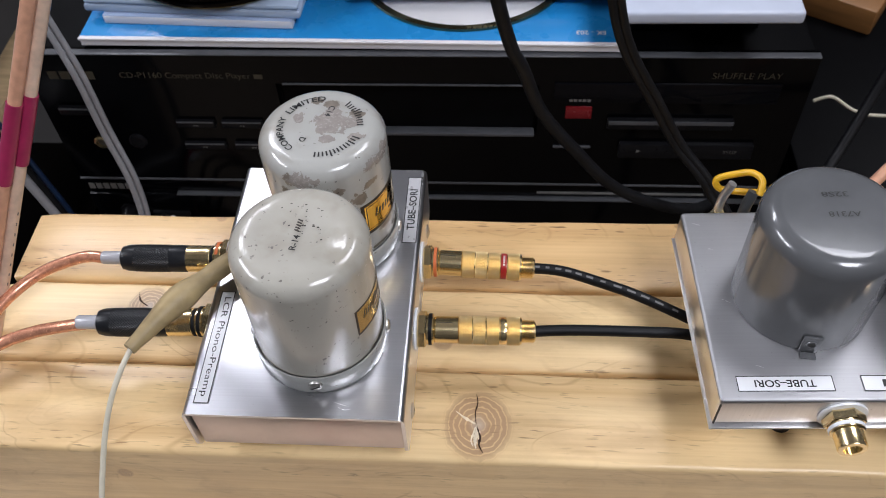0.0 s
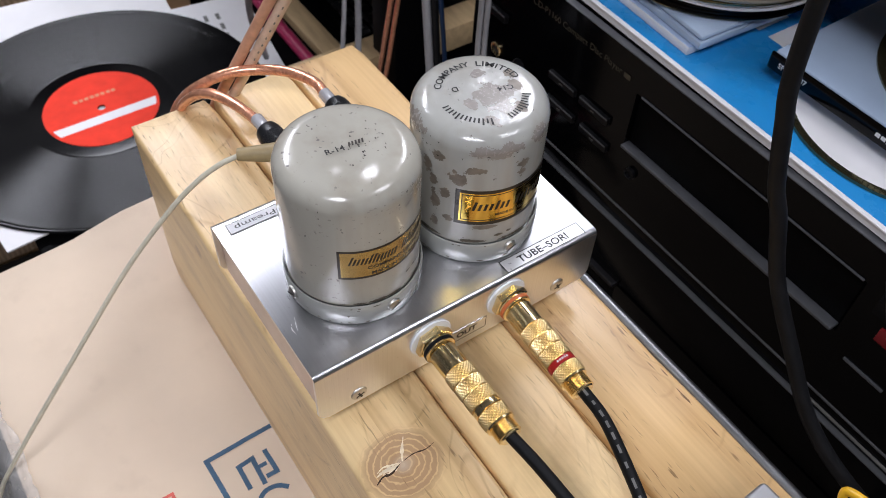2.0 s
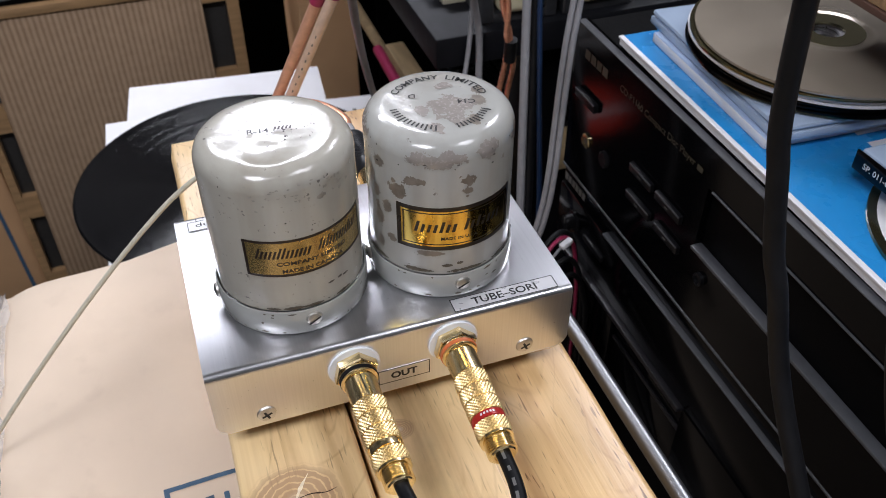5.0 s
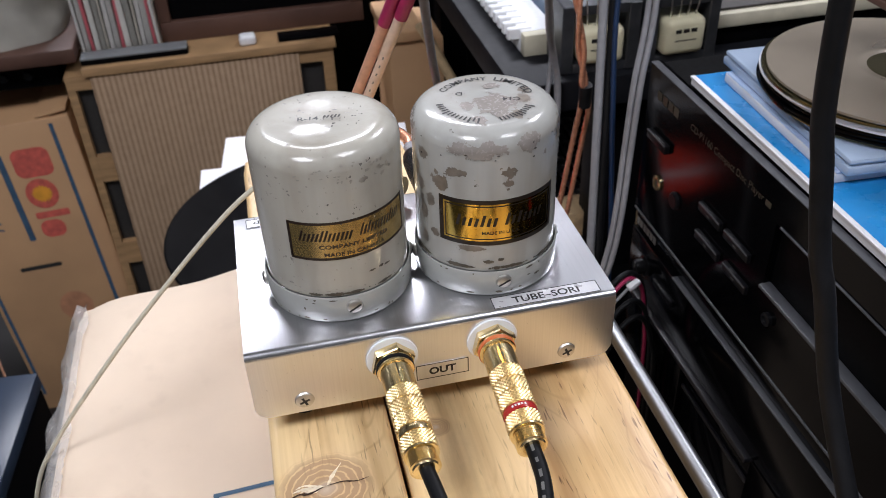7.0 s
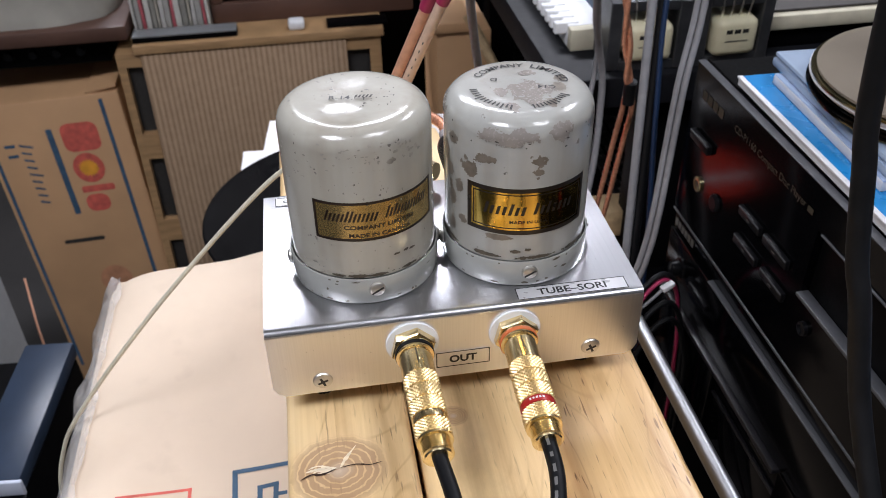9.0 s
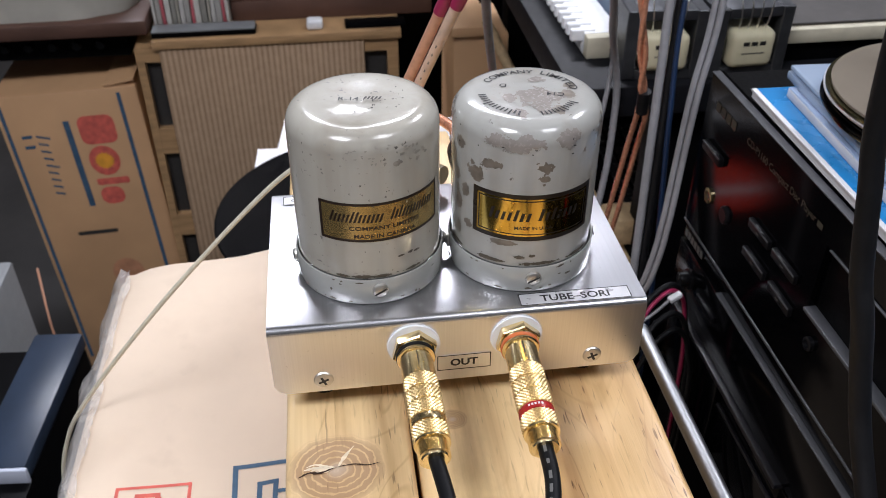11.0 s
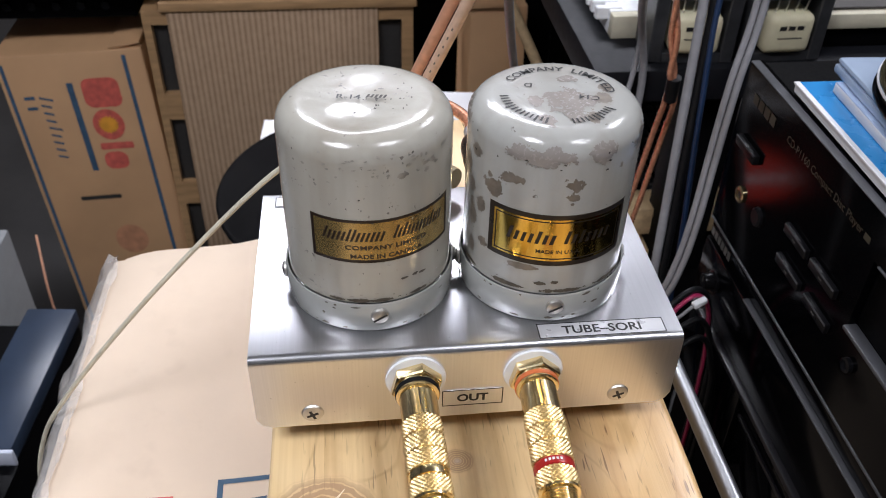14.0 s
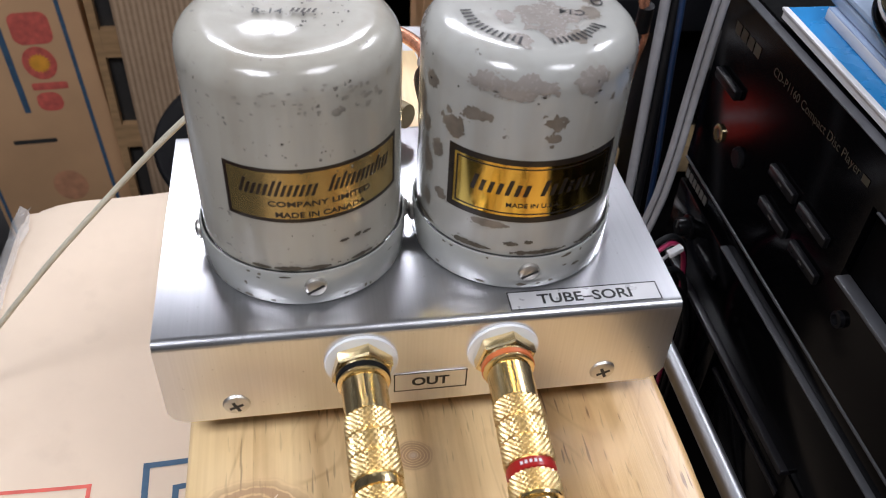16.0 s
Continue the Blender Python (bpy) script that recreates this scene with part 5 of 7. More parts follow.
for fx, fy in ((X2 + 0.014, Y2 + 0.034), (X3 - 0.012, Y2 + 0.012), (0.127, Y2 + 0.012), (X2 + 0.014, Y3 - 0.014), (X3 - 0.012, Y3 - 0.014)):
    part("rubber_foot", lathe([(0, BT + 0.0002), (0.0040, BT + 0.0002), (0.0046, Z1 - 0.0005), (0.0046, Z1), (0, Z1)], 20, m=Matrix.Translation((fx, fy, 0))), M_RUBBER, box2)
rng2 = random.Random(77)
for _ in range(14):
    x, y, a, d = rng2.uniform(0.098, 0.160), rng2.uniform(0.016, 0.084), rng2.uniform(-0.6, 0.4), rng2.uniform(0.001, 0.004)
    if math.hypot(x - 0.1302, y - 0.0487) > 0.026 and y > 0.018:
        part("scratch", crack_strip([(x, y, Z2 + 0.0001), (x + d * math.cos(a) * 0.5, y + d * math.sin(a) * 0.5 + 0.0001, Z2 + 0.0001), (x + d * math.cos(a), y + d * math.sin(a), Z2 + 0.0001)], 0.0002), M_SCRATCH, box2)
JZ = 0.7290
jack2 = jack(box2, (0.1364, 0.0086, JZ), (0, -1, 0), M_WASHER)
part("socket_core", lathe([(0.0046, 0.0066), (0.0046, 0.0118), (0.0043, 0.0124), (0.0028, 0.0124), (0.0028, 0.0112), (0.0, 0.0112)], 36, m=axis_matrix((0.1364, 0.0086, JZ), (0, -1, 0))), M_GOLD, jack2)
jack(box2, (0.1734, 0.0086, JZ), (0, -1, 0), M_ORANGE)


def dark_can(cx, cy, turns):
    r, h = 0.0222, 0.0425
    prof = [(0, h), (r - 0.006, h)] + [(r - 0.006 + 0.006 * math.sin(k / 6 * 1.571), h - 0.006 + 0.006 * math.cos(k / 6 * 1.571)) for k in range(1, 7)] + [(r, 0.0), (0, 0)]
    c = part("can", lathe(prof[::-1], 80), M_DARKCAN, box2, "dark grey enamelled transformer can", smooth=50)
    c.location = (cx, cy, Z2 + 0.0002)
    for q in turns:
        mm = Matrix.Translation(((r + 0.0007) * math.cos(q), (r + 0.0007) * math.sin(q), 0.0)) @ Matrix.Rotation(q, 4, "Z")
        bm = block(-0.0008, 0.0003, -0.0030, 0.0030, 0.0, 0.0082, 0.0004)
        block(0.0004, 0.0028, -0.0024, 0.0024, 0.0, 0.0008, 0.0003, 2, bm)
        bmesh.ops.transform(bm, matrix=mm, verts=bm.verts[:])
        lug = part("lug", bm, M_DARKCAN, c, "riveted mounting lug")
        am = axis_matrix(mm @ Vector((0.00032, 0, 0.0050)), (math.cos(q), math.sin(q), 0))
        part("eyelet", lathe([(0.0011, 0.0), (0.0018, 0.0), (0.0017, 0.0003), (0.0012, 0.0003)], 20, m=am), M_DARKCAN, lug)
        part("hole", lathe([(0.0011, 0.0001), (0, 0.0001)], 16, m=am), M_DARKMETAL, lug)
    return c, h


dc, dh = dark_can(0.1302, 0.0487, (-1.70, 1.45))
for word, ox, oy in (("A7318", 0.0015, -0.001), ("32S8", 0.0005, 0.0070)):
    pts, faces = flat_text(word, 0.0096 if len(word) > 4 else 0.0080, 0.0021)
    part("stamp", lay(pts, faces, lambda u, v: Vector((-u + ox, -v + oy, dh + 0.0001))), M_INKBLACK, dc)
dark_can(0.1815, 0.0487, (-1.45, 1.7))
strip_label("name_label", box2, (0.1178, 0.0146, Z2 + 0.0001), (-1, 0, 0), (0, -1, 0), 0.0300, 0.0056, flat_text("TUBE\u2013SORI", 0.0190, 0.0026, 0.015))
strip_label("name_label", box2, (0.1570, 0.0146, Z2 + 0.0001), (-1, 0, 0), (0, -1, 0), 0.0310, 0.0056, bar_word(0.0200, 0.0026, 6, 0.05, 0.5))
post = part("earth_post", tube([(0.1109, 0.0890, 0.729), (0.1112, 0.0892, 0.741), (0.1136, 0.0897, 0.7490)], 0.0016, 12, 6), M_NICKEL, box2, "tinned earth post", smooth=60)
part("post_nut", prism(6, 0.0034, 0.0, 0.003, axis_matrix((0.1112, 0.0868, 0.733), (0, 1, 0)), 0.0003), M_GOLD, box2)
part("sleeve", tube([(0.1204, 0.0890, 0.728), (0.1209, 0.0895, 0.7370), (0.1229, 0.0915, 0.7425)], 0.0020, 12, 6), M_SLEEVEGREY, box2, smooth=60)
lead("yellow_wire", "looped yellow wire behind the transformer box", "wire", [(0.1229, 0.091, 0.742), (0.1239, 0.095, 0.7455), (0.1214, 0.099, 0.7455), (0.1164, 0.101, 0.743), (0.1099, 0.1015, 0.7395), (0.1114, 0.1005, 0.7355), (0.1184, 0.1, 0.7345), (0.1274, 0.099, 0.735), (0.1374, 0.097, 0.736), (0.1514, 0.097, 0.731), (0.1714, 0.113, 0.715), (0.1914, 0.133, 0.66)], 0.0013, M_YELLOW, 10)
# ---- hi-fi stack behind the beam ----
STACK = Matrix.Translation((-0.0225, 0.230, 0.603))


def face_plane(lift):
    """Coordinates on the stack's front: u to the right, v up."""
    return lambda u, v: Vector((u, -lift, v))


def rounded_bar(x0, x1, z0, z1, proud, bevel=0.0008, y=0.0):
    return block(x0, x1, y - proud, y + 0.002, z0, z1, bevel)


cd = thing("cd_player", "glossy black compact disc player in a stack behind the beam", "cd player", STACK)
part("case", block(-0.2055, 0.2105, 0.004, 0.285, -0.003, 0.0905, 0.0015), M_BLACK, cd)
for b in ((-0.207, -0.0705, -0.004, 0.0905), (0.0715, 0.212, -0.004, 0.0905), (-0.0705, 0.0715, 0.0712, 0.0905), (-0.0705, 0.0715, -0.004, 0.0362)):
    part("front_panel", block(b[0], b[1], 0.0, 0.006, b[2], b[3]), M_GLOSSBLACK, cd)
# The reflection along the panel's top edge, drawn as a light strip.
part("panel_edge", block(-0.2069, 0.2119, -0.0006, 0.004, 0.0902, 0.0908, 0.0002), M_TRIM_GLINT, cd)
part("base_trim", block(-0.2069, 0.2119, -0.0006, 0.004, -0.0056, -0.0042, 0.0004), M_TRIM_GLINT, cd)
part("disc_tray", block(-0.0690, 0.0702, 0.003, 0.02, 0.0385, 0.0702, 0.001), M_BLACK, cd)
part("tray_lip", block(-0.0706, 0.0700, -0.0022, 0.004, 0.0356, 0.0376, 0.0006), M_TRIM_GLINT, cd)
part("display_window", block(0.0794, 0.1971, -0.0012, 0.002, 0.0600, 0.0734, 0.0006), M_SMOKE, cd, "smoked display window")
part("upper_trim", block(-0.0668, 0.0700, -0.001, 0.002, 0.0710, 0.0717, 0.0002), M_TRIM_GLINT, cd)
power = part("power_button", rounded_bar(-0.1977, -0.1742, 0.0490, 0.0545, 0.0030, 0.0010), M_BUTTON, cd)
part("power_edge", block(-0.1970, -0.1750, -0.0033, -0.0028, 0.0536, 0.0543), M_TRIM_GLINT, power)
hp = part("headphone_socket", lathe([(0.0046, 0), (0.0046, 0.0012), (0.0039, 0.0016), (0.0028, 0.0016), (0.0028, 0.0002), (0, 0.0002)], 28, m=axis_matrix((-0.182, 0, 0.0264), (0, -1, 0))), M_GOLD, cd, "gold headphone socket")
part("hole", lathe([(0.0027, 0.0006), (0, 0.0006)], 24, m=axis_matrix((-0.182, 0, 0.0264), (0, -1, 0))), M_DARKMETAL, hp)
part("level_knob", lathe([(0.0052, 0), (0.0050, 0.0014), (0.0040, 0.0022), (0, 0.0022)], 28, m=axis_matrix((-0.160, 0, 0.0277), (0, -1, 0))), M_BUTTON, cd)
part("small_knob", lathe([(0.0034, 0), (0.0034, 0.002), (0.0022, 0.0024), (0.0018, 0.001), (0, 0.001)], 24, m=axis_matrix((-0.0605, 0, 0.0235), (0, -1, 0))), M_BUTTON, cd)
for x0, x1, z in ((-0.1328, -0.1105, 0.0425), (-0.1065, -0.0830, 0.0425), (-0.1322, -0.1080, 0.0255), (-0.1024, -0.0800, 0.0255)):
    b = part("button", rounded_bar(x0, x1, z - 0.0028, z + 0.0024, 0.0022, 0.0006), M_BUTTON, cd)
    part("button_edge", block(x0 + 0.0006, x1 - 0.0006, -0.00245, -0.0021, z + 0.0013, z + 0.0021), M_TRIM_GLINT, b)
    part("mark", lay(*bar_word(0.0032, 0.0009, 2), face_plane(0.0024), None), M_PRINT, b).location = ((x0 + x1) / 2, 0, z - 0.0006)
sens = part("remote_sensor", block(0.0863, 0.1007, -0.001, 0.002, 0.0485, 0.0570, 0.0006), M_SENSOR, cd, "red remote sensor window")
part("mark", lay(*bar_word(0.012, 0.0018, 5), lambda u, v: Vector((0.0935 + u, -0.0014, 0.0622 + v))), M_PRINT, cd)
part("bar_button", rounded_bar(0.1095, 0.1775, 0.0425, 0.0492, 0.003), M_BUTTON, cd)
# Highlight on the bar button, drawn as a lighter strip.
part("bar_highlight", block(0.1101, 0.1769, -0.0033, -0.0029, 0.0466, 0.0490), M_TRIM_GLINT, cd)
part("play_bar", rounded_bar(0.1179, 0.1923, 0.0205, 0.0313, 0.003), M_BUTTON, cd)
part("lower_trim", block(0.0812, 0.1022, -0.0012, 0.001, 0.0266, 0.0276), M_TRIM_GLINT, cd)
pr = [(flat_text("CD-P1160 Compact Disc Player", 0.072, None, 0.0), -0.1190, 0.0761, M_GILT, 0.0003), (bar_word(0.0270, 0.0054, 4, 0, 0.18), -0.1822, 0.0763, M_GILT, 0.0003), (bar_word(0.0060, 0.0030, 1), -0.0790, 0.0761, M_GILT, 0.0003),
      (flat_text("SHUFFLE PLAY", 0.0354, None, -0.01), 0.1778, 0.0787, M_GILT, 0.0003), (flat_text("STOP", 0.0075, None, 0.0), 0.1796, 0.0266, M_PRINT, 0.0033), (([(-0.0012, -0.0012), (0.0014, 0), (-0.0012, 0.0012)], [(0, 1, 2)]), 0.1289, 0.0268, M_PRINT, 0.0033)]
for (pts, faces), u0, v0, mat, lift in pr:
    part("lettering", lay(pts, faces, lambda u, v: Vector((u0 + u, -lift, v0 + v))), mat, cd)
for fx in (-0.17, 0.17):
    for fy in (0.03, 0.25):
        part("foot", lathe([(0, -0.0075), (0.014, -0.0075), (0.015, -0.002), (0, -0.002)], 24, m=Matrix.Translation((fx, fy, 0))), M_RUBBER, cd)

deck = thing("hifi_unit", "black hi-fi unit with a glossy front under the disc player", "hi-fi unit", STACK)
part("case", block(-0.2055, 0.2105, 0.009, 0.285, -0.131, -0.0085, 0.0015), M_BLACK, deck)
part("top_strip", block(-0.207, 0.212, 0.002, 0.010, -0.0178, -0.0078, 0.0004), M_GLOSSBLACK, deck)
part("front_panel", block(-0.207, 0.212, 0.0, 0.010, -0.0598, -0.0190, 0.0008), M_GLOSSBLACK, deck)
part("trim", block(-0.150, 0.212, -0.0008, 0.003, -0.0192, -0.0182, 0.0003), M_TRIM_GLINT, deck)
part("ledge", block(-0.203, -0.0485, -0.0030, 0.006, -0.0642, -0.0604, 0.0012), M_DECK, deck, "dull raised ledge")
part("lower_panel", block(-0.207, -0.1290, 0.002, 0.010, -0.131, -0.0646, 0.0008), M_GLOSSBLACK, deck)
part("lower_panel", block(-0.0505, 0.212, 0.002, 0.010, -0.131, -0.0646, 0.0008), M_GLOSSBLACK, deck)
part("window", block(-0.1286, -0.0510, 0.006, 0.0085, -0.131, -0.0650, 0.0004), M_SMOKE, deck, "recessed smoked window")
part("window_bar", block(-0.1280, -0.0515, 0.0035, 0.0055, -0.0862, -0.0838, 0.0006), M_DECK, deck)
part("stripe", block(0.074, 0.1736, 0.0006, 0.0018, -0.0140, -0.0132), M_PRINT, deck)
part("lettering", lay(*bar_word(0.0280, 0.0050, 6, 0, 0.2), lambda u, v: Vector((-0.1918 + u, 0.0016, -0.0138 + v))), M_PRINT, deck)
knob = part("knob", lathe([(0.0066, 0), (0.0066, 0.0012), (0.0050, 0.0016), (0.0048, 0.0062), (0.0042, 0.0070), (0, 0.0070)], 32, m=axis_matrix((-0.1845, 0, -0.0352), (0, -1, 0))), M_BUTTON, deck)
part("pointer", block(-0.1849, -0.1841, -0.0074, -0.0068, -0.0350, -0.0310), M_PRINT, knob)
part("button", rounded_bar(-0.1700, -0.1460, -0.0382, -0.0342, 0.0016, 0.0005), M_BUTTON, deck)
rack = thing("hifi_rack", "plain black cabinet carrying the hi-fi stack", "cabinet")
part("body", block(-0.232, 0.192, 0.238, 0.53, FLOOR, 0.4718, 0.002), M_BLACK, rack)

# things lying on the disc player, in the stack's own axes
T = 0.0916


def on_stack(name, label, category, x, y, z, rz=0.0, group=""):
    return thing(name, label, category, STACK @ pose(x, y, z, 0, 0, rz), group)


sleeve = on_stack("blue_sleeve", "large thin blue printed folder with white edges", "folder", -0.0287, 0.1286, T, -0.76)
part("cover", block(-0.1425, 0.1425, -0.125, 0.125, 0.0037, 0.0046, 0.0003), M_BLUE, sleeve)
part("page_block", block(-0.1418, 0.1418, -0.1245, 0.1245, 0.0002, 0.0036), M_PAPER, sleeve, "white page edges")
part("edge_strip", block(-0.1425, 0.1425, -0.1252, -0.1225, 0.0036, 0.0048, 0.0002), M_PAPER, sleeve)
part("lettering", lay(*flat_text("EK - 203", 0.0150, None), lambda u, v: Vector((0.1270 - u, -0.1150 - v, 0.0048))), M_PAPER, sleeve)
part("title_bar", lay(*bar_word(0.060, 0.022, 3, 0.0, 0.3), lambda u, v: Vector((-0.012 - u, -0.058 - v, 0.0048))), M_PAPER, sleeve)
booklet = on_stack("booklet", "white booklet under a frosted disc case", "booklet", -0.1080, 0.0672, T + 0.0048, -2.6)
part("page_block", block(-0.0515, 0.0515, -0.051, 0.06, 0, 0.0045, 0.0004), M_PAPER, booklet)
part("cover", block(-0.0515, 0.0515, -0.0507, 0.06, 0.0046, 0.0050), M_PAPERBLUE, booklet)


def disc_mesh(r=0.06, hole=0.0075, t=0.0012):
    return lathe([(hole, 0), (r, 0), (r + 0.0001, t / 2), (r, t), (0.0225, t), (0.022, t + 0.0002), (0.019, t + 0.0002), (0.0185, t), (hole, t)], 72, close=True)


def disc_case(name, label, x, y, z, rz, w=0.142, d=0.125, h=0.0095, mat=M_CASE):
    c = on_stack(name, label, "disc case", x, y, z, rz, "disc cases")
    part("tray", block(-w / 2, w / 2, -d / 2, d / 2, 0, h * 0.55, 0.0012), mat, c)
    part("lid", block(-w / 2 + 0.0004, w / 2 - 0.0004, -d / 2 + 0.0004, d / 2, h * 0.58, h, 0.0018), mat, c)
    return c


disc_case("disc_case", "frosted pale blue plastic disc case under loose discs", -0.1095, 0.0825, T + 0.0100, -3.2, 0.118, 0.128, 0.0078)
dz = T + 0.0181
PILE = [(M_DISC_DARK, "dark olive disc at the bottom of a pile")] + [(M_GLOSSBLACK, "dark disc in a pile")] * 3 + [(M_PAPER, "white printed disc in a pile")] * 2 + [(M_DISC_DARK, "dark olive disc near the top of a pile"), (M_DISC, "shiny brown silver disc on top of a pile")]
for k, (mat, lb) in enumerate(PILE):
    dx, dy = -0.1045 + 0.0005 * k + 0.0012 * math.sin(k * 2.1), 0.0715 - 0.0003 * k + 0.0012 * math.cos(k * 1.7)
    d = on_stack("disc", lb, "disc", dx, dy, dz + 0.0018 * k, 0, "loose discs")
    part("platter", disc_mesh(), mat, d, smooth=40)
    part("hub", lathe([(0.0075, 0.0003), (0.0165, 0.0003), (0.0165, 0.00135), (0.0075, 0.00135)], 48, close=True), M_DISC_DARK if mat is M_DISC else M_CLEARGREY, d)
ld = on_stack("disc", "loose recordable disc with a dark green rim on the blue folder", "disc", 0.0295, 0.0725, T + 0.0049, 0, "loose discs")
part("platter", disc_mesh(), M_PAPER, ld, smooth=40)
part("rim", lathe([(0.0565, 0.0012), (0.0565, 0.00135), (0.0602, 0.00135), (0.0603, -0.0001), (0.0600, -0.0001)], 72), M_DISC_DARK, ld)
disc_case("disc_case", "thin clear disc case under a jewel case", 0.041, 0.114, T + 0.0064, -1.0, 0.124, 0.11, 0.0064)
jw = disc_case("jewel_case", "clear jewel case with a black spine", 0.0385, 0.0945, T + 0.0130, 0.4, 0.131, 0.126, 0.0100, M_CASE)
sp = part("spine", block(-0.0655, 0.0655, -0.0640, -0.0628, 0.0008, 0.0094, 0.0003), M_GLOSSBLACK, jw, "black printed spine")
part("lettering", lay(*flat_text("SP. 011-07", 0.016, 0.0026), lambda u, v: Vector((-0.052 + u, -0.0642, 0.005 + v))), M_LABEL, sp)
part("bars", lay(*bar_word(0.026, 0.002, 9), lambda u, v: Vector((0.006 + u, -0.0642, 0.005 + v))), M_LABEL, sp)
part("red_patch", block(0.024, 0.05, -0.0643, -0.0641, 0.002, 0.0082), M_RED, sp)
od = on_stack("disc", "olive tinted disc lying on the jewel case", "disc", 0.051, 0.101, T + 0.0233, 0, "loose discs")
part("platter", disc_mesh(), M_DISC_DARK, od, smooth=40)
wb = on_stack("white_box", "white metal tray with a steel knob on the disc player", "metal box", 0.163, 0.066, T + 0.0002, 0.5)
part("shell", block(-0.0585, 0.0275, -0.081, 0.09, 0.0295, 0.0365, 0.0018, 3), M_WHITEBOX, wb)
part("base", block(-0.045, 0.020, -0.045, 0.085, 0.0, 0.0293, 0.001), M_BLACK, wb, "black base under the tray")
part("knob", lathe([(0.0, 0.0), (0.0048, 0.0), (0.0048, 0.0035), (0.004, 0.0046), (0.0, 0.0048)][::-1], 24, m=Matrix.Translation((-0.021, -0.042, 0.0365))), M_NICKEL, wb, "small steel knob")
cs = on_stack("disc_case", "stack of dark disc cases carrying a chipboard panel", "disc case", 0.03, 0.215, T + 0.0048, 0)
for k in range(6):
    part("case", block(-0.07, 0.07, -0.05, 0.06, 0.0098 * k, 0.0098 * k + 0.0094, 0.0008), M_BLACK, cs)
cp = on_stack("chipboard_panel", "chipboard panel with a dark laminate underside", "board", 0.03, 0.17, T + 0.0048 + 0.0592, 0)
part("core", block(-0.15, 0.13, -0.125, 0.13, 0.0032, 0.019, 0.0008), M_CHIP, cp)
part("laminate", block(-0.151, 0.131, -0.126, 0.131, 0, 0.003, 0.0006), M_BROWN, cp)

# ---- steel tube behind the beam ----
# Invented box that keeps the area right of the stack black.
side = thing("dark_filler", "black filler box added for the darkness beside the hi-fi stack", "crate")
part("shell", block(0.212, 0.62, 0.239, 0.75, FLOOR, 0.5795, 0.003), M_BLACK, side)
part("lid", block(0.2125, 0.622, 0.235, 0.752, 0.5798, 0.585, 0.0015), M_BLACK, side)
part("front_panel", block(0.222, 0.61, 0.2365, 0.2388, FLOOR + 0.02, 0.570, 0.0008), M_BLACK, side)
wb2 = thing("wood_block", "orange brown piece of wood on the black filler box", "wooden block", pose(0.268, 0.415, 0.5852, 0, 0, -32))
part("block", block(-0.03, 0.03, -0.012, 0.03, 0, 0.02, 0.002), M_CHERRY, wb2)
rail = thing("steel_tube_stand", "bare steel tube on thin legs behind the beam", "steel tube")
part("tube", tube([(-0.072, 0.1426, 0.6550), (0.1, 0.1426, 0.6550), (0.3, 0.1426, 0.6550)], 0.0031, 24, 6), M_STEEL, rail, smooth=60)
for x in (0.12, 0.28):
    part("leg", tube([(x, 0.1426, 0.652), (x, 0.1426, 0.2), (x, 0.1426, FLOOR)], 0.003, 12, 2), M_BLACK, rail, smooth=60)

# ---- hanging cables ----
FAT = 0.0028
lead("power_cable", "black cable hanging in front of the stack", "cable", [(0.014, 0.138, 1.00), (0.0215, 0.1435, 0.86), (0.0238, 0.1460, 0.8040), (0.0271, 0.1478, 0.7836), (0.0325, 0.1492, 0.7620), (0.0371, 0.1502, 0.7515), (0.0463, 0.1522, 0.7258), (0.0625, 0.1529, 0.7025), (0.0798, 0.1535, 0.6809), (0.100, 0.158, 0.664), (0.125, 0.17, 0.645), (0.15, 0.2, 0.62)], FAT, M_RUBBER, 16)
pb2 = [(0.045, 0.155, 1.05), (0.060, 0.151, 0.87), (0.0660, 0.150, 0.815), (0.0712, 0.150, 0.7823), (0.0786, 0.150, 0.7598), (0.0924, 0.150, 0.7347), (0.1061, 0.148, 0.7110), (0.1225, 0.140, 0.6920), (0.136, 0.130, 0.66), (0.14, 0.13, 0.55)]
twin = thing("power_cable", "flat black twin cable hanging in front of the stack", "cable")
for dx in (-0.0015, 0.0015):
    part("core", tube([(x + dx, y, z) for x, y, z in pb2], 0.0019, 12, 10), M_RUBBER, twin, smooth=60)
lead("black_cable", "black cable curving down beside the stack", "cable", [(0.26, 0.24, 0.80), (0.236, 0.235, 0.74), (0.222, 0.225, 0.69), (0.205, 0.205, 0.655), (0.185, 0.18, 0.63), (0.17, 0.16, 0.60)], 0.0028, M_RUBBER)
lead("pale_wire", "thin pale wire beside the stack", "wire", [(0.208, 0.262, 0.637), (0.213, 0.262, 0.6395), (0.219, 0.262, 0.6395), (0.233, 0.262, 0.630), (0.25, 0.262, 0.626), (0.30, 0.26, 0.63)], 0.0010, M_CREAM)
lead("speaker_cable", "salmon speaker cable at the far end of the beam", "cable", [(0.30, 0.2, 0.73), (0.24, 0.19, 0.685), (0.205, 0.17, 0.655), (0.18, 0.15, 0.62)], 0.003, M_PINKCABLE)


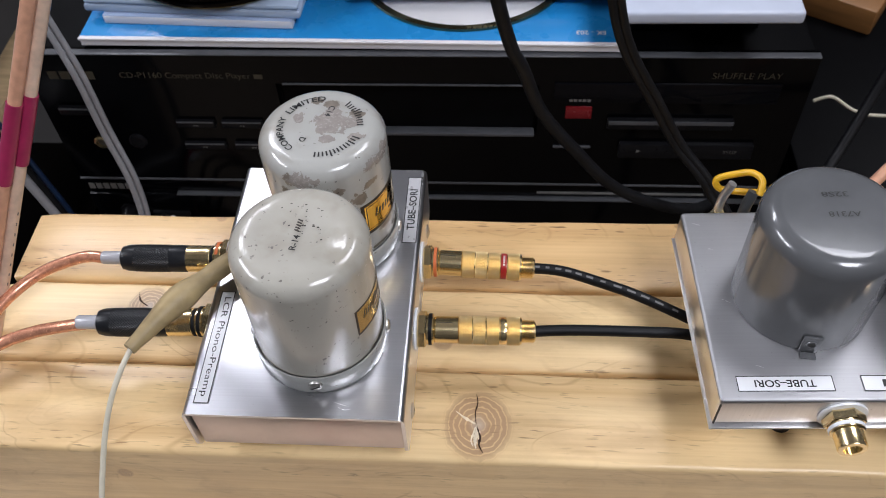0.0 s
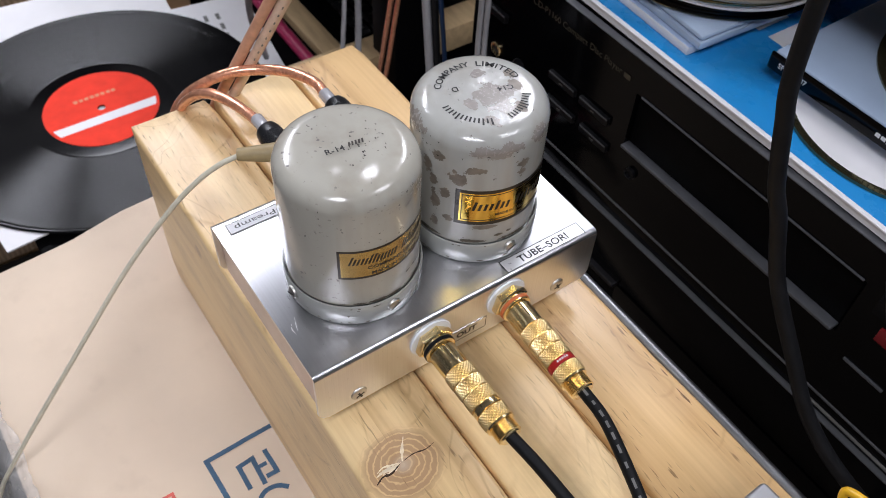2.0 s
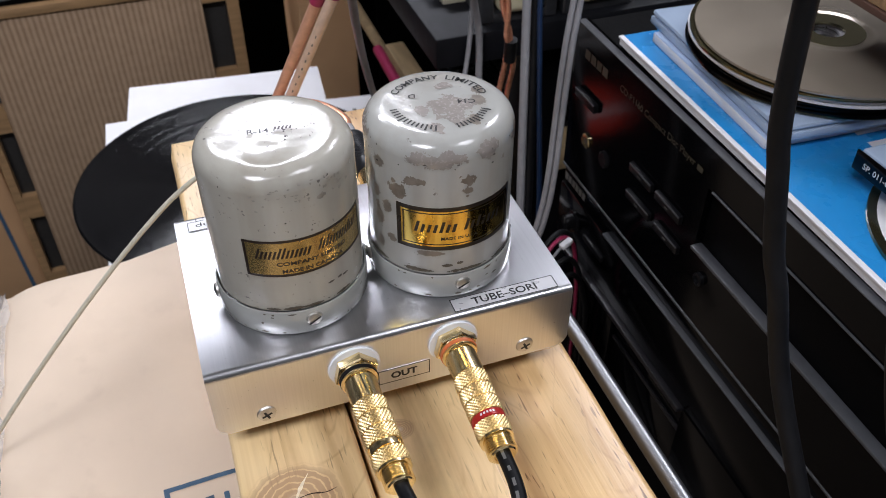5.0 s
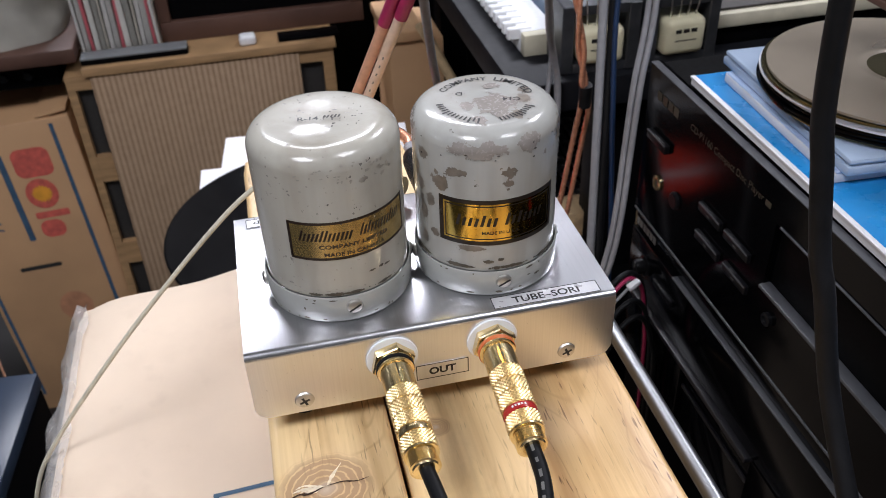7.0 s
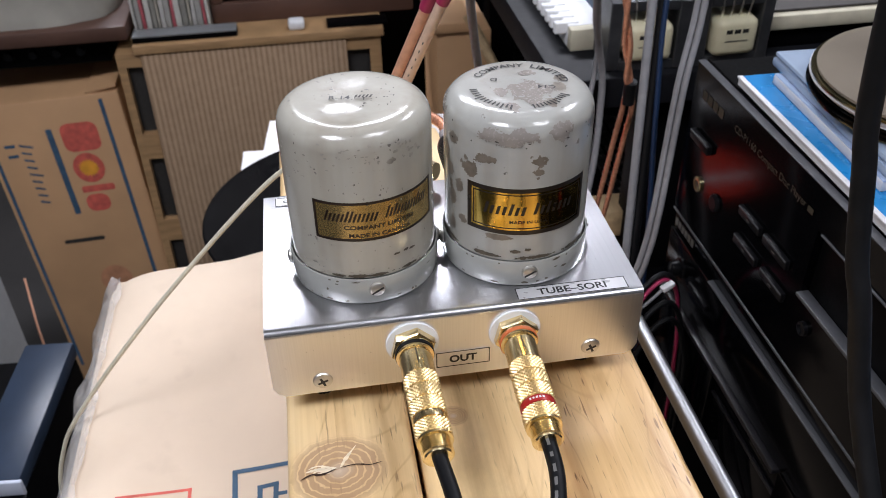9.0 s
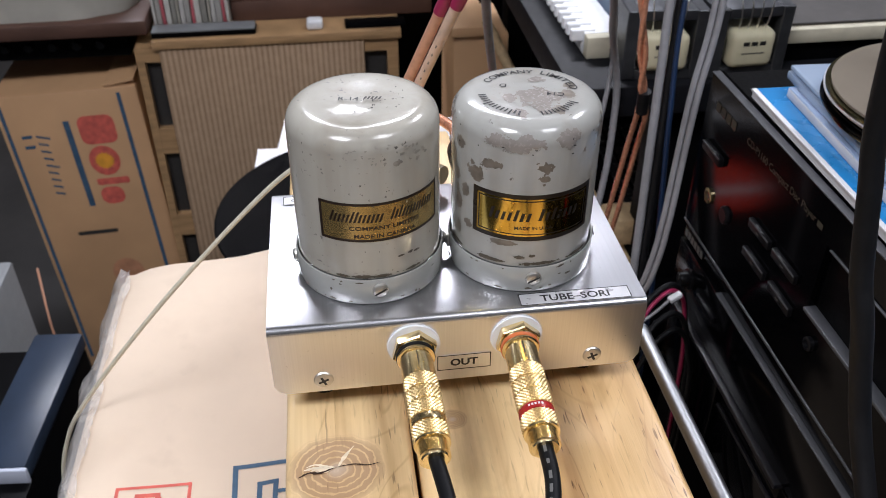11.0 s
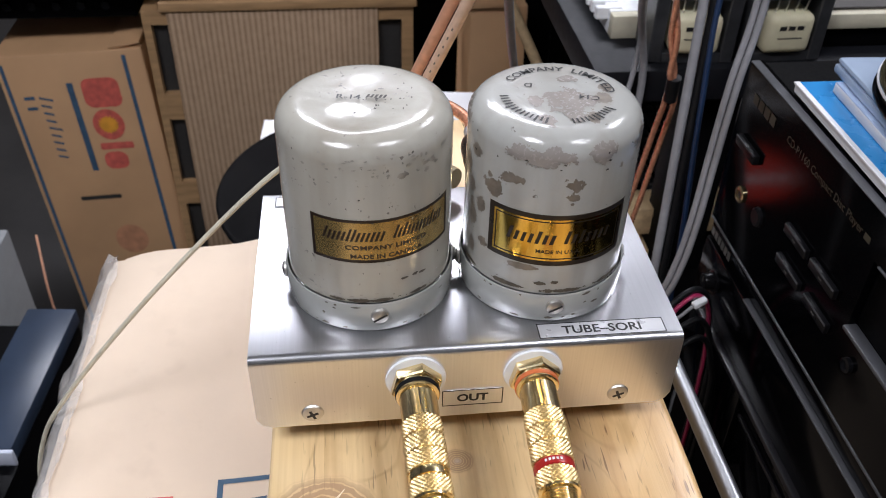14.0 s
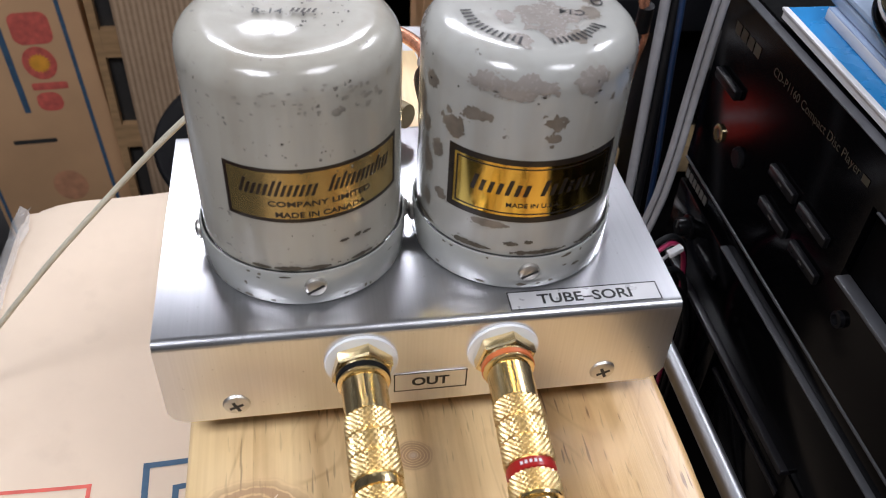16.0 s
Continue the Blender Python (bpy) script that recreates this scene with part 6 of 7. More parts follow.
def speaker_cable():
    c = thing("speaker_cable", "salmon twin speaker cable with magenta sleeve past the beam's end", "cable")
    a, b = Vector((-0.2363, -0.0010, 0.55)), Vector((-0.1023, 0.0970, 0.85))
    d = b - a

    def p(z, dx=0, dy=0):
        q = a + d * ((z - 0.55) / 0.3)
        return (q.x + dx, q.y + dy, q.z)
    for i, (dx, dy) in enumerate(((-0.0018, -0.0022), (0.0018, 0.0022))):
        low = [(-0.275 + dx, -0.03 + dy, 0.42), (-0.253 + dx, -0.016 + dy, 0.5)]
        part("strand", tube(low + [p(z, dx, dy) for z in (0.56, 0.62, 0.68, 0.74, 0.80, 0.86, 0.93, 1.02)], 0.0023, 14, 8), (M_PINKCABLE, M_CREAMCABLE)[i], c, smooth=60)
        z0 = 0.768 if i == 0 else 0.772
        part("sleeve", tube([p(z, dx * 1.02, dy * 1.02) for z in (z0, 0.782, 0.796)], 0.0027, 14, 6), M_MAGENTA, c, "magenta heat shrink sleeve", smooth=60)
    bars = bmesh.new()
    for k in range(10):
        z = 0.715 + 0.0042 * k
        q = Vector(p(z, 0.0018, 0.0022)) + Vector((0.0021, -0.0011, 0.0))
        t = d.normalized()
        s = t.cross(Vector((0.89, -0.46, 0))).normalized()
        vs = [bars.verts.new(q + t * u + s * v) for u, v in ((0, -0.00028), (0.0014, -0.00028), (0.0014, 0.00028), (0, 0.00028))]
        bars.faces.new(vs)
    part("printed_marks", bars, M_PRINT, c)
    return c


speaker_cable()


def twin_lead(label, path, r, gap, mat, name="speaker_lead"):
    c = thing(name, label, "cable")
    for s in (-1, 1):
        part("strand", tube([(x + s * gap * 0.7, y + s * gap * 0.75, z) for x, y, z in path], r, 10, 8), mat, c, smooth=60)
    return c


twin_lead("grey twin cable hanging beside the disc player", [(-0.225, 0.228, 0.95), (-0.202, 0.213, 0.80), (-0.1900, 0.2064, 0.7390), (-0.1805, 0.1985, 0.7070), (-0.1775, 0.1955, 0.6706), (-0.1735, 0.1925, 0.6385), (-0.1745, 0.1905, 0.6100), (-0.178, 0.186, 0.585), (-0.193, 0.176, 0.563), (-0.215, 0.168, 0.548), (-0.25, 0.16, 0.52)], 0.0016, 0.00165, M_GREYCABLE)
def hung(x, y, bx, by, zs):
    """A nearly straight hanging run: x and y at height 0.62, leaning by bx and by per metre."""
    return [(x + bx * (z - 0.62), y + by * (z - 0.62), z) for z in zs]


DROP = (1.0, 0.90, 0.80, 0.74, 0.68, 0.62, 0.56, 0.50, 0.40, 0.25)
lead("grey_cable", "thick grey cable hanging behind the preamp", "cable", hung(-0.250, 0.2100, -0.30, 0.10, DROP), 0.0027, M_GREYCABLE, 16)
lead("black_cable", "black cable beside a thick grey one", "cable", hung(-0.251, 0.2160, -0.30, 0.11, DROP), 0.0030, M_RUBBER, 16)
lead("blue_wire", "dark blue wire hanging behind the preamp", "wire", [(-0.33, 0.262, 0.92), (-0.295, 0.241, 0.78), (-0.272, 0.2255, 0.71), (-0.254, 0.2205, 0.65), (-0.246, 0.2200, 0.61), (-0.240, 0.221, 0.56), (-0.235, 0.223, 0.45)], 0.0016, M_BLUEWIRE)
ct = thing("speaker_lead", "copper twin lead in clear jacket with a black tie", "cable")
for s1, ends in ((-1, [(-0.2985, 0.2170, 0.630), (-0.3055, 0.2165, 0.605), (-0.3150, 0.2135, 0.55), (-0.328, 0.212, 0.50), (-0.35, 0.21, 0.38)]), (1, [(-0.2970, 0.2225, 0.630), (-0.3080, 0.2245, 0.605), (-0.3165, 0.2215, 0.55), (-0.325, 0.219, 0.50), (-0.345, 0.22, 0.38)])):
    top = []
    for k, z in enumerate((0.95, 0.87, 0.81, 0.77, 0.74, 0.715, 0.695, 0.675, 0.655)):
        a = k * 1.9
        top.append((-0.290 - 0.10 * (z - 0.62) + s1 * 0.0019 * math.sin(a), 0.220 - 0.10 * (z - 0.62) + s1 * 0.0019 * math.cos(a), z))
    part("strand", tube(top + [(-0.2950, 0.2188 + s1 * 0.0019, 0.645)] + ends, 0.0018, 12, 8), M_COPPER, ct, smooth=60)
part("tie", tube([(-0.2935, 0.2185, 0.652), (-0.2965, 0.2195, 0.636)], 0.0042, 14, 4), M_RUBBER, ct, "black cable tie", smooth=60)
lead("grey_wire", "pale grey wire hanging by the dark table", "wire", [(-0.24, 0.15, 0.90), (-0.30, 0.185, 0.76), (-0.335, 0.205, 0.70), (-0.352, 0.2130, 0.67), (-0.3680, 0.2225, 0.643), (-0.3760, 0.2300, 0.615), (-0.3765, 0.2310, 0.585), (-0.3720, 0.2285, 0.55), (-0.362, 0.22, 0.5), (-0.35, 0.21, 0.4)], 0.0026, M_GREYCABLE)
lead("grey_wire", "thin grey wire beside a pale one", "wire", [(-0.245, 0.15, 0.90), (-0.303, 0.187, 0.76), (-0.338, 0.207, 0.70), (-0.362, 0.2185, 0.663), (-0.3765, 0.2245, 0.638), (-0.3775, 0.2235, 0.612), (-0.369, 0.2160, 0.58), (-0.355, 0.205, 0.55), (-0.34, 0.19, 0.5)], 0.0018, M_GREYCABLE)
lead("grey_wire", "grey wire rising beside the salmon cable", "wire", [(-0.13, 0.085, 0.95), (-0.2, 0.095, 0.80), (-0.3, 0.12, 0.68), (-0.42, 0.16, 0.55), (-0.5, 0.2, 0.44)], 0.0026, M_GREYCABLE)
lead("red_wire", "short red wire in a tangle behind the preamp", "wire", [(-0.150, 0.168, 0.555), (-0.158, 0.180, 0.576), (-0.165, 0.190, 0.587), (-0.170, 0.203, 0.591), (-0.174, 0.214, 0.57), (-0.178, 0.222, 0.5), (-0.18, 0.226, 0.3)], 0.0012, M_MAGENTA)
for dx, dz in ((0.004, -0.008), (0.010, -0.015), (-0.005, 0.005)):
    lead("black_wire", "thin black wire in a tangle behind the preamp", "wire", [(-0.148 + dx, 0.166, 0.550 + dz), (-0.156 + dx, 0.179, 0.573 + dz), (-0.163 + dx, 0.191, 0.586 + dz), (-0.167 + dx, 0.204, 0.588 + dz), (-0.171 + dx, 0.215, 0.565 + dz), (-0.176 + dx, 0.223, 0.5), (-0.178 + dx, 0.226, 0.3)], 0.0016, M_RUBBER, group="black wires")
tip = thing("wire_connector", "small pale plastic connector on a wire", "connector", axis_matrix((-0.1655, 0.1990, 0.588), (-0.3, 0.9, 0.25)))
part("body", block(-0.0018, 0.0018, -0.0016, 0.0016, 0, 0.008, 0.0006), M_WASHER, tip)
part("tail", tube([(0, 0, 0.0001), (-0.001, -0.002, -0.012), (-0.002, -0.003, -0.03)], 0.0009, 8, 4), M_GREYCABLE, tip, smooth=60)

# ---- dark table with transformers ----
TT = 0.612
table = thing("dark_table", "dark grey topped table beside the hi-fi stack", "table")
part("tabletop", block(-1.05, -0.381, 0.1985, 0.95, TT - 0.025, TT, 0.002), M_TABLE, table)
for lx in (-1.02, -0.42):
    for ly in (0.30, 0.90):
        part("leg", block(lx - 0.02, lx + 0.02, ly - 0.02, ly + 0.02, FLOOR, TT - 0.025, 0.002), M_BLACK, table)
foam = thing("foam_block", "white ribbed polystyrene block with a yellowed end", "foam")
bm = block(-0.784, -0.4435, 0.2225, 0.2525, TT + 0.0002, TT + 0.018, 0.001)
for k in range(26):
    x = -0.785 + 0.0131 * k
    block(x + 0.005, x + 0.011, 0.2130, 0.2330, TT + 0.0100, TT + 0.0192, 0.0008, 1, bm)
part("block", bm, M_POLY, foam)
part("end_face", block(-0.4433, -0.4335, 0.2225, 0.2525, TT + 0.0002, TT + 0.0178, 0.001), M_CREAMFOAM, foam)


def transformer(x, y, rz, label):
    t = thing("transformer", label, "transformer", pose(x, y, TT + 0.0002, 0, 0, rz) @ Matrix.Scale(1.06, 4), "open transformers")
    for b in ((-0.021, 0.021, -0.0285, -0.0195), (-0.021, 0.021, 0.0195, 0.0285)):
        part("core_limb", block(b[0], b[1], b[2], b[3], 0, 0.05, 0.0008, 1), M_STEELGREY, t)
    part("yoke", block(-0.021, 0.021, -0.0195, 0.0195, 0, 0.007, 0.0005), M_STEELGREY, t)
    part("yoke", block(-0.021, 0.021, -0.0195, 0.0195, 0.043, 0.05, 0.0005), M_STEELGREY, t)
    part("coil", block(-0.017, 0.026, -0.0165, 0.0165, 0.0075, 0.0345, 0.005, 3), M_COIL, t, "cream paper wrapped coil")
    for k in range(4):
        part("lead_wire", tube([(0.018, -0.010 + 0.0065 * k, 0.033), (0.021, -0.011 + 0.007 * k, 0.044), (0.018, -0.012 + 0.008 * k, 0.058), (0.005, -0.012 + 0.008 * k, 0.064)], 0.0005, 6, 5), M_NICKEL, t, smooth=60)
    part("writing", lay(*bar_word(0.018, 0.003, 3), lambda u, v: Vector((0.0262, u, 0.026 + v))), M_INKBLACK, t)
    part("crease", lay(*bar_word(0.022, 0.0008, 1), lambda u, v: Vector((0.0262, u, 0.019 + v))), M_STEELGREY, t)
    return t


transformer(-0.411, 0.3330, 2, "open frame transformer with a cream wrapped coil")
transformer(-0.413, 0.2700, -4, "open frame transformer beside another on the table")
lid = thing("clear_lid", "clear plastic box lid lying behind the transformers", "plastic box")
part("shell", block(-0.66, -0.445, 0.259, 0.362, TT + 0.0002, TT + 0.048, 0.006), M_CASE, lid)
slabt = thing("foam_sheet", "off-white foam sheet edge on the table", "foam")
part("sheet", block(-0.58, -0.404, 0.3660, 0.75, TT + 0.016, TT + 0.0285, 0.003), M_CREAMFOAM, slabt)
part("dusty_cover", block(-0.579, -0.410, 0.3685, 0.749, TT + 0.0287, TT + 0.0310, 0.0008), M_DUST, slabt, "dusty grey sheet over the foam")
part("board", block(-0.575, -0.41, 0.3675, 0.748, TT + 0.0002, TT + 0.0158, 0.001), M_BLACK, slabt)
grey_top = thing("grey_case", "grey metal case further back on the table", "metal case")
part("shell", block(-0.98, -0.60, 0.48, 0.9, TT + 0.0002, 0.72, 0.004), M_STEELGREY, grey_top)

# ---- record on papers ----
stand = thing("low_table", "low black table under loose papers", "table")
part("tabletop", block(-0.650, -0.345, -0.050, 0.45, 0.385, 0.412, 0.002), M_BLACK, stand)
for lx in (-0.63, -0.365):
    for ly in (-0.03, 0.43):
        part("leg", block(lx - 0.015, lx + 0.015, ly - 0.015, ly + 0.015, FLOOR, 0.385, 0.002), M_BLACK, stand)


def paper(x, y, rz, w, d, z, label, lines=0):
    p = thing("paper_sheet", label, "paper", pose(x, y, z, 0, 0, rz), "loose papers")
    part("sheet", block(-w / 2, w / 2, -d / 2, d / 2, 0, 0.0016), M_PAPER, p)
    if lines:
        for k in range(lines):
            part("printed_line", lay(*bar_word(w * 0.6, 0.004, 7, 0, 0.4), lambda u, v: Vector((-w * 0.1 + u, d * 0.33 - 0.012 * k + v, 0.0018))), M_PRINT, p)
    return p


paper(-0.640, 0.058, -6, 0.20, 0.21, 0.4122, "large white printed sheet under the record")
paper(-0.574, 0.030, -3, 0.20, 0.20, 0.4140, "white sheet lying askew under the record")
paper(-0.548, 0.120, -8, 0.21, 0.21, 0.4158, "white sheet with grey printed lines under the record", 5)
paper(-0.488, 0.000, 5, 0.14, 0.155, 0.4176, "plain white sheet under the record")
RC = (-0.5340, 0.0500, 0.4194)
rec = thing("record", "black shellac record with a red and white label", "record", pose(*RC))


def grooves(r0, r1, pitch, high):
    """Profile of a spiral's rings: four points a turn, deeper and shallower by turns."""
    rows = []
    for k in range(int((r1 - r0) / pitch)):
        a = high * (0.95 + 0.2 * noise.noise(Vector((k * 0.13, 0, 4))))
        for q, h in ((0, 0.0), (0.25, a), (0.5, 0.0), (0.75, -a)):
            rows.append((r1 - (k + q) * pitch, 0.0016 + h))
    return rows


part("disc", lathe([(0.0036, 0), (0.1492, 0), (0.1504, 0.001), (0.1492, 0.0019), (0.1466, 0.0019)] + grooves(0.064, 0.1458, 0.0008, 0.000042) + [(0.063, 0.0016), (0.0595, 0.0019), (0.0036, 0.0019)], 128, close=True), M_VINYL, rec, "black grooved playing surface", smooth=60)
lb = part("label", lathe([(0.0036, 0.00192), (0.0036, 0.0023), (0.0510, 0.0023), (0.0510, 0.00192)], 72), M_RLABEL, rec, "red paper label with a pale band")
part("pale_band", lay([(0.010, -0.0472), (0.0205, -0.0438), (0.0205, 0.0438), (0.010, 0.0472)], [(0, 1, 2, 3)], lambda u, v: Vector((u, v, 0.0024))), M_PAPER, lb)
part("print", lay(*bar_word(0.04, 0.004, 8, 0, 0.3), lambda u, v: Vector((-0.018 - v, u, 0.0024))), M_ORANGE, lb)
kb = thing("keyboard", "black keyboard with worn keys under the dark table", "keyboard", pose(-0.575, 0.352, 0.4122, 0, 0, -2))
part("body", block(-0.088, 0.088, -0.058, 0.058, 0, 0.014, 0.003), M_BLACK, kb)
key = block(-0.0066, 0.0066, -0.0066, 0.0066, 0.0142, 0.019, 0.0015, 1)
legend = lay(*bar_word(0.004, 0.003, 1), lambda u, v: Vector((u - 0.001, v + 0.001, 0.0192)))
for ky in range(6):
    for kx in range(10):
        k1 = part("key", key.copy(), M_HEAT, kb)
        k1.location = (-0.074 + 0.0164 * kx, -0.044 + 0.0176 * ky, 0)
        part("legend", legend.copy(), M_PRINT, k1)
rod = thing("magenta_rod", "magenta rod lying beside the papers", "rod")
part("rod", tube([(-0.735, 0.2480, 0.4185), (-0.55, 0.2445, 0.4185), (-0.36, 0.2410, 0.4185)], 0.0062, 14, 4), M_MAGENTA, rod, smooth=60)
strip = thing("wood_strip", "pale wooden strip beside the magenta rod", "wooden strip")
part("strip", block(-0.735, -0.415, 0.2570, 0.2790, 0.4125, 0.424, 0.001), M_RAWWOOD, strip)
strip2 = thing("wood_strip", "pale wooden strip under the dark table", "wooden strip")
part("strip", block(-0.455, -0.425, 0.200, 0.72, 0.4335, 0.460, 0.001), M_RAWWOOD, strip2)
part("foot", block(-0.455, -0.425, 0.55, 0.60, FLOOR, 0.4335, 0.001), M_RAWWOOD, strip2)

# ---- loudspeaker, fruit carton and the far side ----
SX = -0.95
spk = thing("loudspeaker", "wooden loudspeaker with ribbed fawn grille cloth", "loudspeaker")
cab = bmesh.new()
for b in ((-1.30, SX - 0.012, -0.236, 0.117, FLOOR, 0.428), (SX - 0.012, SX, -0.236, -0.2255, FLOOR, 0.428), (SX - 0.012, SX, 0.1015, 0.117, FLOOR, 0.428), (SX - 0.012, SX, -0.2255, 0.1015, 0.4085, 0.428)):
    block(*b, 0.0, 1, cab)
for z0, z1 in ((0.268, 0.308), (0.125, 0.163), (-0.02, 0.02)):
    block(SX - 0.012, SX - 0.0005, -0.2255, -0.2045, z0, z1, 0.0, 1, cab)
    block(SX - 0.012, SX - 0.0005, 0.0705, 0.1015, z0, z1, 0.0, 1, cab)
part("cabinet", cab, M_OAK, spk)
part("grille", block(SX - 0.010, SX + 0.004, -0.2040, 0.0701, FLOOR + 0.02, 0.4265, 0.003), M_CLOTH, spk, "ribbed fawn grille cloth")
part("top_board", block(-1.305, SX + 0.007, -0.2110, 0.121, 0.4282, 0.440, 0.001), M_OAK, spk)
for y0, y1 in ((-0.2254, -0.2046), (0.0706, 0.1014)):
    part("dark_slot", block(SX - 0.0118, SX - 0.011, y0, y1, FLOOR + 0.02, 0.4084), M_DARKMETAL, spk)
rng = random.Random(21)
y = -0.2090
k = 0
while y < -0.112:
    w = rng.uniform(0.003, 0.0075)
    sl = thing("record_sleeve", "worn record sleeve standing on the loudspeaker", "record sleeve", pose(SX - 0.150, y, 0.4402, rng.uniform(-1.5, 1.5), 0, 0), "record sleeves")
    part("sleeve", block(-0.12, 0.118, 0, w, 0, 0.245, 0.0006), M_SLEEVES[k % 6], sl)
    y += w + 0.0012
    k += 1
ob = thing("black_case", "flat black case lying on the loudspeaker's front edge", "case")
part("shell", block(SX - 0.028, SX - 0.002, -0.2105, -0.0740, 0.4402, 0.4475, 0.0015), M_BLACK, ob)
part("pale_edge", block(SX - 0.0275, SX - 0.0015, -0.2100, -0.0745, 0.4477, 0.4500, 0.0006), M_LIGHTGREY, ob)
wbit = thing("white_plug", "small white plastic plug on the loudspeaker", "plug")
part("body", block(SX - 0.024, SX - 0.004, -0.006, 0.016, 0.4402, 0.4535, 0.004, 3), M_POLY, wbit)
flat = thing("black_case", "thin black case beside the white plug on the loudspeaker", "case")
part("shell", block(SX - 0.030, SX - 0.004, 0.046, 0.128, 0.4402, 0.4455, 0.0012), M_BLACK, flat)
tv = thing("dark_screen", "dark screen in a brown wooden frame on the loudspeaker", "screen")
for b in ((-0.108, 0.170, 0.4402, 0.468), (-0.108, -0.091, 0.468, 0.70), (0.153, 0.170, 0.468, 0.70), (-0.108, 0.170, 0.70, 0.73)):
    part("frame_rail", block(SX - 0.075, SX - 0.050, b[0], b[1], b[2], b[3], 0.002), M_BROWN, tv)
part("pane", block(SX - 0.070, SX - 0.060, -0.092, 0.154, 0.467, 0.701), M_BLACK, tv)

# the fruit carton leans a little
fruit = thing("fruit_carton", "upright fruit carton with red, yellow and blue print leaning slightly", "cardboard box", pose(0, 0, FLOOR, 2.35, 0, 0))
FX, FB = -0.965, FLOOR
part("body", block(-1.25, FX, -0.4225, -0.2265, 0.0105, 0.380 - FB, 0.003), M_CARD2, fruit)
flap = block(-1.20, FX - 0.002, -0.2700, -0.2275, 0.3805 - FB, 0.3835 - FB, 0.001)
for v in flap.verts:
    v.co.z += max(0.0, v.co.y + 0.2700) * 0.12
part("top_flap", flap, M_CARD2, fruit, "lifted flap of the carton's top")


def fruit_print(name, pts, faces, mat, lift=0.0):
    return part(name, lay(pts, faces, lambda u, v: Vector((FX + 0.0004 + lift, u, v - FB))), mat, fruit)


def quad(y0, z0, y1, z1):
    return [(y0, z0), (y1, z0), (y1, z1), (y0, z1)], [(0, 1, 2, 3)]


M_SUN = material("yellow_print", (0.80, 0.36, 0.04), 0.6, scale=60, vary=0.15)
fruit_print("blue_line", *quad(-0.2550, -0.1, -0.2495, 0.372), M_INKBLUE)
fruit_print("blue_line", *quad(-0.4165, -0.1, -0.4115, 0.368), M_INKBLUE)
fruit_print("blue_bar", *quad(-0.3375, 0.194, -0.3290, 0.336), M_INKBLUE)


def rounded_patch(y0, z0, y1, z1, r, n=6):
    """A print patch with rounded corners."""
    pts = []
    for cy, cz, a0 in ((y1 - r, z1 - r, 0), (y0 + r, z1 - r, 90), (y0 + r, z0 + r, 180), (y1 - r, z0 + r, 270)):
        pts += [(cy + r * math.cos(radians(a0 + 90 * k / n)), cz + r * math.sin(radians(a0 + 90 * k / n))) for k in range(n + 1)]
    return pts, [tuple(range(len(pts)))]


# red brand shape as plain patches running downward
for z0, z1, y0, y1, r in ((0.296, 0.341, -0.3190, -0.2685, 0.012), (0.228, 0.239, -0.3165, -0.2700, 0.003), (0.195, 0.224, -0.3165, -0.2830, 0.012)):
    fruit_print("red_block", *rounded_patch(y0, z0, y1, z1, r), M_INKRED)
n = 28
ring = [(-0.2965 + 0.0215 * math.cos(2 * math.pi * i / n), 0.2685 + 0.0245 * math.sin(2 * math.pi * i / n)) for i in range(n)]
fruit_print("red_disc", ring, [tuple(range(n))], M_INKRED, 0.0002)
sun = [(-0.2965 + (0.0150 if i % 2 else 0.0110) * math.cos(2 * math.pi * i / 36), 0.2685 + (0.0150 if i % 2 else 0.0110) * math.sin(2 * math.pi * i / 36)) for i in range(36)]
fruit_print("yellow_disc", sun, [tuple(range(36))], M_SUN, 0.0006)
wpts, wfaces = bar_word(0.105, 0.013, 9, 0.3, 0.72, (0, 4))
for q in wfaces:
    fruit_print("blue_mark", [(-0.372 + wpts[i][1], 0.268 - wpts[i][0]) for i in q], [(0, 1, 2, 3)], M_INKBLUE)
for z0 in (0.298, 0.314):
    fruit_print("blue_mark", *quad(-0.398, z0, -0.384, z0 + 0.005), M_INKBLUE)
fruit_print("hand_hole", *rounded_patch(-0.3680, 0.1435, -0.3085, 0.1505, 0.003), M_DARKMETAL)
fade = material("faded_red_print", (0.50, 0.24, 0.13), 0.65, scale=60, vary=0.2)
fruit_print("faded_disc", [(-0.312 + 0.024 * math.cos(2 * math.pi * i / n), 0.066 + 0.027 * math.sin(2 * math.pi * i / n)) for i in range(n)], [tuple(range(n))], fade)
shelf = thing("brown_shelf", "brown board carrying a grey covered bundle", "shelf")
part("board", block(-1.32, -0.955, -0.70, -0.2150, 0.4445, 0.4650, 0.003), M_BROWN, shelf)
part("side", block(-1.32, -1.0, -0.70, -0.68, FLOOR, 0.4445, 0.001), M_BROWN, shelf)
part("back_post", block(-1.315, -1.302, -0.262, -0.245, FLOOR, 0.4445, 0.001), M_BROWN, shelf)
unit = thing("black_unit", "black electronic unit under the brown board", "hi-fi unit")
part("case", block(-1.24, -0.985, -0.66, -0.2480, 0.4060, 0.4443, 0.002), M_BLACK, unit)
for k in range(6):
    part("knob", lathe([(0.006, 0), (0.0055, 0.008), (0, 0.0085)], 20, m=axis_matrix((-0.985, -0.44 + 0.031 * k, 0.425), (1, 0, 0))), M_BUTTON, unit)


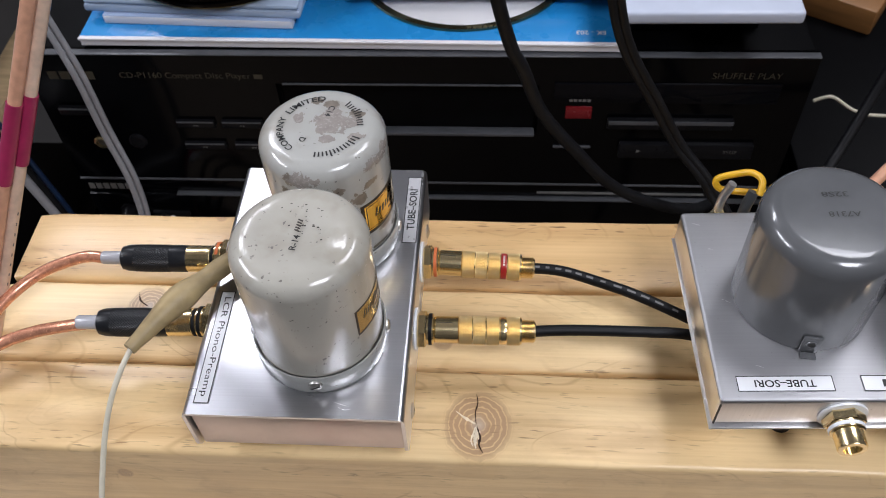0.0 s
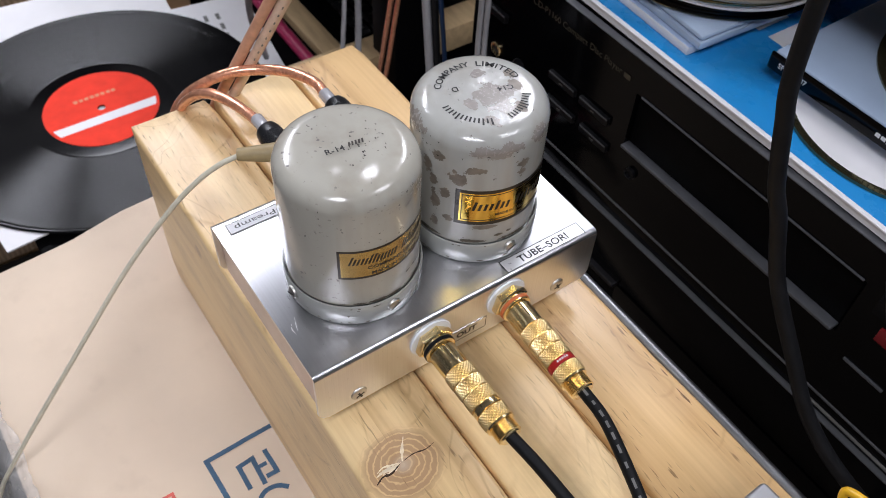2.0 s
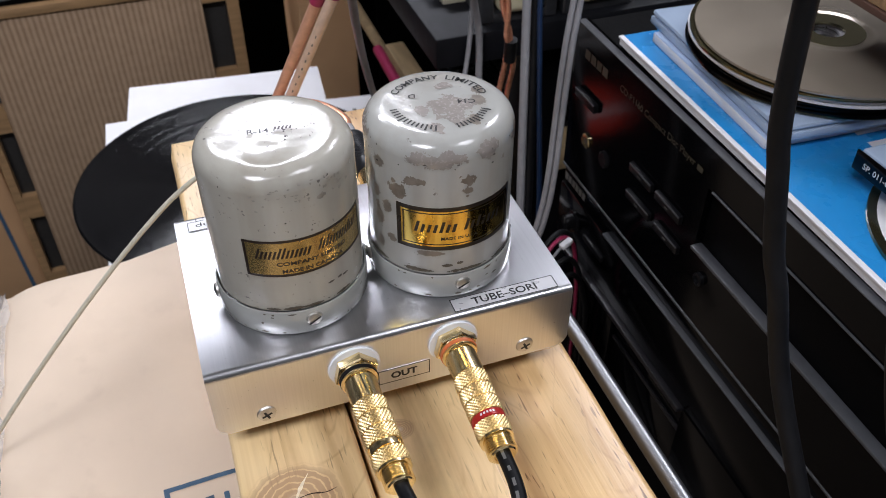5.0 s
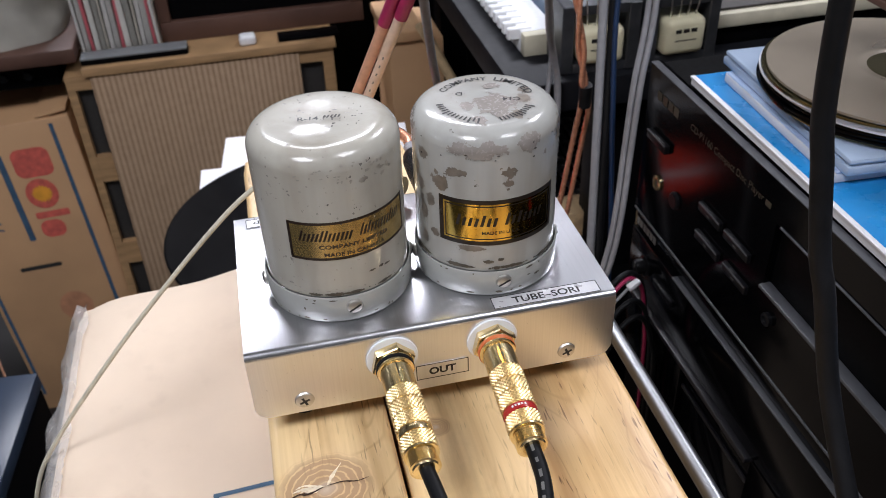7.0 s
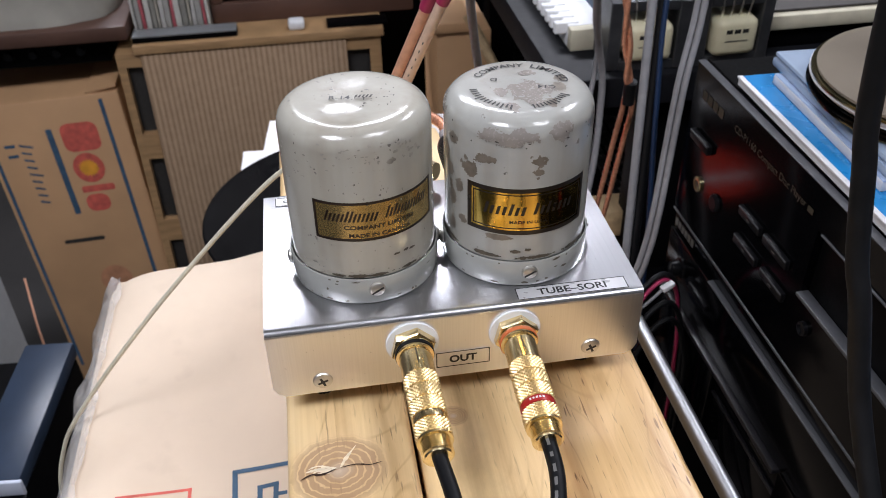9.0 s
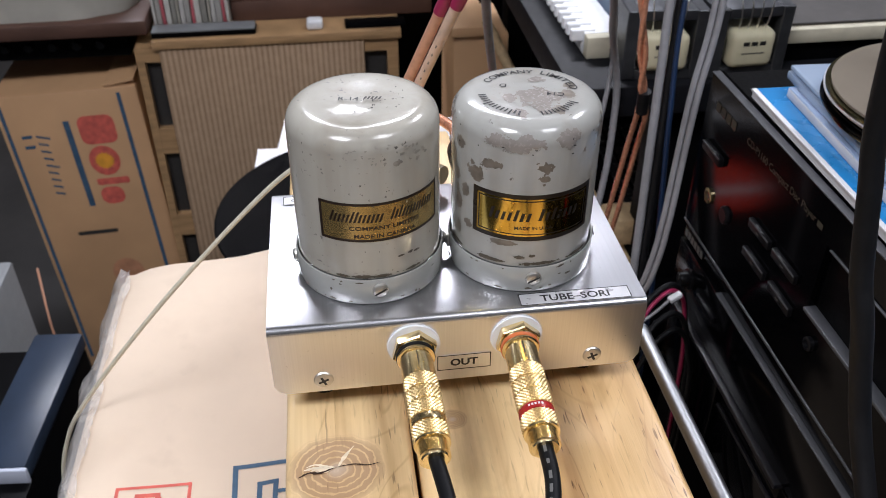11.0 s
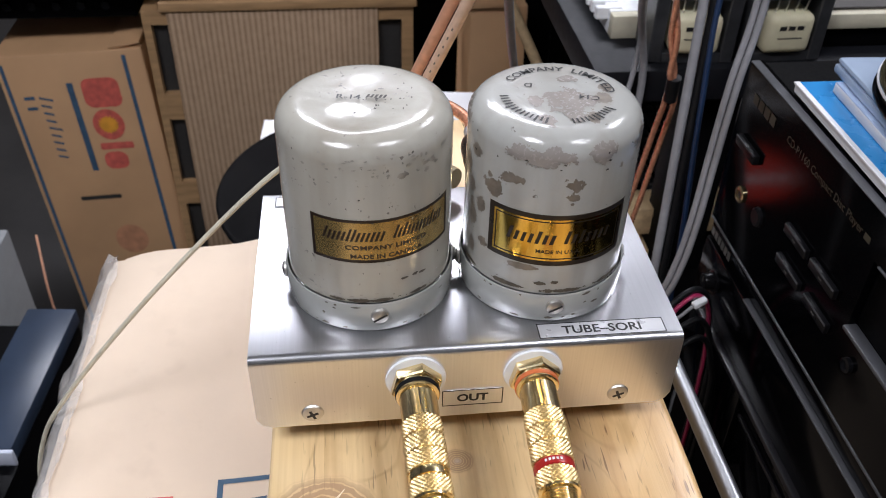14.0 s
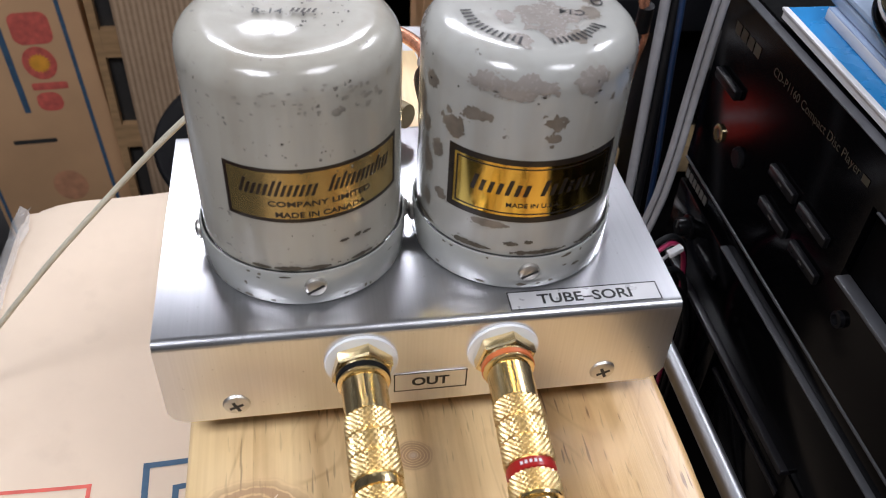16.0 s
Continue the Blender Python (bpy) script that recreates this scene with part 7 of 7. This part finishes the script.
def bundle():
    bm = bmesh.new()
    n, m = 40, 14
    prev = None
    for j in range(m + 1):
        t = j / m
        ring = []
        for i in range(n):
            a = 2 * math.pi * i / n
            sx, sy = math.copysign(abs(math.cos(a)) ** 0.4, math.cos(a)), math.copysign(abs(math.sin(a)) ** 0.4, math.sin(a))
            f = (1 - 0.06 * t) + 0.03 * noise.noise(Vector((math.cos(a) * 3, math.sin(a) * 3, t * 4)))
            ring.append(bm.verts.new((-1.115 + 0.150 * sx * f, -0.462 + 0.232 * sy * f, 0.4653 + 0.12 * t)))
        if prev:
            for i in range(n):
                bm.faces.new((prev[i], prev[(i + 1) % n], ring[(i + 1) % n], ring[i]))
        else:
            bm.faces.new(ring[::-1])
        prev = ring
    bm.faces.new(prev)
    return bm


bu = thing("grey_bundle", "soft grey covered bundle on the brown board", "dust cover")
part("cover", bundle(), M_GREYBAG, bu, smooth=60)
# Backdrop added so the gap past the loudspeaker reads black.
back = thing("dark_backdrop", "plain black backdrop added to darken the gap beyond the loudspeaker", "cabinet")
part("body", block(-1.75, -1.36, 0.02, 0.75, FLOOR, 0.74, 0.004), M_BLACK, back)
for y0 in (0.025, 0.3875):
    part("door", block(-1.3598, -1.352, y0, y0 + 0.3575, FLOOR + 0.02, 0.735, 0.002), M_BLACK, back)
small = thing("small_carton", "small brown carton beyond the loudspeaker", "cardboard box")
part("body", block(-1.02, -0.90, 0.187, 0.262, FLOOR, 0.444, 0.003), M_CARD2, small)
lidb = block(-1.021, -0.893, 0.183, 0.236, 0.4442, 0.458, 0.002)
part("lid", lidb, M_CARD2, small, "folded carton flap")
stick = thing("wood_stick", "pale stick leaning beside a small carton", "stick")
part("stick", tube([(-0.893, 0.228, 0.468), (-0.87, 0.262, 0.400), (-0.76, 0.398, 0.125), (-0.65, 0.534, FLOOR)], 0.007, 10, 4), M_RAWWOOD, stick)

# ---- front left floor ----
navy = thing("navy_case", "dark navy case with silver trim beside the carton", "equipment case", pose(-0.407, -0.2040, 0, 0, 0, -5))
part("lid", block(0.0, 0.145, -0.040, 0.0, 0.385, 0.40, 0.002), M_NAVY, navy)
part("body", block(0.003, 0.36, -0.13, 0.0, FLOOR, 0.3845, 0.003), M_BLACK, navy)
part("trim", block(0.1455, 0.1490, -0.045, 0.002, 0.386, 0.4005, 0.0010), M_WHITEBOX, navy, "silver edge of the lid")
part("front_ledge", block(0.150, 0.19, -0.050, 0.004, 0.3847, 0.3890, 0.0008), M_BLACK, navy)
part("trim", block(0.190, 0.1925, -0.050, 0.004, 0.3847, 0.3930, 0.0006), M_WHITEBOX, navy)
for ky in (-0.018, -0.030):
    part("knob", lathe([(0.0048, 0.3892), (0.0046, 0.394), (0.0035, 0.3955), (0, 0.3955)], 20, m=Matrix.Translation((0.172, ky, 0))), M_BUTTON, navy)
gbox = thing("grey_case", "light grey metal case on the floor", "metal case")
part("shell", block(-0.58, -0.30, -0.52, -0.3157, FLOOR, 0.36, 0.004), M_LIGHTGREY, gbox)
lead("grey_wire", "pale wire down among the boxes", "wire", [(-0.70, -0.345, 0.262), (-0.66, -0.335, 0.185), (-0.645, -0.32, 0.08), (-0.635, -0.305, -0.04), (-0.62, -0.295, FLOOR)], 0.0014, M_PINKCABLE)
